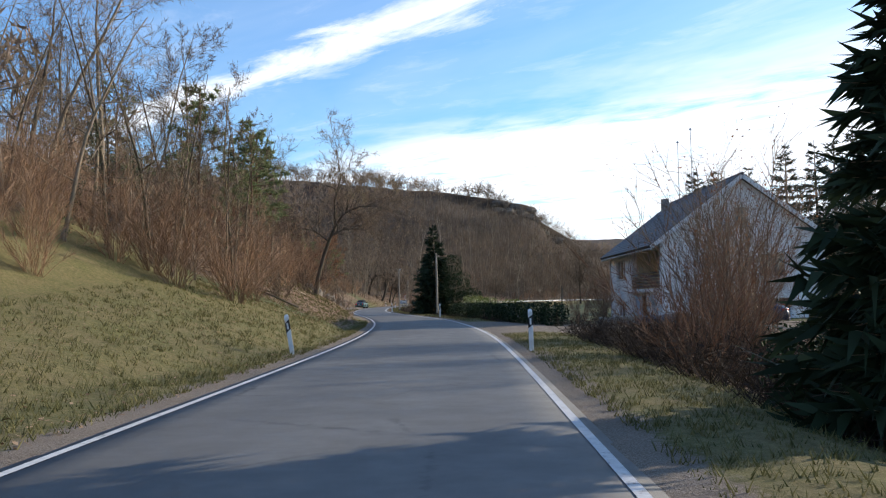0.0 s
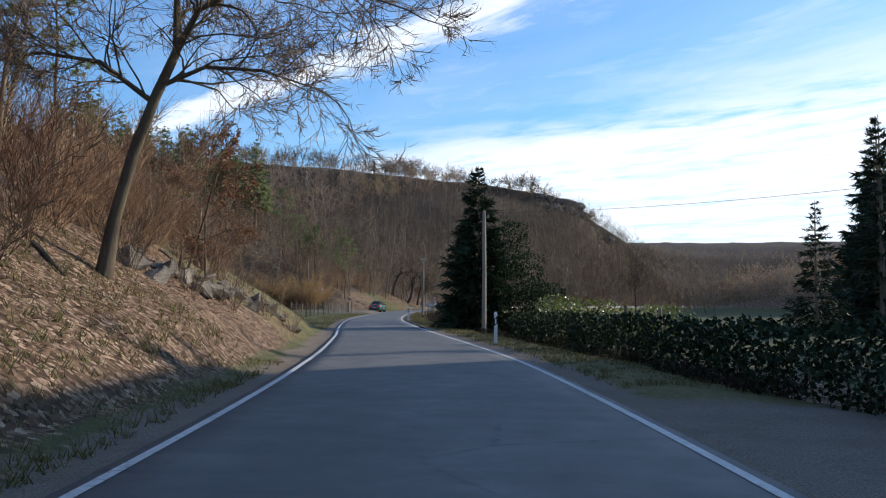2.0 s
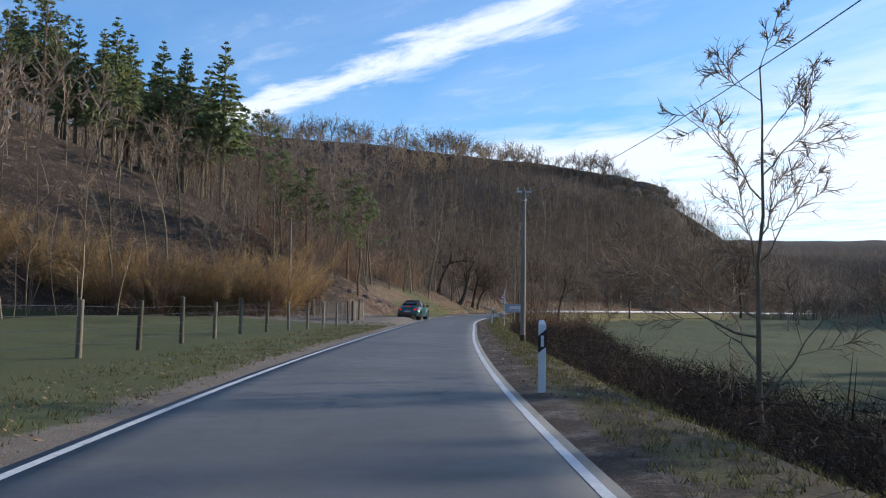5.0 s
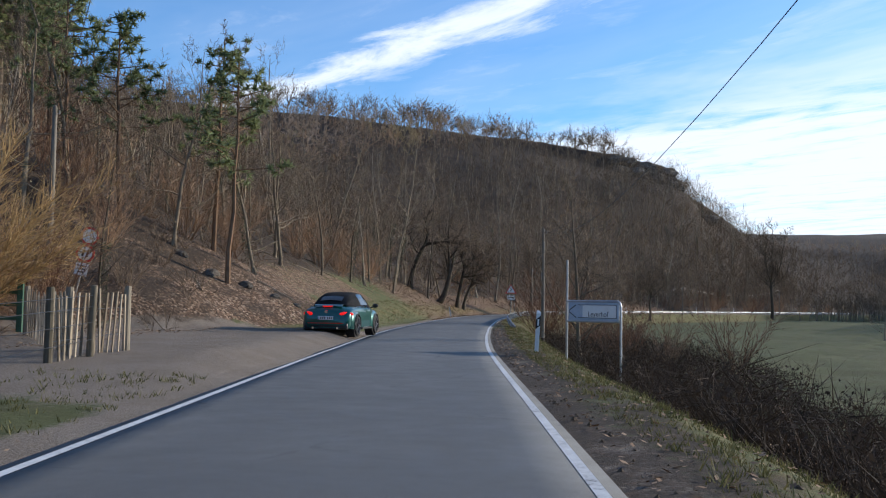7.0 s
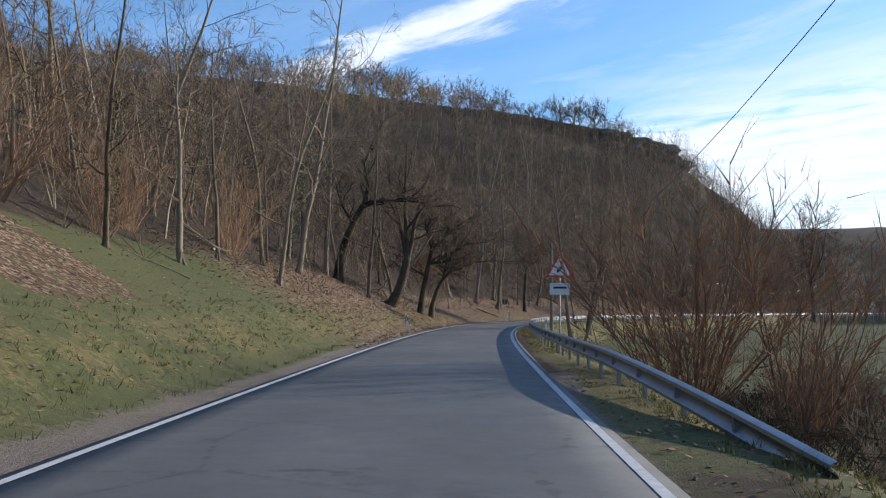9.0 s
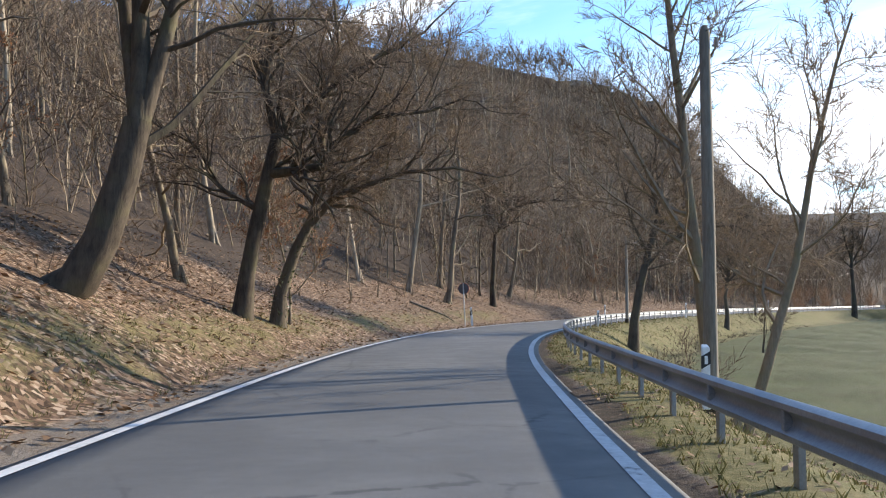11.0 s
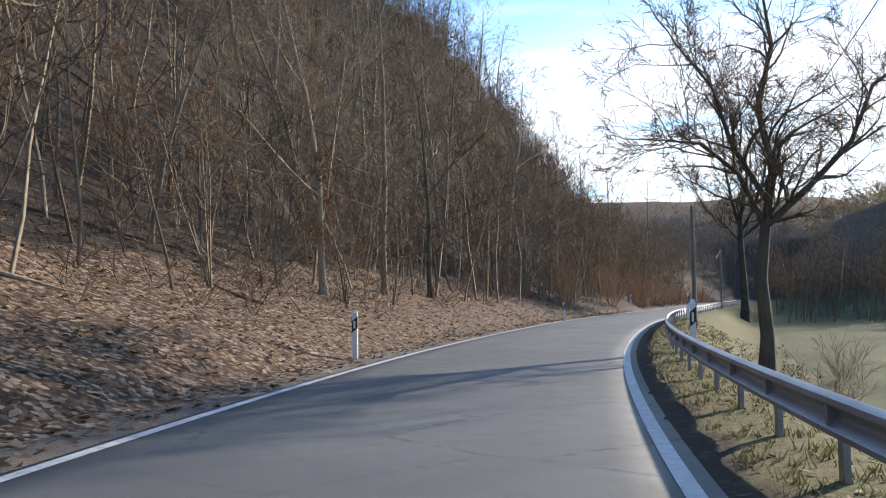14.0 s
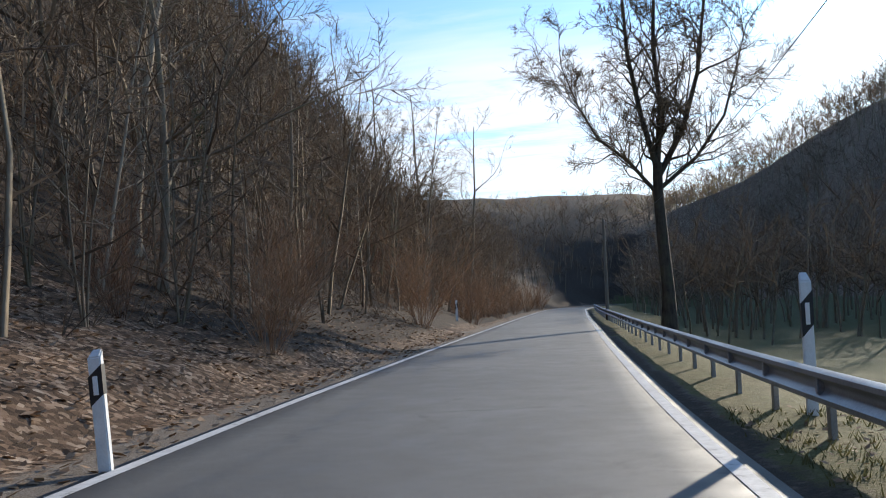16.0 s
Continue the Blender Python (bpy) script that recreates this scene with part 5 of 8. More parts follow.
def thicket():
    """Close-set thin trees between the larger ones on the slope."""
    rng = random.Random(98)
    slim = [form(200 + i, 9.0, 0.3, 2.5, 8, 3, 2, (0.058, 0.038, 0.032), 0.42, 0.0075) for i in range(7)]
    clump = [form(220 + i, 6.0, 0.12, 1.8, 6, 3, 2, (0.045, 0.03, 0.025), 0.45, 0.009, stems=3) for i in range(4)]
    spots = list(taken)
    plots = scatter(rng, 460, 205, 300, 7.0, 36, 1.7, spots) + scatter(rng, 900, 290, 450, 4.6, 36, 1.6, spots, 1.1) + scatter(rng, 320, 318, 450, 3.4, 14, 1.3, spots) + scatter(rng, 150, 178, 222, 9, 34, 2.2, spots) + scatter(rng, 150, 20, 76, 9, 30, 2.1, spots) + scatter(rng, 90, 150, 182, 16, 40, 2.6, spots)
    X, Y = np.array([p[0] for p in plots]), np.array([p[1] for p in plots])
    grove = Grove()
    for x, y, z in zip(X, Y, ground_height(X, Y)):
        kind = rng.choice(clump) if rng.random() < 0.3 else rng.choice(slim)
        grove.put(kind, float(x), float(y), float(z), rng.uniform(0.65, 1.25), rng, "pale" if rng.random() < 0.3 else "bark", "twig", 7.0)
    brush = scatter(rng, 160, 156, 190, 6.5, 18, 0.9, []) + scatter(rng, 620, 222, 420, 4.0, 24, 1.1, [], 1.2) + scatter(rng, 300, 300, 440, 3.0, 10, 0.9, []) + scatter(rng, 160, 174, 222, 6, 22, 1.1, []) + scatter(rng, 140, 36, 76, 4.5, 14, 1.0, [])
    X, Y = np.array([q[0] for q in brush]), np.array([q[1] for q in brush])
    low = []
    for i in range(5):
        V, F = [], []
        for k in range(9):
            a = rng.uniform(0, 6.283)
            out = Vector((math.cos(a), math.sin(a), rng.uniform(0.2, 2.0))).normalized()
            ln = rng.uniform(0.4, 1.7)
            stem = wander(Vector((0, 0, -0.08)), out, ln, 3, 0.5, -0.05, rng)
            ribbon_limb(V, F, stem, [0.02, 0.016, 0.012], rng)
            for j in range(3):
                sliver(V, F, stem[1].lerp(stem[2], rng.random()), aside(out, rng, 1.0), ln * rng.uniform(0.2, 0.45), 0.013, rng)
        low.append((np.array(V), np.array(F)))
    for x, y, z in zip(X, Y, ground_height(X, Y)):
        V, F = rng.choice(low)
        grove.add("twig", V, F, np.array(pose(float(x), float(y), float(z), 0, 0, rng.uniform(0, 360)) @ Matrix.Scale(rng.uniform(0.7, 1.3), 4)))
    ob = thing("thicket", "dense undergrowth of thin leafless trees on the slope", "undergrowth", kind="stuff")
    return grove.build(ob, {"bark": ("timber", M_BARK), "pale": ("timber", M_BARK_PALE), "twig": ("brushwood", M_TWIG)})


thicket()


def far_woods():
    rng = random.Random(99)
    np_rng = np.random.default_rng(12)
    round_tree = [form(300 + i, 10.0, 0.3, 3.9, 7, 3, 2, (0.17, 0.15, 0.16), 0.3, 0.009, dome=i % 3 > 0) for i in range(8)]
    plain_tree = [form(320 + i, 10.0, 0.3, 3.6, 5, 3, 2, (0.26, 0.24, 0.26), 0.3, 0.008) for i in range(4)]
    crest_tree = [form(340 + i, 9.0, 0.22, 4.3, 11, 5, 3, (0.17, 0.1, 0.085), 0.26, 0.017, dome=True) for i in range(6)]
    mid_tree = [form(360 + i, 11.0, 0.3, 3.3, 8, 4, 2, (0.09, 0.055, 0.05), 0.4, 0.010, dome=i % 2 > 0) for i in range(6)]
    plots = []
    for x0, x1, y0, y1, step, fine in ((-112, 100, 118, 432, 4.3, 1), (40, 262, 216, 545, 4.6, 1), (-190, -112, 100, 470, 6.0, 0), (-112, 40, 25, 118, 5.4, 0), (262, 430, 120, 600, 6.0, 0), (60, 262, 60, 216, 6.0, 0), (-112, 40, 432, 520, 6.0, 0)):
        gx, gy = np.meshgrid(np.arange(x0, x1, step), np.arange(y0, y1, step))
        jit = np_rng.uniform(-0.48, 0.48, (2, gx.size)) * step
        plots.append((gx.ravel() + jit[0], gy.ravel() + jit[1], np.full(gx.size, fine)))
    x, y, fine = (np.concatenate([p[k] for p in plots]) for k in range(3))
    s, d = road_sd(x, y)
    z = ground_height(x, y, (s, d))
    hw = half_width(s)
    e, g = -d - hw, d - hw
    open_left = (s > 92) & (s < 176)
    keep = np.where(d < 0, np.where(open_left, e > 33, np.where(s > 345, e > 6, np.where(s > 178, e > 24, e > 20))), (s > 385) & (g > 5) | (g > 30) & (z > np.where((x < 150) & (y < 320), 0.4, 2.2)))
    keep &= ~((x > -74) & (x < -40) & (y > 184) & (y < 214))
    ab = (RIDGE_B - RIDGE_A) / np.linalg.norm(RIDGE_B - RIDGE_A)
    behind = (x - RIDGE_A[0]) * -ab[1] + (y - RIDGE_A[1]) * ab[0]
    along = (x - RIDGE_A[0]) * ab[0] + (y - RIDGE_A[1]) * ab[1]
    top = (d < 0) & (along < 205) & (behind > -7)
    keep &= ~(top & (behind > 16))
    tone = value_noise(x, y, 16.0) + np_rng.uniform(-0.3, 0.3, x.size)
    gap = value_noise(x, y, 9.0)
    grove = Grove()
    for i in np.nonzero(keep)[0]:
        p = (float(x[i]), float(y[i]), float(z[i]))
        if top[i]:
            if gap[i] < 0.2 and rng.random() < 0.6 or behind[i] < -3:
                grove.put(rng.choice(crest_tree), *p, rng.uniform(0.5, 0.7) if gap[i] > 0.0 else rng.uniform(0.85, 1.25), rng, "bark", "crest", 4.0, 1.0)
            continue
        size = rng.uniform(0.68, 1.1)
        if along[i] > 150 and p[2] > 20 and p[1] > 385 and d[i] < 0:
            size *= 0.55
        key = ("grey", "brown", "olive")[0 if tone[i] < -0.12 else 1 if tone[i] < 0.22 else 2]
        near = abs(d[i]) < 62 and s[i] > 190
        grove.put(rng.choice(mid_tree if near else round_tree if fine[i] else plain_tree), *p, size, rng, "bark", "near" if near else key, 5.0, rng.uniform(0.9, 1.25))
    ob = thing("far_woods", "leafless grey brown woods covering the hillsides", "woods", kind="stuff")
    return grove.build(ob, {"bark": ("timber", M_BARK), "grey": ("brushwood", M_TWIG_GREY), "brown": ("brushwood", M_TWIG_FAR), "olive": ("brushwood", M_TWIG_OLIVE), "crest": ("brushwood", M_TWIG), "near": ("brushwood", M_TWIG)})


far_woods()


# ---- plain materials ----
M_WHITE_POST = surface("white plastic", (0.62, 0.62, 0.6), (0.82, 0.82, 0.8), 6, 60, 0.45, 0, 0.05)
M_BLACK_POST = surface("black plastic", (0.012, 0.012, 0.013), (0.03, 0.03, 0.03), 6, 60, 0.5, 0, 0.05)
M_REFLECT = surface("white reflector", (0.7, 0.7, 0.68), (0.85, 0.85, 0.82), 20, 90, 0.25, 0, 0.1)
M_ZINC = surface("galvanised steel", (0.3, 0.31, 0.32), (0.52, 0.53, 0.54), 2.5, 50, 0.42, 0.85, 0.08, 0.5)
M_RAIL = surface("dull galvanised guardrail", (0.20, 0.21, 0.23), (0.40, 0.42, 0.44), 1.2, 35, 0.45, 0.8, 0.08, 0.5)
M_POLE = surface("weathered pole wood", (0.14, 0.12, 0.095), (0.36, 0.315, 0.25), 2.0, 30, 0.85, 0, 0.5, 0.2, 0.2, (1, 1, 0.12))
M_FENCE = surface("grey fence wood", (0.10, 0.085, 0.06), (0.30, 0.255, 0.19), 2.5, 26, 0.88, 0, 0.5, 0.2, 0.35, (1, 1, 0.15))
M_PICKET = surface("split chestnut pickets", (0.16, 0.125, 0.085), (0.42, 0.35, 0.26), 2.5, 24, 0.85, 0, 0.5, 0.2, 0.4, (1, 1, 0.15))
M_WIRE = surface("wire", (0.05, 0.05, 0.05), (0.12, 0.12, 0.12), 4, 40, 0.5, 0.6, 0.0)
M_GREEN_PAINT = surface("green painted wood", (0.02, 0.06, 0.035), (0.05, 0.12, 0.07), 3, 40, 0.6, 0, 0.2)
M_SIGN_RED = surface("red sign sheet", (0.5, 0.03, 0.03), (0.62, 0.05, 0.04), 4, 60, 0.4, 0, 0.02)
M_SIGN_WHITE = surface("white sign sheet", (0.7, 0.7, 0.69), (0.82, 0.82, 0.8), 4, 60, 0.4, 0, 0.02)
M_SIGN_BACK = surface("grey sign back", (0.06, 0.065, 0.075), (0.12, 0.125, 0.135), 4, 60, 0.5, 0.5, 0.02)
M_SIGN_BLACK = surface("black sign print", (0.01, 0.01, 0.01), (0.025, 0.025, 0.025), 4, 60, 0.5)
M_BOARD_BLUE = surface("faded blue board", (0.3, 0.38, 0.48), (0.5, 0.58, 0.66), 3, 40, 0.5, 0, 0.05)
M_ROCK = surface("dark slate rock", (0.05, 0.044, 0.038), (0.23, 0.2, 0.165), 1.2, 9, 0.9, 0, 0.9, 0.2, 0.2, None, 0.06)
M_PLASTER = surface("white render", (0.68, 0.67, 0.645), (0.84, 0.83, 0.80), 0.8, 60, 0.9, 0, 0.35, 0.2)
M_CREAM = surface("cream render", (0.52, 0.44, 0.28), (0.66, 0.57, 0.38), 0.8, 60, 0.9, 0, 0.3, 0.2)
M_SLATE = surface("dark roof tiles", (0.022, 0.024, 0.028), (0.06, 0.063, 0.07), 1.5, 30, 0.6, 0, 0.3, 0.4, 0.3)
M_WOOD_DARK = surface("dark stained wood", (0.035, 0.024, 0.016), (0.10, 0.07, 0.048), 2, 24, 0.7, 0, 0.3, 0.3, 0.2)
M_FRAME = surface("white window frame", (0.6, 0.6, 0.58), (0.76, 0.76, 0.74), 5, 50, 0.5)
M_SHUTTER = surface("grey roller shutter", (0.3, 0.3, 0.29), (0.45, 0.44, 0.42), 3, 40, 0.6, 0, 0.1, 0.3)
M_CONCRETE = surface("weathered concrete", (0.2, 0.19, 0.17), (0.4, 0.38, 0.34), 1.2, 30, 0.9, 0, 0.5, 0.2)
M_RUBBER = surface("tyre rubber", (0.012, 0.012, 0.012), (0.03, 0.03, 0.03), 6, 60, 0.8)
M_RIM = surface("black alloy", (0.012, 0.012, 0.013), (0.04, 0.04, 0.042), 6, 60, 0.3, 0.6, 0.02, 0.5)
M_CHROME = surface("bright trim", (0.6, 0.6, 0.6), (0.75, 0.75, 0.75), 6, 60, 0.15, 1.0, 0.0)
M_CLOTH = surface("black soft top cloth", (0.010, 0.010, 0.011), (0.022, 0.022, 0.023), 5, 160, 0.9, 0, 0.3, 0.15)
M_DIRT = surface("earth and roots", (0.05, 0.036, 0.025), (0.19, 0.14, 0.095), 2, 18, 0.95, 0, 0.9, 0.1, 0.3, None, 0.05)


def paint_material(name, color, flake):
    n = Nodes(name)
    f = n.noise(300, 2, 0.8)
    col = n.ramp(f, (0.3, color), (0.7, flake))
    return n.done(col, 0.32, 0.35, None, spec=0.4, Coat_Weight=0.8, Coat_Roughness=0.04)


def glass_material(name, tint, rough=0.05):
    n = Nodes(name)
    return n.done(n.ramp(n.noise(1.3, 2), (0.3, tint), (0.7, tuple(c * 1.6 for c in tint))), rough, 0.0, None, spec=0.9)


def lamp_material(name, color, power):
    n = Nodes(name)
    n.bsdf.inputs["Emission Color"].default_value = (*color, 1)
    n.bsdf.inputs["Emission Strength"].default_value = power
    return n.done(color, 0.2)


M_TEAL = paint_material("teal metallic car paint", (0.0005, 0.055, 0.05), (0.001, 0.105, 0.09))
M_NAVY = paint_material("dark blue car paint", (0.006, 0.010, 0.022), (0.012, 0.02, 0.045))
M_GLASS = glass_material("dark window glass", (0.012, 0.014, 0.016))
M_TAIL = lamp_material("lit brake light", (0.8, 0.012, 0.008), 0.75)
# unlit lamps and reflector strip, brightened by a faint added glow
M_TAIL_DARK = lamp_material("faintly glowing red glass", (0.35, 0.012, 0.01), 0.15)


# ---- marker posts ----
def marker_post():
    ob = thing("marker_post", "white plastic roadside marker post with black band", "marker post", "roadside marker posts")
    bm = bmesh.new()
    prof = [(-0.06, -0.045), (0.06, -0.045), (0.045, 0.05), (-0.045, 0.05)]

    def block(bm, z0, z1, grow_by=0.0):
        lo = [bm.verts.new((x * (1 + grow_by), y * (1 + grow_by), z0)) for x, y in prof]
        hi = [bm.verts.new((x * (1 + grow_by), y * (1 + grow_by), z1)) for x, y in prof]
        for i in range(4):
            bm.faces.new((lo[i], lo[(i + 1) % 4], hi[(i + 1) % 4], hi[i]))
        bm.faces.new(lo[::-1])
        bm.faces.new(hi)
        return hi

    hi = block(bm, -0.25, 1.0)
    for v in hi:
        v.co.z += 0.035 * (1 if v.co.y > 0 else -1)
    bmesh.ops.bevel(bm, geom=list(bm.edges), offset=0.012, segments=2, affect="EDGES")
    post = part("post", bm, M_WHITE_POST, ob)
    soften(post)
    bm = bmesh.new()
    hi = block(bm, 0.60, 0.85, 0.04)
    for v in bm.verts:
        v.co.z += 0.05 * (1 if v.co.x > 0 else -1)
    part("band", bm, M_BLACK_POST, ob, "slanting black band")
    part("reflector", boxed(0, -0.051, 0.725, 0.045, 0.008, 0.16, 0.004), M_REFLECT, ob, "upright white reflector")
    return ob


POST = marker_post()
for i, (x, y, turn, lean) in enumerate(((-3.85, 23.1, 0, -9), (2.16, 22.55, 0, -1), (-0.22, 70.1, 4, 0), (-6.33, 112.95, 5, 0), (-8.75, 166.6, 3, 3), (-14.62, 235.4, -2, -10), (-6.7, 279.15, -14, -4),
                                        (7.28, 308.4, -34, 0), (25.2, 334.1, -36, -5), (31.7, 332.1, -36, 0), (-0.35, 276.6, -22, 2), (13.4, 305.0, -34, 0), (-6.36, 242.4, -3, 0), (48.0, 365.5, -38, 0))):
    z = max(gz(x, y), -0.02)
    m = pose(x, y, z, 0, lean, turn)
    if i in (3, 4, 9, 10, 11, 12):
        m = m @ Matrix.Diagonal((1, 1, {3: 1.05, 4: 1.1, 9: 1.4, 10: 0.82, 11: 1.18, 12: 0.7}[i], 1))
    if i == 0:
        POST.matrix_basis = m
    else:
        copy_thing(POST, m)


# ---- poles and wires ----
def telegraph_pole(x, y, top, label, arm=False, lean=(0, 0)):
    g = gz(x, y)
    ob = thing("telegraph_pole", label, "utility pole", "wooden poles along the road", at=pose(x, y, g, lean[0], lean[1], 0))
    h = top - g
    V, F = [], []
    tube(V, F, [(0, 0, -0.6), (0, 0, 0.3), (0.01, 0, h * 0.5), (0, 0, h - 0.1), (0, 0, h)], [0.115, 0.11, 0.095, 0.08, 0.04], 14)
    soften(part("pole", (V, F), M_POLE, ob), 50)
    part("base_sleeve", rod(bmesh.new(), (0, 0, -0.3), (0, 0, 0.28), 0.125, 0.122, 14), M_WOOD_DARK, ob, "dark tarred foot")
    bm = bmesh.new()
    rod(bm, (0.11, -0.02, h - 0.32), (0.18, -0.02, h - 0.32), 0.02)
    rod(bm, (0.18, -0.02, h - 0.34), (0.18, -0.02, h - 0.2), 0.035, 0.025)
    part("insulator", bm, M_CONCRETE, ob, "small grey insulator")
    if arm:
        part("crossarm", boxed(0, 0, h - 0.12, 0.62, 0.07, 0.07, 0.01), M_ZINC, ob, "steel crossarm")
        for k in (-0.26, 0.0, 0.26):
            bm = bmesh.new()
            rod(bm, (k, 0, h - 0.1), (k, 0, h - 0.02), 0.012)
            rod(bm, (k, 0, h - 0.03), (k, 0, h + 0.06), 0.04, 0.03)
            part("insulator", bm, M_CONCRETE, ob, "small grey insulator")
        part("strap", rod(bmesh.new(), (0, 0, h * 0.92), (0, 0, h * 0.92 + 0.05), 0.096, None, 14), M_ZINC, ob)
    return Vector((x, y, top - 0.1))


tops = [telegraph_pole(-0.5, 81.8, 5.62, "weathered wooden pole beside the dark spruce"),
        telegraph_pole(-6.55, 136.8, 6.2, "tall wooden pole with a steel crossarm", True),
        telegraph_pole(-7.29, 191.8, 5.66, "plain weathered wooden pole at the verge"),
        telegraph_pole(-5.9, 243.5, 5.55, "wooden pole behind the guardrail"),
        telegraph_pole(3.65, 286.3, 5.5, "wooden pole standing close behind the guardrail"),
        telegraph_pole(27.5, 325.4, 5.5, "weathered wooden pole past the guardrail"),
        telegraph_pole(59.4, 367.0, 6.0, "far wooden pole leaning by the road")]


def cable(name, a, b, sag, r=0.007, label="thin dark overhead cable"):
    V, F = [], []
    n = 18
    tube(V, F, [a.lerp(b, k / n) - Vector((0, 0, sag * 4 * (k / n) * (1 - k / n))) for k in range(n + 1)], [r] * (n + 1), 4)
    ob = mesh_object(name, V, F, M_WIRE)
    return tagged(ob, label, "cable", "overhead cables")


for a, b, sag in zip(tops[:-1], tops[1:], (1.5, 1.9, 1.7, 1.5, 1.5, 1.5)):
    cable("overhead_cable", a, b, sag)
cable("overhead_cable", tops[0], Vector((12.2, 64.0, 4.7)), 0.25, 0.007, "overhead cable running to the house")
hill_pole = telegraph_pole(-25.7, 172.2, 8.2, "wooden pole at the foot of the wooded slope")
cable("overhead_cable", tops[1], hill_pole, 1.15, 0.007, "overhead cable crossing the road to the slope")


# ---- guardrail ----
def guardrail(s0, s1):
    ob = thing("guardrail", "long galvanised steel guardrail on short posts", "guardrail")
    off = 1.0
    prof = [(0.0, 0.44), (0.055, 0.47), (0.06, 0.51), (0.0, 0.555), (-0.012, 0.595), (0.0, 0.635), (0.06, 0.68), (0.055, 0.72), (0.0, 0.75)]
    ss = np.arange(s0, s1 + 0.01, 1.0)
    V, F = [], []
    w = len(prof) * 2
    for s in ss:
        start = max(0.0, 1 - (s - s0) / 10.0)
        d0 = float(half_width(s)) + off + 0.5 * start ** 2
        for k, (o, z) in enumerate(prof + [(o - 0.006, z) for o, z in prof[::-1]]):
            x, y = at_road(s, d0 - o)
            V.append((float(x), float(y), z - 0.15 - 0.5 * start ** 2))
    for i in range(len(ss) - 1):
        for k in range(w):
            F.append((i * w + k, i * w + (k + 1) % w, (i + 1) * w + (k + 1) % w, (i + 1) * w + k))
    F.append(tuple(range(w))[::-1])
    soften(part("rail", (V, F), M_RAIL, ob, "W-profiled steel beam"), 40)
    bm = bmesh.new()
    box(bm, 0, 0, 0.12, 0.055, 0.11, 1.14, 0.006)
    box(bm, -0.07, 0, 0.6, 0.09, 0.06, 0.14, 0.006)
    me = bpy.data.meshes.new("rail_post")
    bm.to_mesh(me)
    bm.free()
    me.materials.append(M_RAIL)
    s = s0 + 2
    while s < s1:
        start = max(0.0, 1 - (s - s0) / 10.0)
        x, y = at_road(s, float(half_width(s)) + off + 0.06 + 0.5 * start ** 2)
        p = new("rail_post", me)
        p.parent = ob
        p.matrix_basis = pose(float(x), float(y), -0.15 - 0.5 * start ** 2, 0, 0, heading(s))
        s += 2.0
    return ob


guardrail(193, 440)


# ---- signs ----
def disc(r, y0, y1, cz, n=40, cx=0.0):
    return rod(bmesh.new(), (cx, y0, cz), (cx, y1, cz), r, None, n)


def sign_pole(ob, h, r=0.03):
    soften(part("pole", rod(bmesh.new(), (0, 0, -0.3), (0, 0, h), r, None, 14), M_ZINC, ob, "galvanised tube"))
    part("cap", rod(bmesh.new(), (0, 0, h), (0, 0, h + 0.015), r * 1.1, r * 0.6, 14), M_BLACK_POST, ob)


def round_back_sign(x, y):
    ob = thing("road_sign", "round traffic sign seen from its grey back", "road sign", at=pose(x, y, gz(x, y), 0, -3, heading(282)))
    sign_pole(ob, 2.32)
    d = part("disc", disc(0.3, 0.035, 0.05, 2.02), M_SIGN_BACK, ob, "dark grey back of the sheet")
    part("rim", rod(bmesh.new(), (0, 0.05, 2.02), (0, 0.056, 2.02), 0.31, None, 40), M_SIGN_RED, d, "red edge")
    for z in (1.92, 2.12):
        part("clamp", boxed(0, 0.02, z, 0.12, 0.05, 0.03, 0.004), M_ZINC, ob)
    return ob


round_back_sign(-7.1, 278.9)


def stacked_signs(x, y):
    g = gz(x, y)
    ob = thing("road_sign", "leaning pole with two round red and white signs and a plate", "road sign", at=pose(x, y, g, 0, 12, 8))
    h = 3.7 - g
    sign_pole(ob, h)
    for k, z in enumerate((h - 0.3, h - 0.88)):
        ring = part("sign_face", disc(0.3, -0.05, -0.036, z), M_SIGN_RED, ob, "red ringed round sign")
        part("centre", disc(0.225, -0.054, -0.05, z), M_SIGN_WHITE, ring, "white centre")
        if k:
            for cx in (-0.07, 0.07):
                part("figure", boxed(cx, -0.056, z, 0.075, 0.004, 0.2, 0.001), M_SIGN_BLACK, ring, "dark printed mark")
    plate = part("plate", boxed(0, -0.044, h - 1.4, 0.42, 0.012, 0.4, 0.004), M_SIGN_WHITE, ob, "small white plate with dark lines")
    for k in range(3):
        part("printed_line", boxed(0, -0.0525, h - 1.29 - 0.1 * k, 0.3 - 0.05 * k, 0.004, 0.035), M_SIGN_BLACK, plate)
    return ob


stacked_signs(-23.75, 169.7)


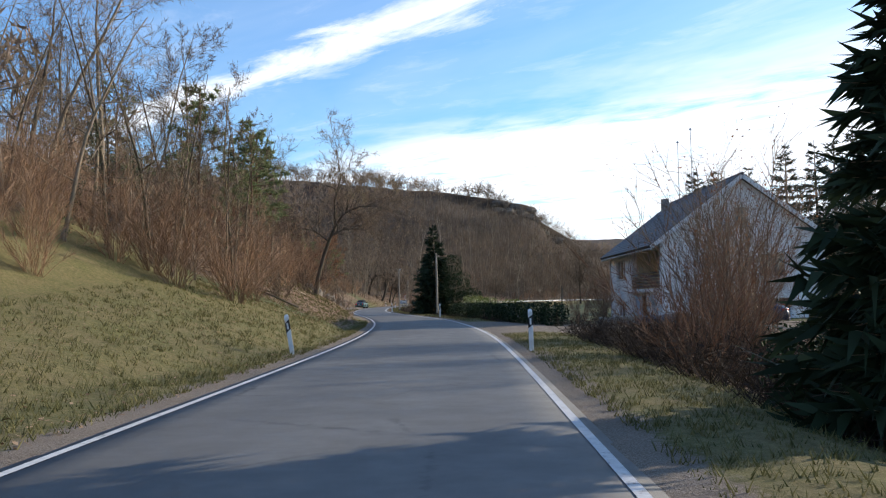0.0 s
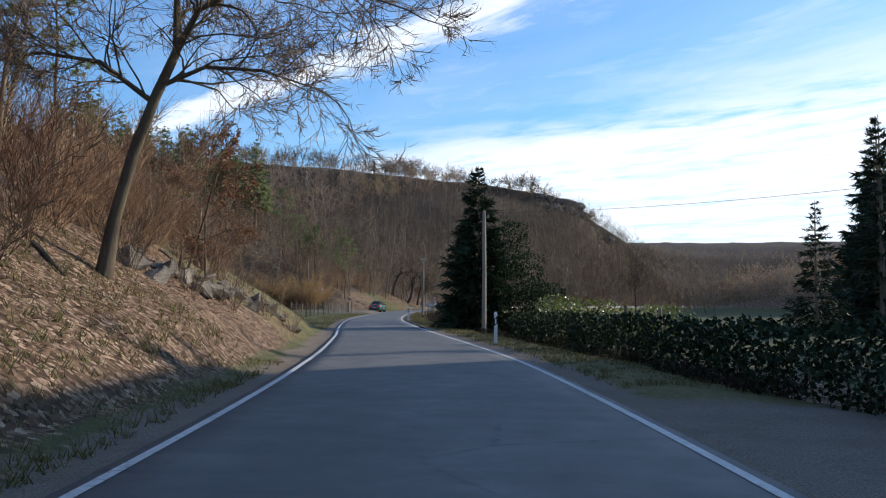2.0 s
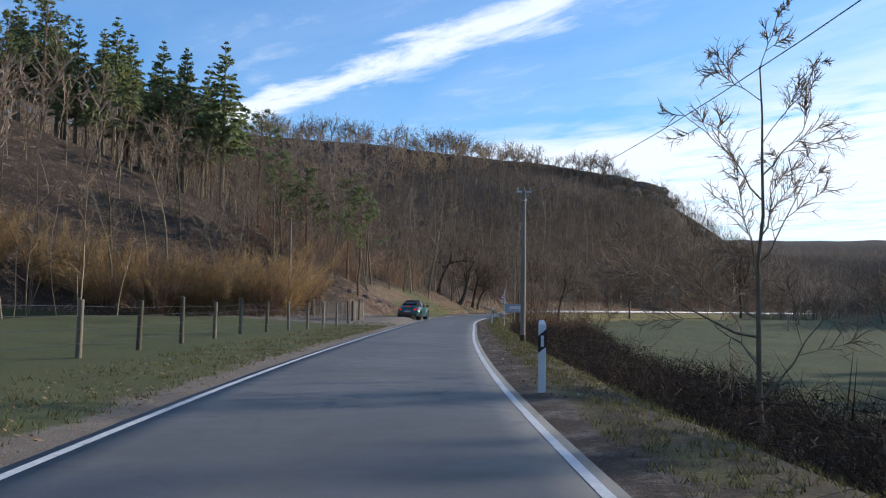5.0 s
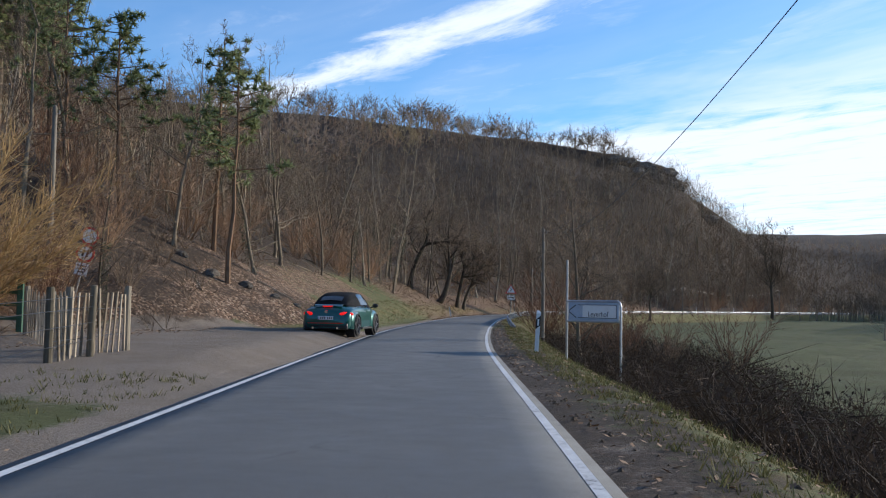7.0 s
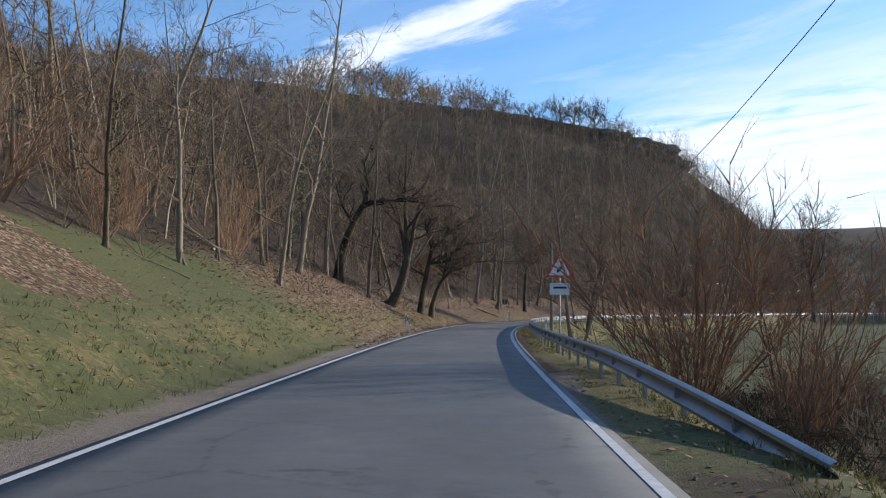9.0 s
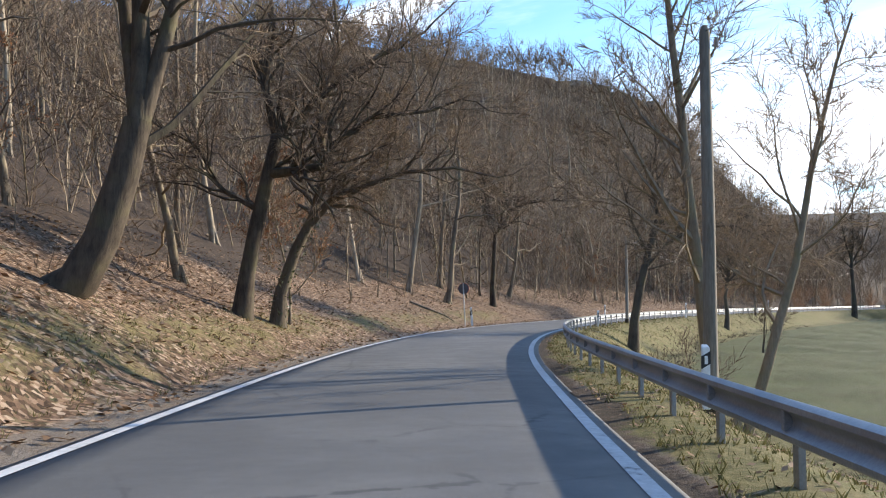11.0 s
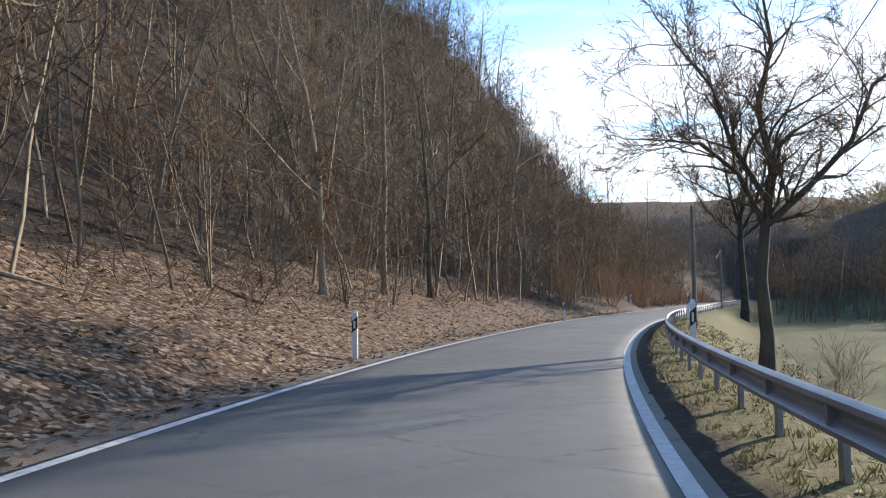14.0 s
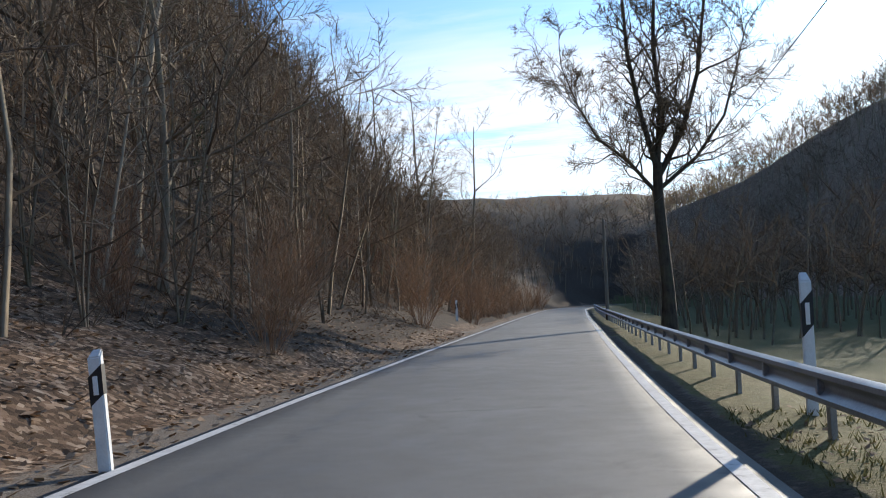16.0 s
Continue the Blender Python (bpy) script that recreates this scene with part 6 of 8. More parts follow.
def triangle_sign(x, y):
    ob = thing("road_sign", "red-edged triangular warning sign with a plate below", "road sign", at=pose(x, y, gz(x, y), 0, 0, 3))
    sign_pole(ob, 3.0)

    def tri(half, y0, y1, cz):
        bm = bmesh.new()
        r = half * 1.1547
        bmesh.ops.create_cone(bm, cap_ends=True, segments=3, radius1=r, radius2=r, depth=abs(y1 - y0), matrix=Matrix.Translation((0, (y0 + y1) / 2, cz)) @ pose(0, 0, 0, 90, 0, 0))
        return bm

    face = part("sign_face", tri(0.45, -0.05, -0.038, 2.52), M_SIGN_RED, ob, "red triangle")
    part("centre", tri(0.33, -0.054, -0.05, 2.52), M_SIGN_WHITE, face, "white centre")
    for k in range(3):
        part("symbol", boxed(-0.05 + 0.05 * k, -0.056, 2.46 + 0.05 * k, 0.07, 0.004, 0.09), M_SIGN_BLACK, face, "dark symbol")
    plate = part("plate", boxed(0, -0.044, 1.92, 0.6, 0.012, 0.34, 0.004), M_SIGN_WHITE, ob, "white plate with dark lines")
    part("printed_line", boxed(0, -0.0525, 1.96, 0.4, 0.004, 0.06), M_SIGN_BLACK, plate)
    return ob


triangle_sign(-8.75, 212.5)


def info_board():
    """A low board in a bent tube frame between a tall and a short leg."""
    a, b = Vector((-7.85, 167.35, 0)), Vector((-6.5, 166.0, 0))
    ob = thing("notice_board", "low blue grey notice board in a bent steel tube frame", "notice board", at=Matrix.Translation(a))
    v = b - a
    ga, gb = gz(a.x, a.y), gz(b.x, b.y)
    soften(part("leg", rod(bmesh.new(), (0, 0, ga - 0.3), (0, 0, 2.6), 0.035, None, 14), M_ZINC, ob, "tall steel leg"))
    V, F = [], []
    tube(V, F, [v + Vector((0, 0, gb - 0.3)), v + Vector((0, 0, 1.25)), v * 0.985 + Vector((0, 0, 1.37)), v * 0.95 + Vector((0, 0, 1.42)), v * 0.5 + Vector((0, 0, 1.42)), Vector((0, 0, 1.42))], [0.035] * 6, 12)
    soften(part("leg", (V, F), M_ZINC, ob, "bent steel leg and top rail"), 60)
    part("rail", rod(bmesh.new(), (0, 0, 0.86), tuple(v + Vector((0, 0, 0.86))), 0.03, None, 12), M_ZINC, ob)
    ang = math.degrees(math.atan2(v.y, v.x))
    mid = v * 0.5 + Vector((0, 0, 1.14))
    turn = pose(0, 0, 0, 0, 0, ang)
    panel = part("panel", boxed(mid.x, mid.y, mid.z, v.length - 0.12, 0.03, 0.5, 0.006, turn), M_BOARD_BLUE, ob, "pale blue grey panel")
    q = v * 0.62 + Vector((0, 0, 1.14))
    nrm = Vector((v.y, -v.x, 0)).normalized()
    nrm = nrm if nrm.y < 0 else -nrm
    pl = part("poster", boxed(q.x + nrm.x * 0.018, q.y + nrm.y * 0.018, q.z, v.length * 0.62, 0.01, 0.38, 0, turn), M_SIGN_WHITE, panel, "faded white sheet")
    words = bpy.data.curves.new("lettering", "FONT")
    words.body, words.size, words.extrude, words.align_x = "Leyerhof", 0.2, 0.002, "CENTER"
    words.materials.append(M_SIGN_BACK)
    text = new("lettering", words)
    text.parent = panel
    c = v * 0.6 + Vector((0, 0, 1.0)) + nrm * 0.03
    text.matrix_basis = pose(c.x, c.y, c.z, 90, 0, ang)
    text["label"] = "dark grey place name"
    for z in (0.96, 1.32):
        c = v * 0.58 + Vector((0, 0, z)) + nrm * 0.026
        part("border_line", boxed(c.x, c.y, c.z, v.length * 0.7, 0.005, 0.018, 0, turn), M_SIGN_BACK, panel)
    c = v * 0.93 + Vector((0, 0, 1.14)) + nrm * 0.026
    part("border_line", boxed(c.x, c.y, c.z, 0.018, 0.005, 0.37, 0, turn), M_SIGN_BACK, panel)
    for sgn in (-1, 1):
        c = v * 0.12 + Vector((0, 0, 1.14 + 0.1 * sgn)) + nrm * 0.022
        part("arrow_edge", boxed(c.x, c.y, c.z, 0.3, 0.006, 0.03, 0, turn @ pose(0, 0, 0, 0, -sgn * 32, 0)), M_SIGN_BACK, panel)
    return ob


info_board()


# ---- meadow fence and pickets ----
def meadow_fence():
    ob = thing("meadow_fence", "wire fence on rough round wooden posts", "fence")
    ys = np.arange(110.2, 158.0, 3.6)
    rng = random.Random(3)
    tops_ = []
    for i, y in enumerate(ys):
        x = float(np.interp(y, [107, 132, 157], [-15.1, -17.0, -17.1]))
        g = gz(x, y)
        h = rng.uniform(1.22, 1.38)
        V, F = [], []
        l = Vector((rng.uniform(-0.05, 0.05), rng.uniform(-0.05, 0.05), 0))
        p = Vector((x, y, g))
        tube(V, F, [p + Vector((0, 0, -0.3)), p + l * 0.5 + Vector((0, 0, h * 0.5)), p + l + Vector((0, 0, h)), p + l + Vector((0, 0, h + 0.01))], [0.07, 0.066, 0.062, 0.012], 9)
        soften(part("post", (V, F), M_FENCE, ob), 50)
        tops_.append(p)
    for z in (0.3, 0.6, 0.88, 1.08):
        V, F = [], []
        tube(V, F, [p + Vector((0.05, 0, z)) for p in tops_], [0.006] * len(tops_), 4)
        part("wire", (V, F), M_WIRE, ob)
    return ob


meadow_fence()


def picket_fence(a, b, label, count, h=1.15):
    a, b = Vector(a), Vector(b)
    ob = thing("picket_fence", label, "fence", "split picket fences")
    rng = random.Random(int(a.y * 10))
    v = b - a
    for k in range(count):
        f = (k + 0.5) / count
        p = a + v * f
        g = gz(p.x, p.y)
        tilt = pose(0, 0, 0, rng.uniform(-3, 3), rng.uniform(-4, 6), math.degrees(math.atan2(v.y, v.x)) + rng.uniform(-8, 8))
        hh = h * rng.uniform(0.93, 1.05)
        part("picket", boxed(p.x, p.y, g + hh / 2, 0.055, 0.025, hh, 0.006, tilt), M_PICKET, ob)
    for z in (0.35, 0.85):
        part("wire", rod(bmesh.new(), (a.x, a.y, gz(a.x, a.y) + z), (b.x, b.y, gz(b.x, b.y) + z), 0.008, None, 5), M_WIRE, ob)
    for p in (a, b):
        g = gz(p.x, p.y)
        part("post", rod(bmesh.new(), (p.x, p.y, g - 0.3), (p.x, p.y, g + h + 0.12), 0.075, 0.065, 10), M_FENCE, ob, "thick round end post")
    return ob


picket_fence((-17.3, 155.9, 0), (-17.15, 158.7, 0), "short run of split pickets beside the gravel", 14)
picket_fence((-17.5, 157.0, 0), (-21.5, 163.0, 0), "split picket fence behind the meadow fence", 34, 1.1)


def field_gate():
    ob = thing("field_gate", "green painted wooden gate post and bars", "gate", at=pose(-22.0, 163.6, gz(-22.0, 163.6), 0, 0, 15))
    part("post", boxed(0, 0, 0.6, 0.14, 0.14, 1.5, 0.015), M_GREEN_PAINT, ob)
    for z in (0.35, 0.7, 1.0):
        part("bar", boxed(-0.75, 0, z, 1.4, 0.04, 0.09, 0.008), M_GREEN_PAINT, ob)
    return ob


field_gate()


# ---- rock face in the bank ----
def boulder(name, label, x, y, z, sx, sy, sz, seed, turn=0):
    bm = bmesh.new()
    bmesh.ops.create_icosphere(bm, subdivisions=4, radius=1)
    off = Vector((seed * 3.1, seed * 1.7, 0))
    for v in bm.verts:
        n = noise.noise(v.co * 1.3 + off) * 0.5 + noise.noise(v.co * 3.5 + off) * 0.22 + noise.noise(v.co * 9 + off) * 0.08
        layer = math.floor((v.co.z + n * 0.4) * 4.5) / 4.5
        v.co = v.co * (1 + n * 0.6)
        v.co.z = v.co.z * 0.55 + layer * 0.45
    me = bpy.data.meshes.new(name)
    bm.to_mesh(me)
    bm.free()
    me.materials.append(M_ROCK)
    ob = new(name, me)
    ob.matrix_basis = pose(x, y, z, 6, -12, turn) @ Matrix.Diagonal((sx, sy, sz, 1))
    return tagged(ob, label, "rock", "rock outcrop in the bank")


def slab(x, y, z, sx, sy, sz, seed, turn, dip):
    """An angular block of slate, split along its bedding."""
    rng = random.Random(seed)
    bm = bmesh.new()
    for i in range(22):
        u = Vector((rng.uniform(-1, 1), rng.uniform(-1, 1), rng.choice((-1, -0.4, 0.3, 1)) * rng.uniform(0.8, 1)))
        bm.verts.new((u.x * sx, u.y * sy, u.z * sz))
    hull = bmesh.ops.convex_hull(bm, input=bm.verts)
    bmesh.ops.delete(bm, geom=[g for g in hull["geom_interior"] if isinstance(g, bmesh.types.BMVert)], context="VERTS")
    bmesh.ops.subdivide_edges(bm, edges=bm.edges[:], cuts=2, use_grid_fill=True)
    for v in bm.verts:
        v.co += Vector((noise.noise(v.co * 3 + Vector((seed, 0, 0))), noise.noise(v.co * 3 + Vector((0, seed, 0))), 0.5 * noise.noise(v.co * 6))) * 0.13 * min(sx, sy)
    me = bpy.data.meshes.new("rock")
    bm.to_mesh(me)
    bm.free()
    me.materials.append(M_ROCK)
    ob = new("rock", me)
    ob.matrix_basis = pose(x, y, z, dip, -24, turn)
    return tagged(ob, "angular slate block breaking out of the mossy bank", "rock", "rock outcrop in the bank")


rock_pick = random.Random(29)
for i in range(34):
    f = i / 33
    # a broken ledge that sinks towards the meadow
    x = -9.0 + 1.1 * f + rock_pick.uniform(-0.55, 0.4)
    y = 60.8 + 11.6 * f + rock_pick.uniform(-0.5, 0.5)
    k = rock_pick.uniform(0.35, 0.75) * (1.1 - 0.35 * f)
    slab(x, y, gz(x, y) + rock_pick.uniform(-0.2, 0.08), k * 0.75, k * 1.15, k * 0.36, 100 + i, rock_pick.uniform(-35, 35), rock_pick.uniform(-14, 14))
for i, (x, y, k) in enumerate(((-20.5, 178.6, 0.5), (-19.3, 178.9, 0.4), (-21.8, 178.2, 0.6), (-18.4, 179.3, 0.35), (-23.2, 178.3, 0.5))):
    boulder("rock", "pale rock lying at the foot of the bank", x, y, gz(x, y) - 0.1, k * 0.8, k * 0.6, k * 0.45, i + 21, 40 * i)
# the crag on the ridge
for i in range(16):
    f = i / 15
    x, y = 41.5 + 1.5 * math.sin(i * 2.1) - 16 * f + 12 * (i % 2) * (1 - f), 416.5 - 3.5 * f - (i % 3) * 2.2
    boulder("rock", "grey rock ledge of the crag above the woods", x, y, gz(x, y) - 0.2, 3.4, 2.6, 1.8, i + 41, 25 * i)


# ---- the house ----
def wall_panel(name, parent, material, base, along, width, height, thick, holes, label=""):
    """A wall slab of that thickness (to the left of its direction) with openings (u0, v0, u1, v1) right through it."""
    bm = bmesh.new()
    us = sorted({0, width, *[h[0] for h in holes], *[h[2] for h in holes]})
    vs = sorted({0, height, *[h[1] for h in holes], *[h[3] for h in holes]})
    base, along = Vector(base), Vector(along).normalized()
    inward = Vector((-along.y, along.x, 0))
    ang = math.degrees(math.atan2(along.y, along.x))
    for u0, u1 in zip(us[:-1], us[1:]):
        for v0, v1 in zip(vs[:-1], vs[1:]):
            cu, cv = (u0 + u1) / 2, (v0 + v1) / 2
            if any(h[0] < cu < h[2] and h[1] < cv < h[3] for h in holes):
                continue
            c = base + along * cu + inward * thick / 2 + Vector((0, 0, cv))
            box(bm, c.x, c.y, c.z, u1 - u0, thick, v1 - v0, 0, pose(0, 0, 0, 0, 0, ang))
    bmesh.ops.remove_doubles(bm, verts=bm.verts, dist=0.0005)
    return part(name, bm, material, parent, label)


def window(parent, base, along, u, v, w, h, name="window", shutter=0.0, bars=1):
    """A framed pane set back in its opening, with a sill."""
    base, along = Vector(base), Vector(along).normalized()
    inward = Vector((-along.y, along.x, 0))
    ang = math.degrees(math.atan2(along.y, along.x))
    turn = pose(0, 0, 0, 0, 0, ang)

    def at(du, dv, depth):
        return base + along * (u + du) + inward * depth + Vector((0, 0, v + dv))

    bm = bmesh.new()
    for du, dv, sx, sz in ((0.035, h / 2, 0.07, h), (w - 0.035, h / 2, 0.07, h), (w / 2, 0.035, w - 0.142, 0.07), (w / 2, h - 0.035, w - 0.142, 0.07)):
        c = at(du, dv, 0.12)
        box(bm, c.x, c.y, c.z, sx, 0.06, sz, 0.006, turn)
    for k in range(bars):
        c = at(w * (k + 1) / (bars + 1), h / 2, 0.12)
        box(bm, c.x, c.y, c.z, 0.06, 0.058, h - 0.142, 0.004, turn)
    fr = part(name, bm, M_FRAME, parent, "white framed window")
    c = at(w / 2, h / 2, 0.135)
    part("pane", boxed(c.x, c.y, c.z, w - 0.1, 0.012, h - 0.1, 0, turn), M_GLASS, fr, "dark reflecting pane")
    c = at(w / 2, -0.03, 0.06)
    part("sill", boxed(c.x, c.y, c.z, w + 0.16, 0.26, 0.05, 0.008, turn), M_CONCRETE, fr, "grey stone sill")
    if shutter:
        c = at(w / 2, h - h * shutter / 2, 0.075)
        part("shutter", boxed(c.x, c.y, c.z, w - 0.02, 0.02, h * shutter, 0.002, turn), M_SHUTTER, fr, "half lowered grey roller shutter")
    return fr


def house():
    x0, x1, y0, y1 = 12.5, 21.9, 51.5, 66.6
    zb, ze, zr, xr = -1.1, 4.45, 7.95, 17.2
    ob = thing("house", "two-storey white rendered house with dark tiled gable roof and balcony", "house", at=Matrix.Translation((0, 0, 0)))
    H = ze - zb
    # gable wall towards the bend, openings for three windows
    south = [(2.6, 3.95, 3.7, 4.75), (5.6, 3.35, 7.2, 4.75), (2.4, 1.1, 3.8, 2.2), (6.0, 1.0, 7.4, 2.2)]
    wall_panel("wall", ob, M_PLASTER, (x0, y0, zb), (1, 0, 0), x1 - x0, H, 0.32, south, "white rendered gable wall")
    for u0, v0, u1, v1 in south:
        window(ob, (x0, y0, zb), (1, 0, 0), u0, v0, u1 - u0, v1 - v0, shutter=0.45 if v0 > 3.9 else 0.0)
    # attic gables with a small window
    for y, hole in ((y0, True), (y1 - 0.32, False)):
        bm = bmesh.new()
        slope = (zr - ze) / (xr - x0)
        cuts = [x0, xr - 0.4, xr + 0.4, x1] if hole else [x0, xr, x1]

        def top_at(x):
            return ze + (zr - ze) * (x - x0) / (xr - x0) if x <= xr else ze + (zr - ze) * (x1 - x) / (x1 - xr)

        def prism(bm, pts):
            lo = [bm.verts.new((px, y, pz)) for px, pz in pts]
            hi = [bm.verts.new((px, y + 0.32, pz)) for px, pz in pts]
            n = len(pts)
            bm.faces.new(lo)
            bm.faces.new(hi[::-1])
            for i in range(n):
                bm.faces.new((lo[i], hi[i], hi[(i + 1) % n], lo[(i + 1) % n]))

        if hole:
            prism(bm, [(x0, ze), (xr - 0.4, ze), (xr - 0.4, top_at(xr - 0.4))])
            prism(bm, [(xr + 0.4, ze), (x1, ze), (xr + 0.4, top_at(xr + 0.4))])
            prism(bm, [(xr - 0.4, ze), (xr + 0.4, ze), (xr + 0.4, 5.2), (xr - 0.4, 5.2)])
            prism(bm, [(xr - 0.4, 6.35), (xr + 0.4, 6.35), (xr + 0.4, top_at(xr + 0.4)), (xr, zr), (xr - 0.4, top_at(xr - 0.4))])
        else:
            prism(bm, [(x0, ze), (x1, ze), (xr, zr)])
        bmesh.ops.recalc_face_normals(bm, faces=bm.faces)
        part("gable", bm, M_PLASTER, ob, "white rendered gable end")
    window(ob, (xr - 0.4, y0, 5.2), (1, 0, 0), 0, 0, 0.8, 1.15, bars=0)
    # road side: balcony recess, windows, garage mouth (u runs from far end to near end)
    L = y1 - y0
    road_holes = [(2.0, 3.55, 5.0, 4.95), (7.3, 2.85, L - 0.35, 5.3), (7.4, 0.15, 11.2, 2.5), (2.2, 1.0, 5.0, 2.0), (12.2, 0.9, 12.8, 2.2)]
    inset = [(a - 0.32, b, min(c - 0.32, L - 0.72), e) for a, b, c, e in road_holes]
    wall_panel("wall", ob, M_PLASTER, (x0, y1 - 0.32, zb), (0, -1, 0), L - 0.64, H, 0.32, inset, "white rendered wall with balcony recess")
    window(ob, (x0, y1, zb), (0, -1, 0), 2.0, 3.55, 3.0, 1.4, bars=2)
    window(ob, (x0, y1, zb), (0, -1, 0), 2.2, 1.0, 2.8, 1.0, bars=2)
    window(ob, (x0, y1, zb), (0, -1, 0), 12.2, 0.9, 0.6, 1.3, bars=0)
    # balcony: back wall, door, floor, railing
    ya, yb = y1 - (L - 0.42), y1 - 7.3
    part("balcony_wall", boxed(x0 + 1.75, (ya + yb) / 2, zb + 4.1, 0.12, yb - ya, 2.5), M_CREAM, ob, "cream rendered wall")
    part("balcony_wall", boxed(x0 + 1.02, yb + 0.06, zb + 4.1, 1.4, 0.12, 2.5), M_CREAM, ob, "cream rendered side wall")
    part("balcony_wall", boxed(x0 + 1.02, ya - 0.06, zb + 4.1, 1.4, 0.12, 2.5), M_CREAM, ob, "cream rendered side wall")
    part("balcony_floor", boxed(x0 + 0.75, (ya + yb) / 2 - 0.05, zb + 2.74, 2.0, yb - ya + 0.5, 0.18, 0.01), M_PLASTER, ob, "white balcony slab")
    part("ceiling_board", boxed(x0 + 1.0, (ya + yb) / 2, zb + 5.36, 1.6, yb - ya, 0.06), M_CREAM, ob)
    door = part("balcony_door", boxed(x0 + 1.67, yb - 3.1, zb + 3.85, 0.05, 1.5, 2.05, 0.01), M_WOOD_DARK, ob, "dark wooden balcony door")
    part("pane", boxed(x0 + 1.64, yb - 3.1, zb + 4.05, 0.02, 1.1, 1.4), M_GLASS, door)
    rail = part("balcony_railing", boxed(x0 + 0.02, (ya + yb) / 2, zb + 3.78, 0.07, yb - ya, 0.07, 0.008), M_WOOD_DARK, ob, "dark wooden handrail")
    for k in range(4):
        part("board", boxed(x0 + 0.03, (ya + yb) / 2, zb + 2.98 + 0.2 * k, 0.03, yb - ya, 0.14, 0.004), M_WOOD_DARK, rail)
    # garage mouth
    part("garage_wall", boxed(x0 + 2.2, y1 - 9.3, zb + 1.3, 0.12, 3.8, 2.4), M_PLASTER, ob)
    part("garage_door", boxed(x0 + 0.22, y1 - 8.3, zb + 1.3, 0.06, 1.7, 2.3, 0.01), M_BOARD_BLUE, ob, "blue grey garage door leaf")
    part("step", boxed(x0 - 0.3, y1 - 12.5, zb + 0.45, 0.9, 1.4, 0.9, 0.02), M_CONCRETE, ob, "concrete step")
    part("meter_box", boxed(x0 - 0.06, y1 - 13.2, zb + 2.0, 0.12, 0.45, 0.3, 0.02), M_SHUTTER, ob, "small grey box on the wall")
    part("mailbox", boxed(x0 - 0.12, y1 - 14.2, zb + 0.95, 0.22, 0.7, 0.32, 0.03), M_WOOD_DARK, ob, "dark mail box")
    # other two walls
    wall_panel("wall", ob, M_PLASTER, (x1, y0 + 0.32, zb), (0, 1, 0), L - 0.64, H, 0.32, [])
    wall_panel("wall", ob, M_PLASTER, (x1, y1, zb), (-1, 0, 0), x1 - x0, H, 0.32, [])
    # roof slabs with tile courses, bargeboards, gutter, chimney
    for sgn, xe in ((-1, x0 - 0.65), (1, x1 + 0.65)):
        zz = zr - (zr - ze) * abs(xe - xr) / abs((x0 if sgn < 0 else x1) - xr)
        ln = math.hypot(xe - xr, zr - zz)
        ang = math.degrees(math.atan2(zr - zz, abs(xe - xr))) * (1 if sgn > 0 else -1)
        mid = Vector(((xe + xr) / 2, (y0 + y1) / 2, (zr + zz) / 2 + 0.14))
        slab = part("roof", boxed(mid.x, mid.y, mid.z, ln, L + 0.9, 0.14, 0.01, pose(0, 0, 0, 0, ang, 0)), M_SLATE, ob, "dark tiled roof slope")
        way = Vector((xe - xr, 0, zz - zr)).normalized()
        nrm = Vector((-way.z * sgn, 0, abs(way.x)))
        courses = 22
        for k in range(courses):
            c = Vector((xr, mid.y, zr + 0.14)) + way * ln * (k + 0.55) / courses + nrm * 0.085
            part("tile_course", boxed(c.x, c.y, c.z, ln / courses * 1.12, L + 0.94, 0.028, 0, pose(0, 0, 0, 0, ang - 3.2 * (-sgn) * -1, 0)), M_SLATE, slab)
        for yy in (y0 - 0.46, y1 + 0.46):
            part("bargeboard", boxed(mid.x, yy, mid.z - 0.05, ln, 0.03, 0.24, 0.004, pose(0, 0, 0, 0, ang, 0)), M_FRAME if yy < y1 else M_WOOD_DARK, ob, "pale verge board")
        part("gutter", rod(bmesh.new(), (xe - 0.06 * -sgn * -1, y0 - 0.4, zz + 0.02), (xe - 0.06 * -sgn * -1, y1 + 0.4, zz + 0.02), 0.07, None, 10), M_ZINC, ob, "zinc gutter")
    part("ridge_cap", rod(bmesh.new(), (xr, y0 - 0.46, zr + 0.2), (xr, y1 + 0.46, zr + 0.2), 0.12, None, 10), M_SLATE, ob)
    part("downpipe", rod(bmesh.new(), (x0 - 0.1, y1 - 0.2, zb), (x0 - 0.1, y1 - 0.2, ze), 0.05, None, 10), M_ZINC, ob, "zinc downpipe")
    part("chimney", boxed(16.3, 65.2, 7.75, 0.5, 0.5, 1.1, 0.02), M_CONCRETE, ob, "small square chimney")
    for yy, hh in ((61.2, 12.6), (64.6, 12.3)):
        mast = part("antenna", rod(bmesh.new(), (xr, yy, zr), (xr, yy, hh), 0.03, 0.02, 8), M_ZINC, ob, "thin antenna mast")
        part("boom", rod(bmesh.new(), (xr - 0.9, yy, hh - 2.0), (xr + 0.9, yy, hh - 2.3), 0.014, None, 6), M_ZINC, mast)
        for k in range(5):
            part("aerial_rod", rod(bmesh.new(), (xr - 0.8 + 0.4 * k, yy - 0.35, hh - 2.02 - 0.06 * k), (xr - 0.8 + 0.4 * k, yy + 0.35, hh - 2.02 - 0.06 * k), 0.008, None, 5), M_ZINC, mast)
        part("cap", rod(bmesh.new(), (xr, yy, hh), (xr, yy, hh + 0.12), 0.1, 0.05, 8), M_ZINC, mast)
    return ob


house()


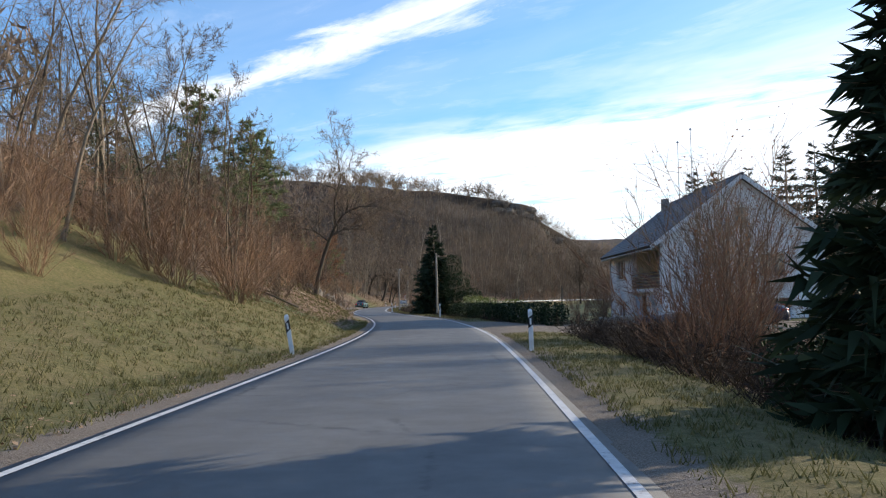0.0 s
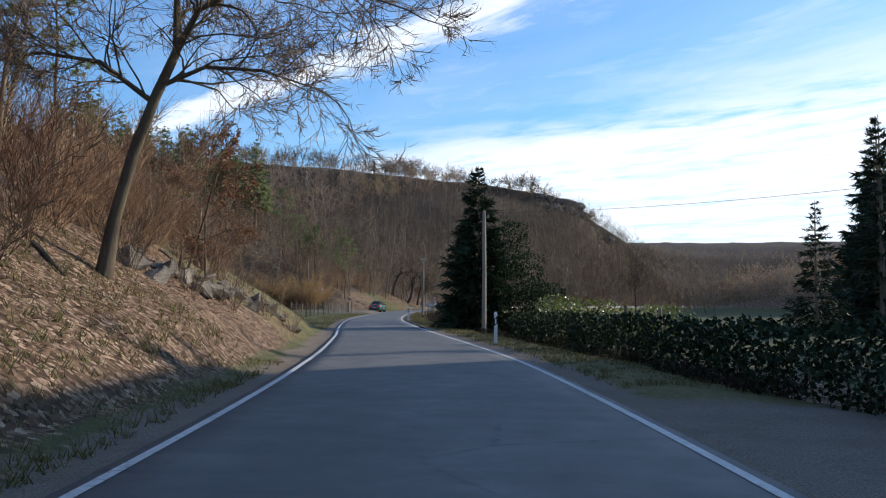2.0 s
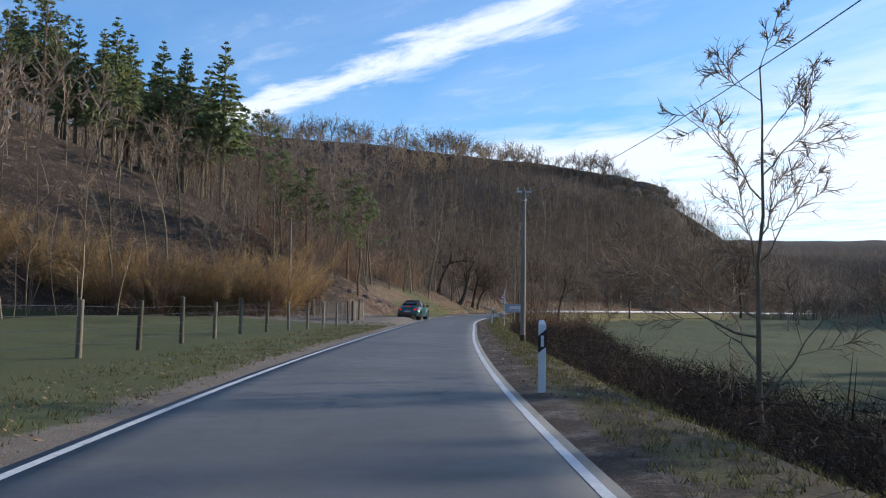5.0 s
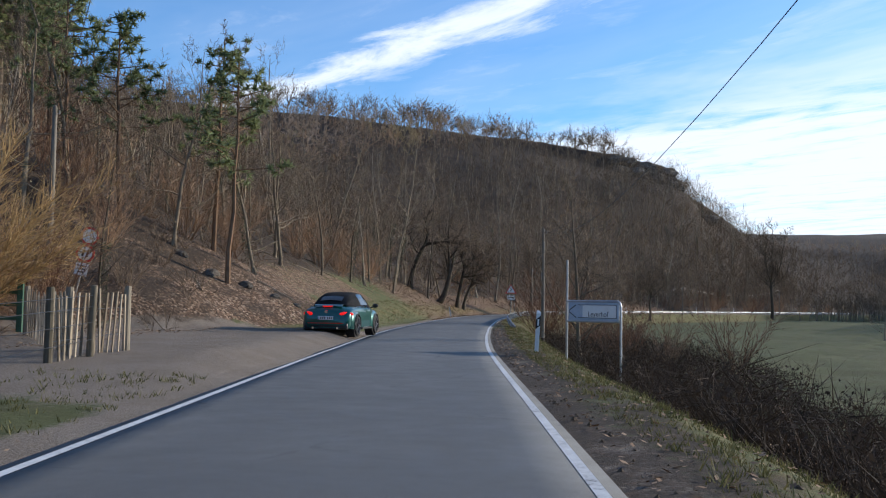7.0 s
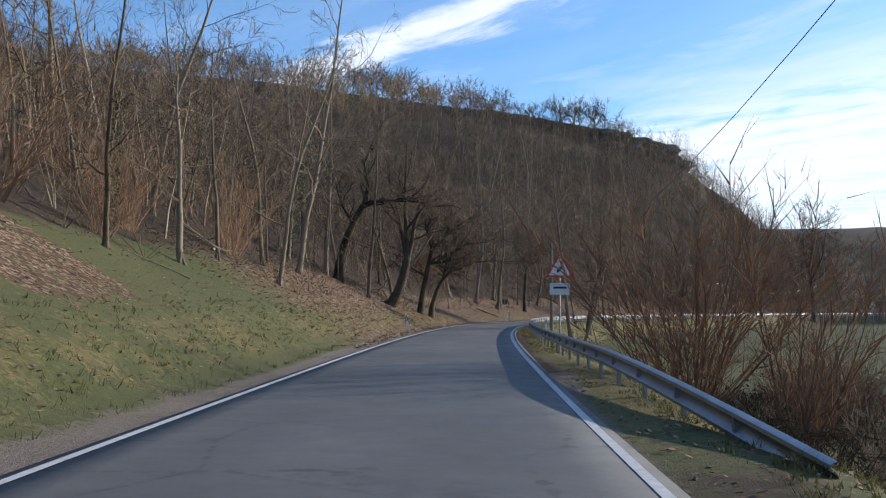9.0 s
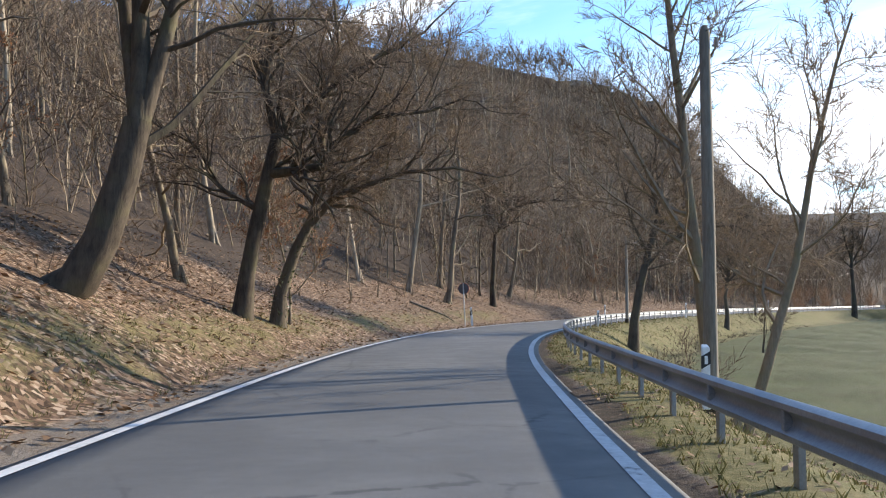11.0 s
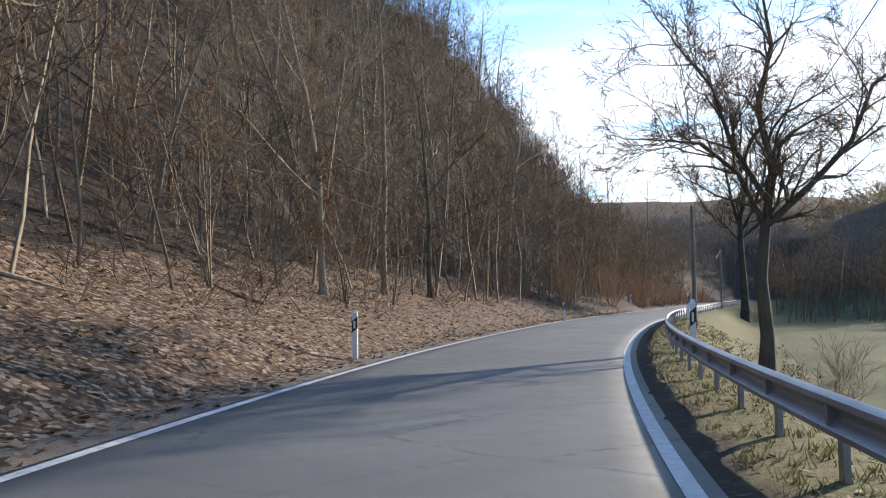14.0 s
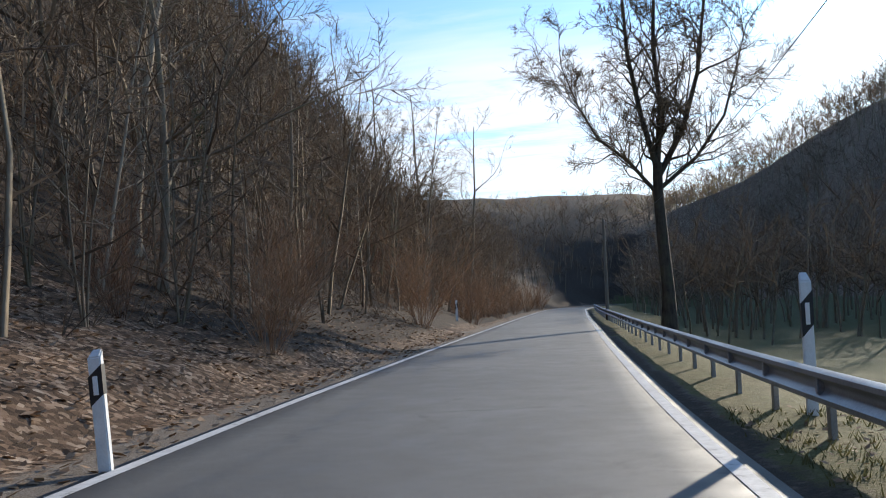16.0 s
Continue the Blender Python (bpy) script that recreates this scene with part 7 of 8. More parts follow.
# ---- hedge and garden ----
def leaf_mass(name, label, category, boxes, count, size, material, seed, group=""):
    """A dense evergreen mass: leaves gathered towards the skin of rounded lumps."""
    rng = random.Random(seed)
    V, F = [], []
    areas = [b[3] * b[4] + b[4] * b[5] + b[3] * b[5] for b in boxes]
    for c, a in zip(boxes, areas):
        for i in range(int(count * a / sum(areas))):
            u = Vector((rng.gauss(0, 1), rng.gauss(0, 1), rng.gauss(0, 1))).normalized()
            m = max(abs(u.x), abs(u.y), abs(u.z))
            u = u.lerp(u / m, 0.55) * (rng.random() ** 0.3)
            bump = 1 + 0.16 * noise.noise(Vector((c[0] + u.x * c[3], c[1] + u.y * c[4], u.z * c[5])) * 1.4)
            p = Vector((c[0] + u.x * c[3] * bump, c[1] + u.y * c[4] * bump, c[2] + u.z * c[5] * bump))
            leaf_quad(V, F, p, rng, size)
    ob = thing(name, label, category, group)
    part("foliage", (V, F), material, ob)
    for c in boxes:
        for k in range(4):
            SV, SF = [], []
            b = Vector((c[0] + rng.uniform(-0.6, 0.6) * c[3], c[1] + rng.uniform(-0.6, 0.6) * c[4], c[2] - c[5] - 0.15))
            tube(SV, SF, [b, b + Vector((rng.uniform(-0.2, 0.2), rng.uniform(-0.2, 0.2), c[5] * 1.5))], [0.03, 0.01], 4)
            part("stem", (SV, SF), M_BARK, ob)
    return ob


hedge_line = [(5.6, 46.0), (5.0, 49.0), (4.4, 52.5), (3.9, 56.0), (3.5, 59.5), (3.0, 63.0), (2.5, 66.5), (1.9, 70.0), (1.5, 73.5), (1.2, 77.0)]
leaf_mass("hedge", "dense dark green laurel hedge along the drive", "hedge", [(x, y, gz(x, y) + 0.62, 0.7, 2.0, 0.62) for x, y in hedge_line], 16000, 0.11, M_LAUREL, 5)
leaf_mass("laurel_bush", "laurel bush behind the hedge in sunlit yellow green", "bush", [(3.6, 74.5, 0.6, 1.2, 1.6, 0.9), (5.4, 72.0, 0.5, 1.3, 1.6, 0.8), (2.6, 79.0, 0.7, 1.0, 1.4, 1.0), (3.2, 83.0, 0.6, 1.3, 2.0, 0.9)], 5000, 0.13, M_LAUREL_LIT, 6)
leaf_mass("ivy_bush", "tall ivy-clad evergreen bush beside the spruce", "bush", [(1.5, 88.0, 1.9, 1.4, 1.6, 2.1), (1.0, 88.8, 4.2, 1.0, 1.2, 1.6), (2.7, 87.4, 1.2, 1.2, 1.3, 1.3)], 9000, 0.12, M_LAUREL, 7)
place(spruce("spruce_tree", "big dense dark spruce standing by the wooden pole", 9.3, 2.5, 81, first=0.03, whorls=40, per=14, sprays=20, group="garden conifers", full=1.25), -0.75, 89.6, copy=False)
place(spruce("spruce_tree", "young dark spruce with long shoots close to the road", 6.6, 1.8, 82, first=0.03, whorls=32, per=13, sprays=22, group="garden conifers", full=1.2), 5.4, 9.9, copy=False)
# dark bushes added to stand in for shade beside the spruce
leaf_mass("evergreen_bush", "low dark bush added for the shade under the roadside spruce", "bush", [(5.7, 13.2, gz(5.7, 13.2) + 0.6, 1.0, 1.4, 0.75), (6.3, 7.2, gz(6.3, 7.2) + 0.5, 1.1, 1.4, 0.7)], 4200, 0.1, M_LAUREL, 11)
GARDEN = spruce("spruce_tree", "dark spruce behind the gardens, some added unseen for shade", 10, 2.4, 83, first=0.05, whorls=26, per=10, sprays=14, group="garden conifers")
# the last five, behind the house, are added to shade road and bank
for x, y, k in ((25, 92, 0.9), (21, 99, 1.0), (29, 83, 1.1), (33, 70, 1.2), (36, 97, 1.0), (27.5, 62.5, 1.45), (30.5, 66, 1.6), (27, 70, 1.5), (31, 74, 1.6), (27, 78.5, 1.45)):
    set_out(GARDEN, x, y, None, k)
# unseen row of tall spruces, added to shade the road and meadow
for k in range(15):
    y = 115.5 + 3.2 * k
    set_out(GARDEN, 33.5 + 0.41 * (y - 118) + 2.5 * (k % 2), y, None, 2.05 + 0.07 * (k % 4))
for k in range(7):
    y = 64.0 + 3.3 * k
    x = float(np.interp(y, [64, 85], [3.7, 0.9])) + 0.3
    ob = thing("fence_post", "rough wooden garden fence post above the hedge", "fence post", "garden fence posts", at=pose(x, y, gz(x, y), 1, (k % 3 - 1) * 3, 20 * k))
    part("post", rod(bmesh.new(), (0, 0, -0.2), (0, 0, 1.5 + 0.1 * (k % 2)), 0.05, 0.045, 9), M_FENCE, ob)
stake = thing("stake", "tall thin pale stake in the hedge", "stake", at=pose(6.2, 47.4, gz(6.2, 47.4), 0, 2, 0))
part("post", rod(bmesh.new(), (0, 0, -0.2), (0, 0, 2.1), 0.04, 0.035, 8), M_FENCE, stake)


def greenhouse():
    ob = thing("greenhouse", "low white framed garden greenhouse", "greenhouse", at=pose(6.0, 82.5, gz(6.0, 82.5), 0, 0, 8))
    for x in (-1.1, 1.1):
        part("side", boxed(x, 0, 0.45, 0.03, 3.2, 0.9, 0.004), M_SIGN_WHITE, ob)
    for sgn in (-1, 1):
        roof = part("roof_pane", boxed(sgn * 0.56, 0, 1.16, 1.24, 3.3, 0.02, 0.003, pose(0, 0, 0, 0, sgn * 26, 0)), M_SHUTTER, ob, "whitish translucent roof pane")
        for k in range(6):
            part("bar", boxed(sgn * 0.56, -1.55 + 0.62 * k, 1.18, 1.26, 0.04, 0.03, 0, pose(0, 0, 0, 0, sgn * 26, 0)), M_FRAME, roof)
    return ob


greenhouse()


def woodpile(x, y):
    ob = thing("woodpile", "stack of logs under a dark weathered tarpaulin", "woodpile", at=pose(x, y, gz(x, y), 0, 0, -20))
    rng = random.Random(8)
    for k in range(22):
        z, c = 0.12 + 0.2 * (k // 8), -0.9 + 0.25 * (k % 8)
        part("log", rod(bmesh.new(), (c, -0.6, z), (c + rng.uniform(-0.05, 0.05), 0.6, z), rng.uniform(0.09, 0.12), None, 9), M_POLE, ob)
    bm = bmesh.new()
    bmesh.ops.create_grid(bm, x_segments=16, y_segments=10, size=1)
    for v in bm.verts:
        v.co = Vector((v.co.x * 1.25, v.co.y * 0.85, 0.72 - 0.25 * max(abs(v.co.x) ** 6, abs(v.co.y) ** 6) + 0.06 * noise.noise(v.co * 4)))
    t = part("tarpaulin", bm, M_SIGN_BACK, ob, "dark grey tarpaulin")
    t.modifiers.new("thick", "SOLIDIFY").thickness = 0.012
    return ob


woodpile(8.6, 34.2)
wall = thing("garden_wall", "low weathered concrete garden wall", "garden wall")
for k in range(6):
    x, y = 8.2 + 1.02 * k, 44.2 - 0.75 * k
    part("block", boxed(x, y, gz(x, y) + 0.05, 1.24, 0.22, 0.75, 0.02, pose(0, 0, 0, 0, 0, -36)), M_CONCRETE, wall)
for x, y, k, tw in ((9.6, 54.0, 0.8, 1), (10.2, 57.0, 0.75, 1), (8.8, 57.5, 0.6, 1), (10.6, 61.0, 0.7, 0), (7.8, 51.2, 0.5, 1)):
    set_out(SHRUBS[tw], x, y, None, k)

# ---- shrubs on the road's right-hand side ----
pick = random.Random(17)
TALL = shrub("hazel_bush", "tall hazel bush hung with catkins", 6.2, 2.4, 25, stems=22, twig=M_TWIG, twigs=34, group="hazel bushes by the house", width=0.02, leaves=900)
for x, y, k in ((9.4, 29.8, 1.0), (10.6, 30.6, 0.85), (8.6, 27.0, 0.75), (7.7, 27.6, 0.8), (7.2, 22.0, 0.8)):
    set_out(TALL, x, y, None, k)
for i in range(24):
    s, g = pick.uniform(7, 33), pick.uniform(2.9, 8.5)
    x, y = at_road(s, float(half_width(s)) + g)
    set_out(SHRUBS[i % 3], float(x), float(y), None, pick.uniform(0.5, 0.95))
for i in range(24):
    s, g = pick.uniform(96, 168), pick.uniform(3.6, 7.0)
    x, y = at_road(s, float(half_width(s)) + g)
    set_out(SHRUBS[2], float(x), float(y), None, pick.uniform(0.7, 1.15))
for i in range(30):
    s, g = pick.uniform(174, 216), pick.uniform(4.0, 10.5)
    x, y = at_road(s, float(half_width(s)) + g)
    set_out(SHRUBS[i % 3], float(x), float(y), None, pick.uniform(0.55, 1.0))
for x, y, k in ((-7.9, 62.2, 0.6), (-7.6, 65.0, 0.55), (-7.4, 68.2, 0.6), (-7.2, 71.0, 0.5), (-8.6, 60.0, 0.7), (-8.8, 69.4, 0.8)):
    set_out(SHRUBS[0], x, y, None, k)
set_out(SHRUBS[1], -6.6, 206.0, None, 1.5)
set_out(SHRUBS[1], -5.4, 203.0, None, 1.35)
set_out(SHRUBS[1], -6.1, 207.6, None, 1.45)
set_out(SHRUBS[1], -6.9, 204.4, None, 1.3)
for x, y, k in ((-3.0, 253.5, 1.0), (6.2, 279.5, 0.8), (14.0, 302.0, 0.7), (1.8, 244.0, 1.1), (4.0, 250.0, 1.2), (24.5, 313.0, 0.7)):
    set_out(SHRUBS[0], x, y, None, k)
for x, y, k in ((25, 70, 0.9), (28, 77, 1.0), (31, 66, 0.95), (23.5, 80, 0.85), (35, 73, 1.0), (27, 60, 0.8)):
    set_out(WOOD[3], x, y, None, k)


def brambles():
    """Dark tangled bramble and dead stems below the right-hand verge."""
    rng = random.Random(64)
    V, F = [], []
    zones = [(7600, 92, 172, 2.9, 8.5, 1.25), (3000, 172, 216, 3.4, 11.0, 1.2), (2600, 5, 33, 2.7, 8.0, 0.9), (900, 222, 345, 2.6, 6.0, 0.4), (1500, 54, 94, 2.6, 3.6, 0.4)]
    for count, s0, s1, a, b, h in zones:
        S = [rng.uniform(s0, s1) for _ in range(count)]
        P = [at_road(s, float(half_width(s)) + rng.uniform(a, b)) for s in S]
        X, Y = np.array([float(p[0]) for p in P]), np.array([float(p[1]) for p in P])
        Z = ground_height(X, Y)
        for x, y, z in zip(X, Y, Z):
            base = Vector((float(x), float(y), float(z) - 0.05))
            lump = 0.35 + 1.3 * (0.5 + float(value_noise(np.array([x]), np.array([y]), 2.6)[0]))
            for k in range(3):
                a_ = rng.uniform(0, 6.283)
                w = Vector((math.cos(a_), math.sin(a_), rng.uniform(0.5, 1.8))).normalized()
                l = h * lump * rng.uniform(0.4, 1.1)
                sliver(V, F, base, w, l, 0.022, rng)
                sliver(V, F, base + w * l * 0.7, aside(w, rng, 1.0), l * 0.6, 0.018, rng, -0.3)
            if rng.random() < 0.6:
                leaf_quad(V, F, base + Vector((0, 0, h * rng.uniform(0.1, 0.8))), rng, 0.1)
    ob = mesh_object("brambles", V, F, M_BRAMBLE)
    return tagged(ob, "dark tangle of brambles and dead stems below the verge", "brambles", kind="stuff")


M_BRAMBLE = twig_material("dark bramble stems", (0.022, 0.018, 0.014), (0.105, 0.075, 0.055))
brambles()
# stream-side trees across the meadow
for i in range(20):
    s = pick.uniform(170, 400)
    x, y = at_road(s, float(half_width(s)) + pick.uniform(34, 62))
    if y > 215:
        set_out(WOOD[(1, 3, 5)[i % 3]], float(x), float(y), None, pick.uniform(0.55, 0.85))


# ---- cars ----
def loft(bm, rings, close=False):
    rows = [[bm.verts.new(p) for p in r] for r in rings]
    for a, b in zip(rows[:-1], rows[1:]):
        for i in range(len(a) - 1):
            bm.faces.new((a[i], a[i + 1], b[i + 1], b[i]))
    return rows


def beetle_car(name, label, m, paint, lit=True, cloth=None):
    """A rounded two-door car with domed roof and bulging wings; its front looks along +y."""
    ob = thing(name, label, "car", at=m)
    Y = np.array([-2.13, -2.06, -1.9, -1.6, -1.2, -0.8, -0.3, 0.2, 0.6, 0.9, 1.2, 1.5, 1.8, 2.0, 2.12])
    W = np.array([0.66, 0.76, 0.81, 0.83, 0.83, 0.84, 0.845, 0.845, 0.84, 0.82, 0.78, 0.73, 0.66, 0.56, 0.44])
    T = np.array([0.66, 0.80, 0.95, 1.06, 1.10, 1.05, 0.98, 0.97, 0.99, 1.02, 0.99, 0.92, 0.82, 0.72, 0.62])
    B = np.array([0.60, 0.73, 0.86, 0.94, 0.97, 0.97, 0.96, 0.95, 0.95, 0.95, 0.92, 0.84, 0.73, 0.64, 0.56])
    U = np.array([0.28, 0.25, 0.23, 0.23, 0.21, 0.20, 0.20, 0.20, 0.20, 0.20, 0.21, 0.23, 0.26, 0.30, 0.36])
    ys = np.linspace(-2.13, 2.12, 46)

    def half_ring(y):
        w, t, b, u = (float(np.interp(y, Y, a)) for a in (W, T, B, U))
        pts = [(w * 0.7, u), (w * 0.95, u + 0.03), (w * 1.0, u + 0.12), (w * 1.012, (u + b) * 0.5), (w * 1.0, b - 0.13), (w * 0.965, b - 0.05), (w * 0.90, b - 0.01)]
        for f in (0.8, 0.6, 0.4, 0.2, 0.0):
            pts.append((w * 0.9 * f, b - 0.01 + (t - b + 0.01) * (1 - f ** 2.2)))
        return pts

    bm = bmesh.new()
    rings = []
    for y in ys:
        h = half_ring(float(y))
        ring = [(x, float(y), z) for x, z in h] + [(-x, float(y), z) for x, z in h[-2::-1]]
        rings.append(ring)
    rows = loft(bm, rings)
    bm.faces.new(rows[0][::-1])
    bm.faces.new(rows[-1])
    for r in (rows,):
        for a, b in zip(r[:-1], r[1:]):
            bm.faces.new((a[0], b[0], b[-1], a[-1]))
    bmesh.ops.recalc_face_normals(bm, faces=bm.faces)
    body = soften(part("body", bm, paint, ob), 50)
    # wings
    for sx in (-1, 1):
        for yc, ry_, rz_ in ((-1.30, 0.66, 0.52), (1.25, 0.62, 0.50)):
            bm = bmesh.new()
            bmesh.ops.create_uvsphere(bm, u_segments=56, v_segments=40, radius=1)
            for v in bm.verts:
                v.co = Vector((sx * (0.66 + 0.245 * abs(v.co.x) ** 0.7 * (1 if v.co.x * sx > 0 else -1)), yc + math.copysign(abs(v.co.y) ** 0.75, v.co.y) * ry_, 0.37 + math.copysign(abs(v.co.z) ** 0.75, v.co.z) * rz_))
            low = [v for v in bm.verts if v.co.z < 0.20 or (math.hypot(v.co.y - yc, v.co.z - 0.335) < 0.385 and v.co.x * sx > 0.6)]
            bmesh.ops.delete(bm, geom=low, context="VERTS")
            soften(part("wing", bm, paint, ob, "bulging painted wing"), 60)
            arch = part("wheel_arch", rod(bmesh.new(), (sx * 0.55, yc, 0.345), (sx * 0.848, yc, 0.345), 0.402, None, 36), M_RUBBER, ob, "black wheel arch")
            V, F = [], []
            tube(V, F, [(sx * 0.885, yc + 0.392 * math.cos(a), 0.335 + 0.392 * math.sin(a)) for a in np.linspace(-0.35, math.pi + 0.35, 26)], [0.022] * 26, 6)
            soften(part("arch_lip", (V, F), M_BLACK_POST, ob, "black wheel arch lip"), 60)
            wheel = part("wheel", rod(bmesh.new(), (sx * 0.70, yc, 0.335), (sx * 0.875, yc, 0.335), 0.238, None, 30), M_RIM, ob, "black alloy wheel")
            V, F = [], []
            ring = [(0.335, -0.1), (0.335, 0.07), (0.315, 0.105), (0.25, 0.115), (0.235, 0.09), (0.235, -0.1)]
            n = 36
            for i in range(n):
                a = 2 * math.pi * i / n
                for r, o in ring:
                    V.append((sx * (0.80 + o), yc + r * math.cos(a), 0.335 + r * math.sin(a)))
            for i in range(n):
                for k in range(len(ring) - 1):
                    F.append((i * 6 + k, i * 6 + k + 1, ((i + 1) % n) * 6 + k + 1, ((i + 1) % n) * 6 + k))
            soften(part("tyre", (V, F), M_RUBBER, wheel, "black tyre"), 40)
            for k in range(5):
                for off in (-7, 7):
                    a = radians(72 * k + off)
                    part("spoke", rod(bmesh.new(), (sx * 0.915, yc + 0.04 * math.cos(a), 0.335 + 0.04 * math.sin(a)), (sx * 0.905, yc + 0.225 * math.cos(a), 0.335 + 0.225 * math.sin(a)), 0.016, 0.02, 6), M_SIGN_BACK, wheel)
            part("hub_cap", rod(bmesh.new(), (sx * 0.90, yc, 0.335), (sx * 0.925, yc, 0.335), 0.045, 0.035, 14), M_CHROME, wheel, "bright hub cap")
    # cabin
    CY = np.array([-1.62, -1.35, -1.0, -0.6, -0.2, 0.15, 0.42, 0.75, 1.06])
    CT = np.array([1.05, 1.24, 1.39, 1.465, 1.49, 1.485, 1.44, 1.22, 1.0])

    def cabin_ring(y, grow_by=0.0):
        t = float(np.interp(y, CY, CT))
        b = 0.93
        wb = float(np.interp(y, [-1.62, -1.2, -0.5, 0.5, 1.06], [0.60, 0.70, 0.775, 0.775, 0.70]))
        wt = wb - 0.24 * min(1, max(0, (t - b) / 0.5))
        h = [(wb, b - 0.03), (wb - 0.015, b + (t - b) * 0.2), (wb + (wt - wb) * 0.55, b + (t - b) * 0.62), (wt + 0.02, b + (t - b) * 0.86), (wt - 0.1, b + (t - b) * 0.965), (wt * 0.45, t), (0, t + 0.005)]
        return [(x + grow_by * (1 if i < 4 else 0.3), y, z + (grow_by if i > 3 else 0)) for i, (x, z) in enumerate(h)]

    def cabin(y0, y1, n, lo, hi, grow_by, mat, name, label, mirror=True):
        bm = bmesh.new()
        rr = []
        for y in np.linspace(y0, y1, n):
            h = cabin_ring(float(y), grow_by)[lo:hi]
            rr.append(h + ([(-x, yy, z) for x, yy, z in (h[-2::-1] if hi >= 7 else [])]))
        loft(bm, rr)
        bmesh.ops.recalc_face_normals(bm, faces=bm.faces)
        return soften(part(name, bm, mat, ob, label), 50)

    cabin(-1.62, 0.46, 26, 0, 7, 0.0, cloth or M_CLOTH, "soft_top", "black cloth soft top")
    cabin(0.44, 1.06, 10, 0, 7, 0.0, M_GLASS, "windscreen", "dark glass windscreen")
    for sx in (-1, 1):
        bm = bmesh.new()
        rr = [[(sx * x, y, z) for x, y, z in cabin_ring(float(y), 0.012)[0:4]] for y in np.linspace(-0.52, 0.40, 12)]
        loft(bm, rr)
        part("side_window", bm, M_GLASS, ob, "side window reflecting the sky")
        bm = bmesh.new()
        rr = [[(sx * x, y, z) for x, y, z in cabin_ring(float(y), 0.014)[0:3]] for y in np.linspace(0.40, 0.86, 8)]
        loft(bm, rr)
        part("side_window", bm, M_GLASS, ob, "small front side window")
        bm = bmesh.new()
        rod(bm, (sx * 0.80, -1.35, 0.965), (sx * 0.845, -0.3, 0.965), 0.012, None, 6)
        rod(bm, (sx * 0.845, -0.3, 0.965), (sx * 0.82, 0.95, 0.955), 0.012, None, 6)
        part("trim_strip", bm, M_CHROME, ob, "bright waist strip")
        bm = bmesh.new()
        bmesh.ops.create_uvsphere(bm, u_segments=16, v_segments=10, radius=1, matrix=Matrix.Translation((sx * 0.985, 0.72, 1.02)) @ Matrix.Diagonal((0.11, 0.07, 0.075, 1)))
        rod(bm, (sx * 0.80, 0.76, 0.95), (sx * 0.95, 0.73, 0.99), 0.025, None, 8)
        soften(part("mirror", bm, M_BLACK_POST, ob, "black door mirror"), 60)
        part("door_handle", boxed(sx * 0.856, -0.25, 0.80, 0.025, 0.17, 0.03, 0.008), M_CHROME, ob, "bright door handle")
        part("sill", boxed(sx * 0.865, -0.02, 0.25, 0.06, 1.35, 0.07, 0.012), M_BLACK_POST, ob, "black sill")
        part("sill_strip", boxed(sx * 0.895, -0.02, 0.285, 0.012, 1.3, 0.02, 0.003), M_CHROME, ob, "bright sill strip")
        bm = bmesh.new()
        bmesh.ops.create_uvsphere(bm, u_segments=20, v_segments=10, radius=1, matrix=Matrix.Translation((sx * 0.66, -1.955, 0.735)) @ pose(0, 0, 0, 0, 0, sx * 38) @ Matrix.Diagonal((0.25, 0.06, 0.075, 1)))
        soften(part("tail_light", bm, M_TAIL if lit else M_TAIL_DARK, ob, "glowing red brake light"), 60)
        part("headlight", rod(bmesh.new(), (sx * 0.62, 1.78, 0.68), (sx * 0.63, 1.9, 0.67), 0.12, 0.10, 20), M_REFLECT, ob, "round headlight")
        part("exhaust", rod(bmesh.new(), (sx * 0.42, -2.18, 0.27), (sx * 0.42, -2.0, 0.27), 0.04, None, 12), M_CHROME, ob)
    bm = bmesh.new()
    rr = [[(x * 0.5, y - 0.006, z + 0.012) for x, y, z in [(0.74, yy, zz), (0.0, yy, zz + 0.03)]] + [(-0.37, yy - 0.006, zz + 0.012)] for yy, zz in ((-1.5, 1.16), (-1.38, 1.23), (-1.24, 1.30))]
    loft(bm, rr)
    part("rear_window", bm, M_GLASS, ob, "small glass rear window")
    part("bumper", boxed(0, -2.03, 0.33, 1.5, 0.2, 0.24, 0.09), M_BLACK_POST, ob, "black lower bumper")
    part("bumper_strip", boxed(0, -2.155, 0.43, 1.2, 0.02, 0.02, 0.004), M_TAIL_DARK, ob, "thin red reflector strip")
    part("brake_light", boxed(0, -1.895, 0.985, 0.34, 0.05, 0.035, 0.008), M_TAIL if lit else M_TAIL_DARK, ob, "high brake light strip")
    part("spoiler", boxed(0, -1.79, 1.02, 0.96, 0.15, 0.02, 0.008, pose(0, 0, 0, 14, 0, 0)), paint, ob, "small tail spoiler")
    plate = part("number_plate", boxed(0, -2.15, 0.60, 0.52, 0.02, 0.11, 0.006), M_SIGN_WHITE, ob, "white number plate")
    part("plate_bar", boxed(-0.235, -2.163, 0.60, 0.045, 0.006, 0.1), M_BOARD_BLUE, plate)
    for k in range(6):
        part("plate_bar", boxed(-0.16 + 0.07 * k + (0.03 if k > 2 else 0), -2.163, 0.60, 0.04, 0.006, 0.07), M_SIGN_BLACK, plate)
    part("badge", rod(bmesh.new(), (0, -2.09, 0.80), (0, -2.055, 0.81), 0.055, None, 20), M_CHROME, ob, "round bright badge")
    return ob


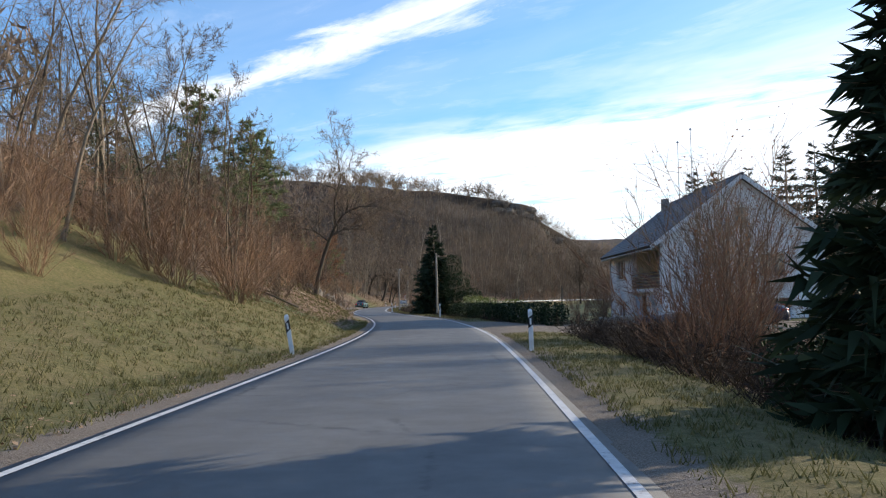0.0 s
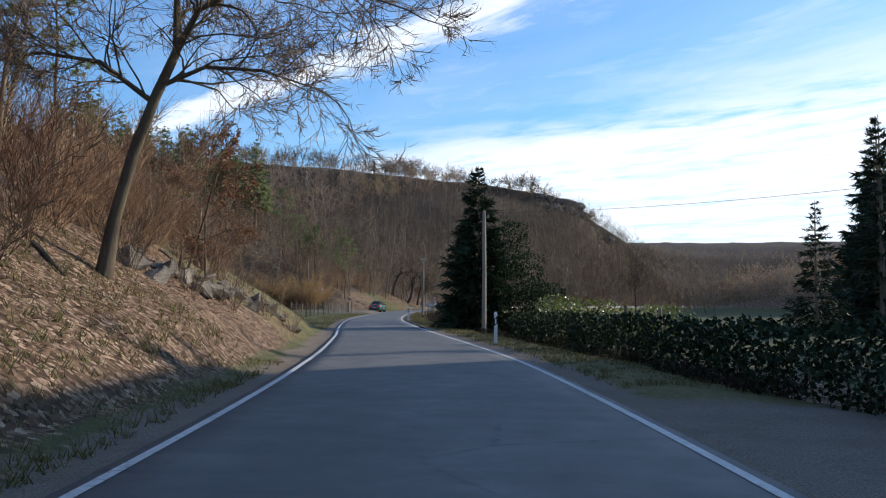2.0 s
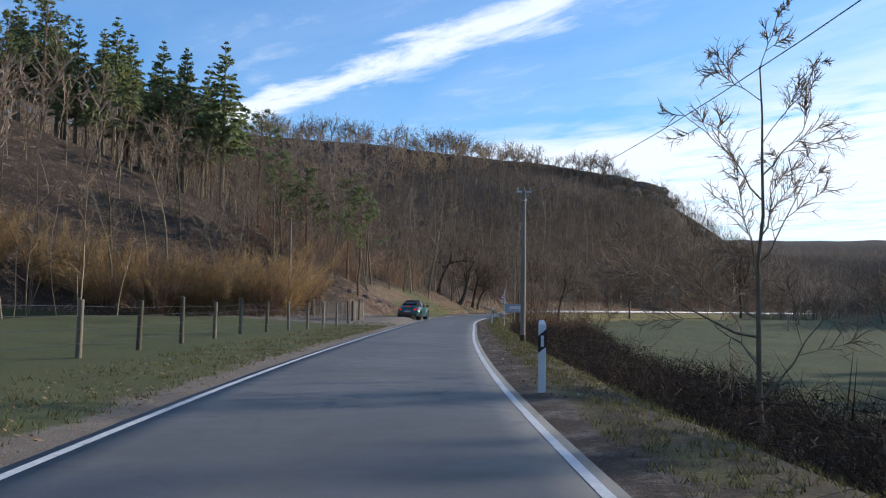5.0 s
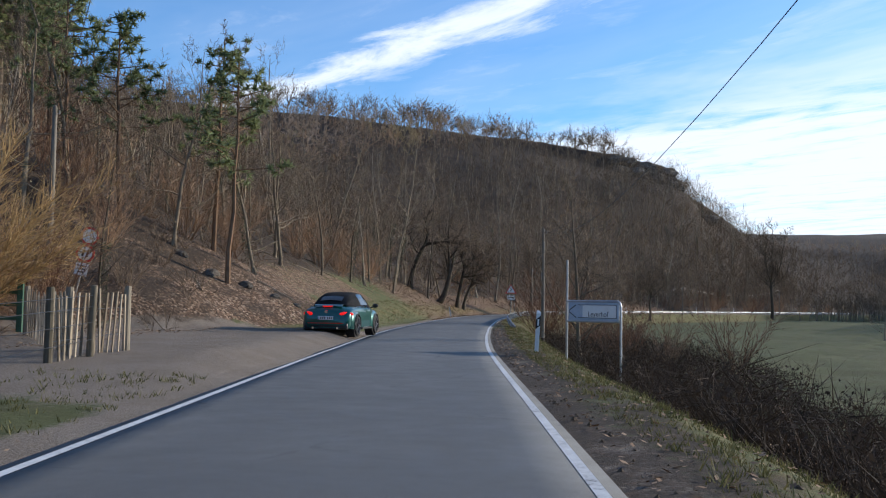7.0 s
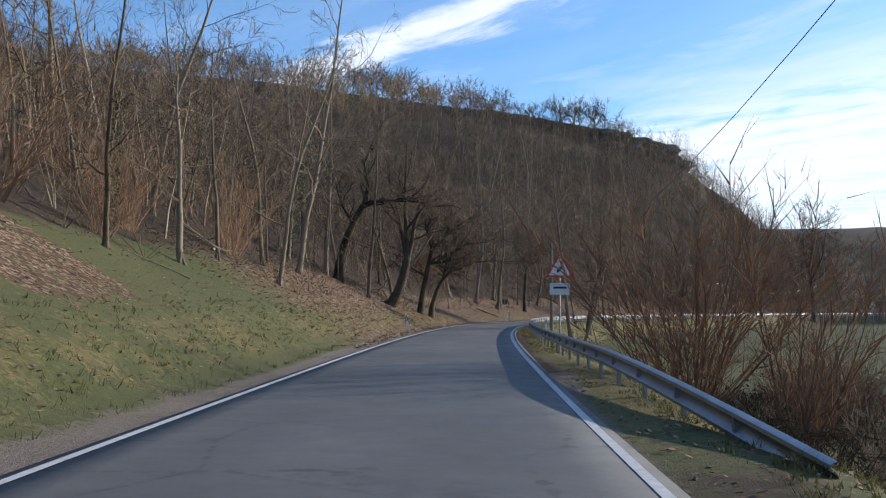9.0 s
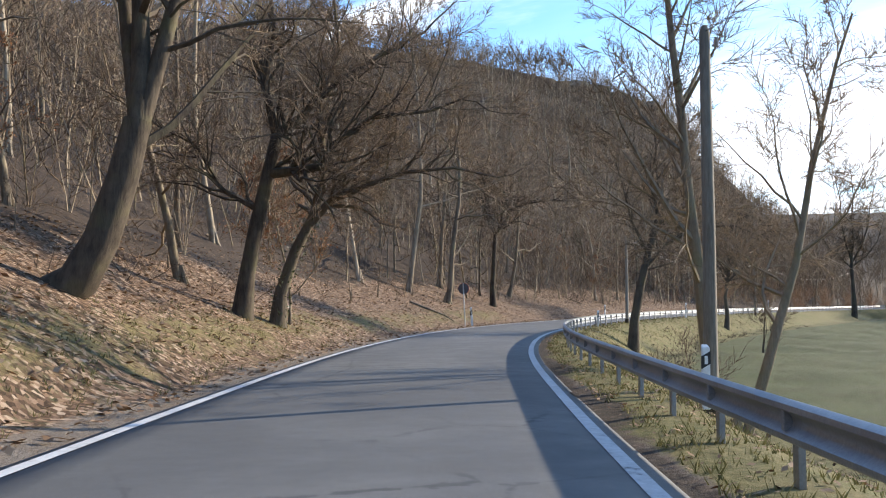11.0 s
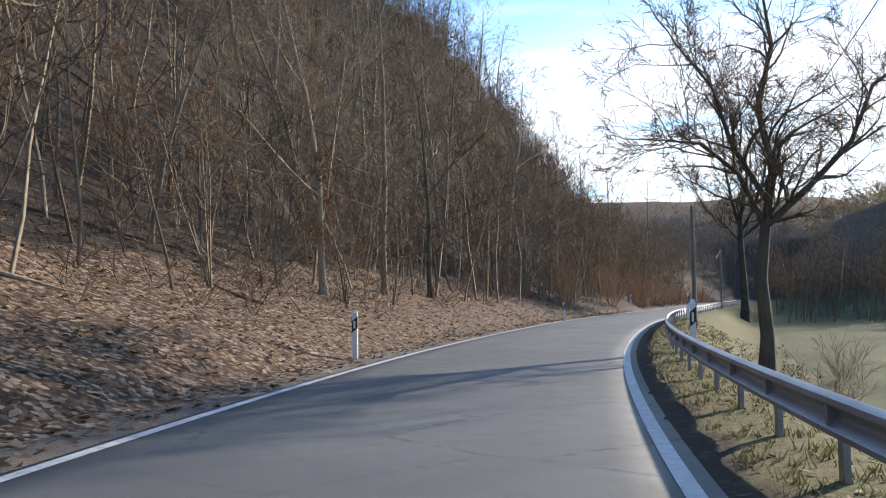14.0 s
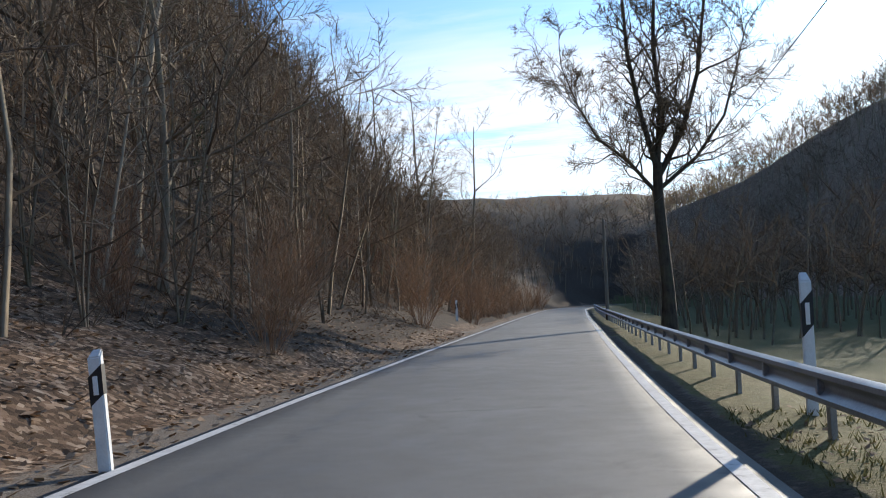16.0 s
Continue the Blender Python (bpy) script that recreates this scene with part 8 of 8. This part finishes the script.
beetle_car("beetle_car", "teal rounded convertible car with black soft top and lit brake lights", pose(-15.66, 175.15, gz(-15.4, 174.6) + 0.03, 0, 0, -6) @ Matrix.Scale(1.07, 4), M_TEAL)
beetle_car("parked_car", "dark blue small car parked before the house", pose(14.4, 43.6, gz(14.4, 43.6) + 0.02, 0, 0, 70), M_NAVY, False, M_NAVY)


# ---- ground cover ----
def grass_tufts():
    """Rough grass along the verges and the open bank."""
    rng = random.Random(61)
    nr = np.random.default_rng(61)
    V, F = [], []
    zones = [(9000, -2, 60, -1, 0.5, 7.0), (2600, 0, 34, 1, 0.5, 3.2), (2600, 54, 110, 1, 0.6, 2.6), (6200, 110, 200, 1, 0.9, 4.4), (2200, 84, 156, -1, 0.6, 3.2), (5200, 212, 345, 1, 0.5, 3.2), (2600, 178, 262, -1, 0.8, 3.6)]
    for count, s0, s1, side, a, b in zones:
        s, o = nr.uniform(s0, s1, count), a + (b - a) * nr.random(count) ** 1.3
        P = [at_road(ss, side * (float(half_width(ss)) + oo)) for ss, oo in zip(s, o)]
        x, y = np.array([float(p[0]) for p in P]), np.array([float(p[1]) for p in P])
        z = ground_height(x, y)
        for i in range(count):
            if 34 < s[i] < 53 and side > 0:
                continue
            base = Vector((x[i], y[i], z[i] - 0.02))
            h = rng.uniform(0.05, 0.15) * (1.35 if side < 0 and s[i] < 72 else 1.0)
            for k in range(6):
                a_ = rng.uniform(0, 6.283)
                w = Vector((math.cos(a_) * 0.6, math.sin(a_) * 0.6, 1)).normalized()
                sliver(V, F, base + Vector((rng.uniform(-0.08, 0.08), rng.uniform(-0.08, 0.08), 0)), w, h * rng.uniform(0.6, 1.2), 0.018, rng)
    ob = mesh_object("grass", V, F, M_GRASS)
    return tagged(ob, "rough winter grass tufts along the verges", "grass", kind="stuff")


def fallen_leaves():
    rng = random.Random(62)
    nr = np.random.default_rng(62)
    V, F = [], []
    zones = [(30000, 215, 372, -1, 0.25, 9.0), (4500, 36, 66, -1, 2.0, 6.0), (5000, 178, 215, -1, 1.0, 8.0), (5000, 154, 186, -1, 5.0, 13.0), (4500, 212, 345, 1, 0.4, 2.2), (1500, 60, 100, 1, 0.4, 3.0), (5200, 112, 206, 1, 0.35, 4.2), (1800, 86, 150, -1, 0.3, 3.0), (2600, 0, 60, -1, 0.4, 6.0)]
    for count, s0, s1, side, a, b in zones:
        s, o = nr.uniform(s0, s1, count), a + (b - a) * nr.random(count) ** 1.2
        P = [at_road(ss, side * (float(half_width(ss)) + oo)) for ss, oo in zip(s, o)]
        x, y = np.array([float(p[0]) for p in P]), np.array([float(p[1]) for p in P])
        z = ground_height(x, y)
        for i in range(count):
            c = Vector((x[i], y[i], z[i] + rng.uniform(0.005, 0.04)))
            a_ = rng.uniform(0, 6.283)
            u = Vector((math.cos(a_), math.sin(a_), rng.uniform(-0.45, 0.45)))
            w = Vector((-math.sin(a_), math.cos(a_), rng.uniform(-0.45, 0.45)))
            l = rng.uniform(0.045, 0.10) if side < 0 and s[i] > 215 else rng.uniform(0.025, 0.055)
            k = len(V)
            V.extend((tuple(c - u * l), tuple(c + w * l * 0.5), tuple(c + u * l), tuple(c - w * l * 0.5)))
            F.append((k, k + 1, k + 2, k + 3))
    ob = mesh_object("fallen_leaves", V, F, M_FALLEN)
    return tagged(ob, "dry brown fallen leaves covering the bank", "fallen leaves", kind="stuff")


def dead_wood():
    rng = random.Random(63)
    out = []
    for i in range(46):
        s = rng.choice((rng.uniform(222, 365), rng.uniform(40, 74), rng.uniform(176, 215)))
        e = rng.uniform(2.5, 14)
        x, y = (float(v) for v in at_road(s, -float(half_width(s)) - e))
        ln, a = rng.uniform(0.8, 3.0), rng.uniform(0, 6.283)
        pts = []
        for k in range(5):
            px, py = x + math.cos(a) * ln * k / 4 + rng.uniform(-0.08, 0.08), y + math.sin(a) * ln * k / 4 + rng.uniform(-0.08, 0.08)
            pts.append(Vector((px, py, gz(px, py) + 0.05)))
        r = rng.uniform(0.02, 0.06)
        V, F = [], []
        tube(V, F, pts, [r, r, r * 0.8, r * 0.6, r * 0.3], 6)
        ob = thing("fallen_branch", "dead branch lying on the leafy bank", "branch", "dead branches on the ground")
        part("wood", (V, F), M_BARK_PALE if i % 2 else M_BARK, ob)


M_GRASS = leaf_material("rough grass blades", (0.05, 0.06, 0.018), (0.22, 0.19, 0.08), 0.8, 0.15, 0.2)
M_FALLEN = leaf_material("fallen leaves", (0.12, 0.065, 0.035), (0.46, 0.31, 0.19), 0.8, 0.2, 0.1)
def earth_clods():
    rng = random.Random(66)
    V, F = [], []
    for i in range(900):
        s = rng.uniform(134, 204)
        x, y = (float(v) for v in at_road(s, float(half_width(s)) + 0.25 + 1.6 * rng.random() ** 1.3))
        z, r = gz(x, y), rng.uniform(0.015, 0.045)
        k = len(V)
        for a in range(5):
            t = 2 * math.pi * a / 5 + rng.uniform(-0.3, 0.3)
            V.append((x + math.cos(t) * r * rng.uniform(0.8, 1.4), y + math.sin(t) * r * rng.uniform(0.8, 1.4), z - 0.02))
        V.append((x + rng.uniform(-0.4, 0.4) * r, y + rng.uniform(-0.4, 0.4) * r, z + r * rng.uniform(0.25, 0.6)))
        F.extend((k + a, k + (a + 1) % 5, k + 5) for a in range(5))
    ob = mesh_object("earth_clods", V, F, M_DIRT)
    return tagged(ob, "loose dark clods of earth along the soft shoulder", "earth", kind="stuff")


grass_tufts()
fallen_leaves()
earth_clods()
dead_wood()
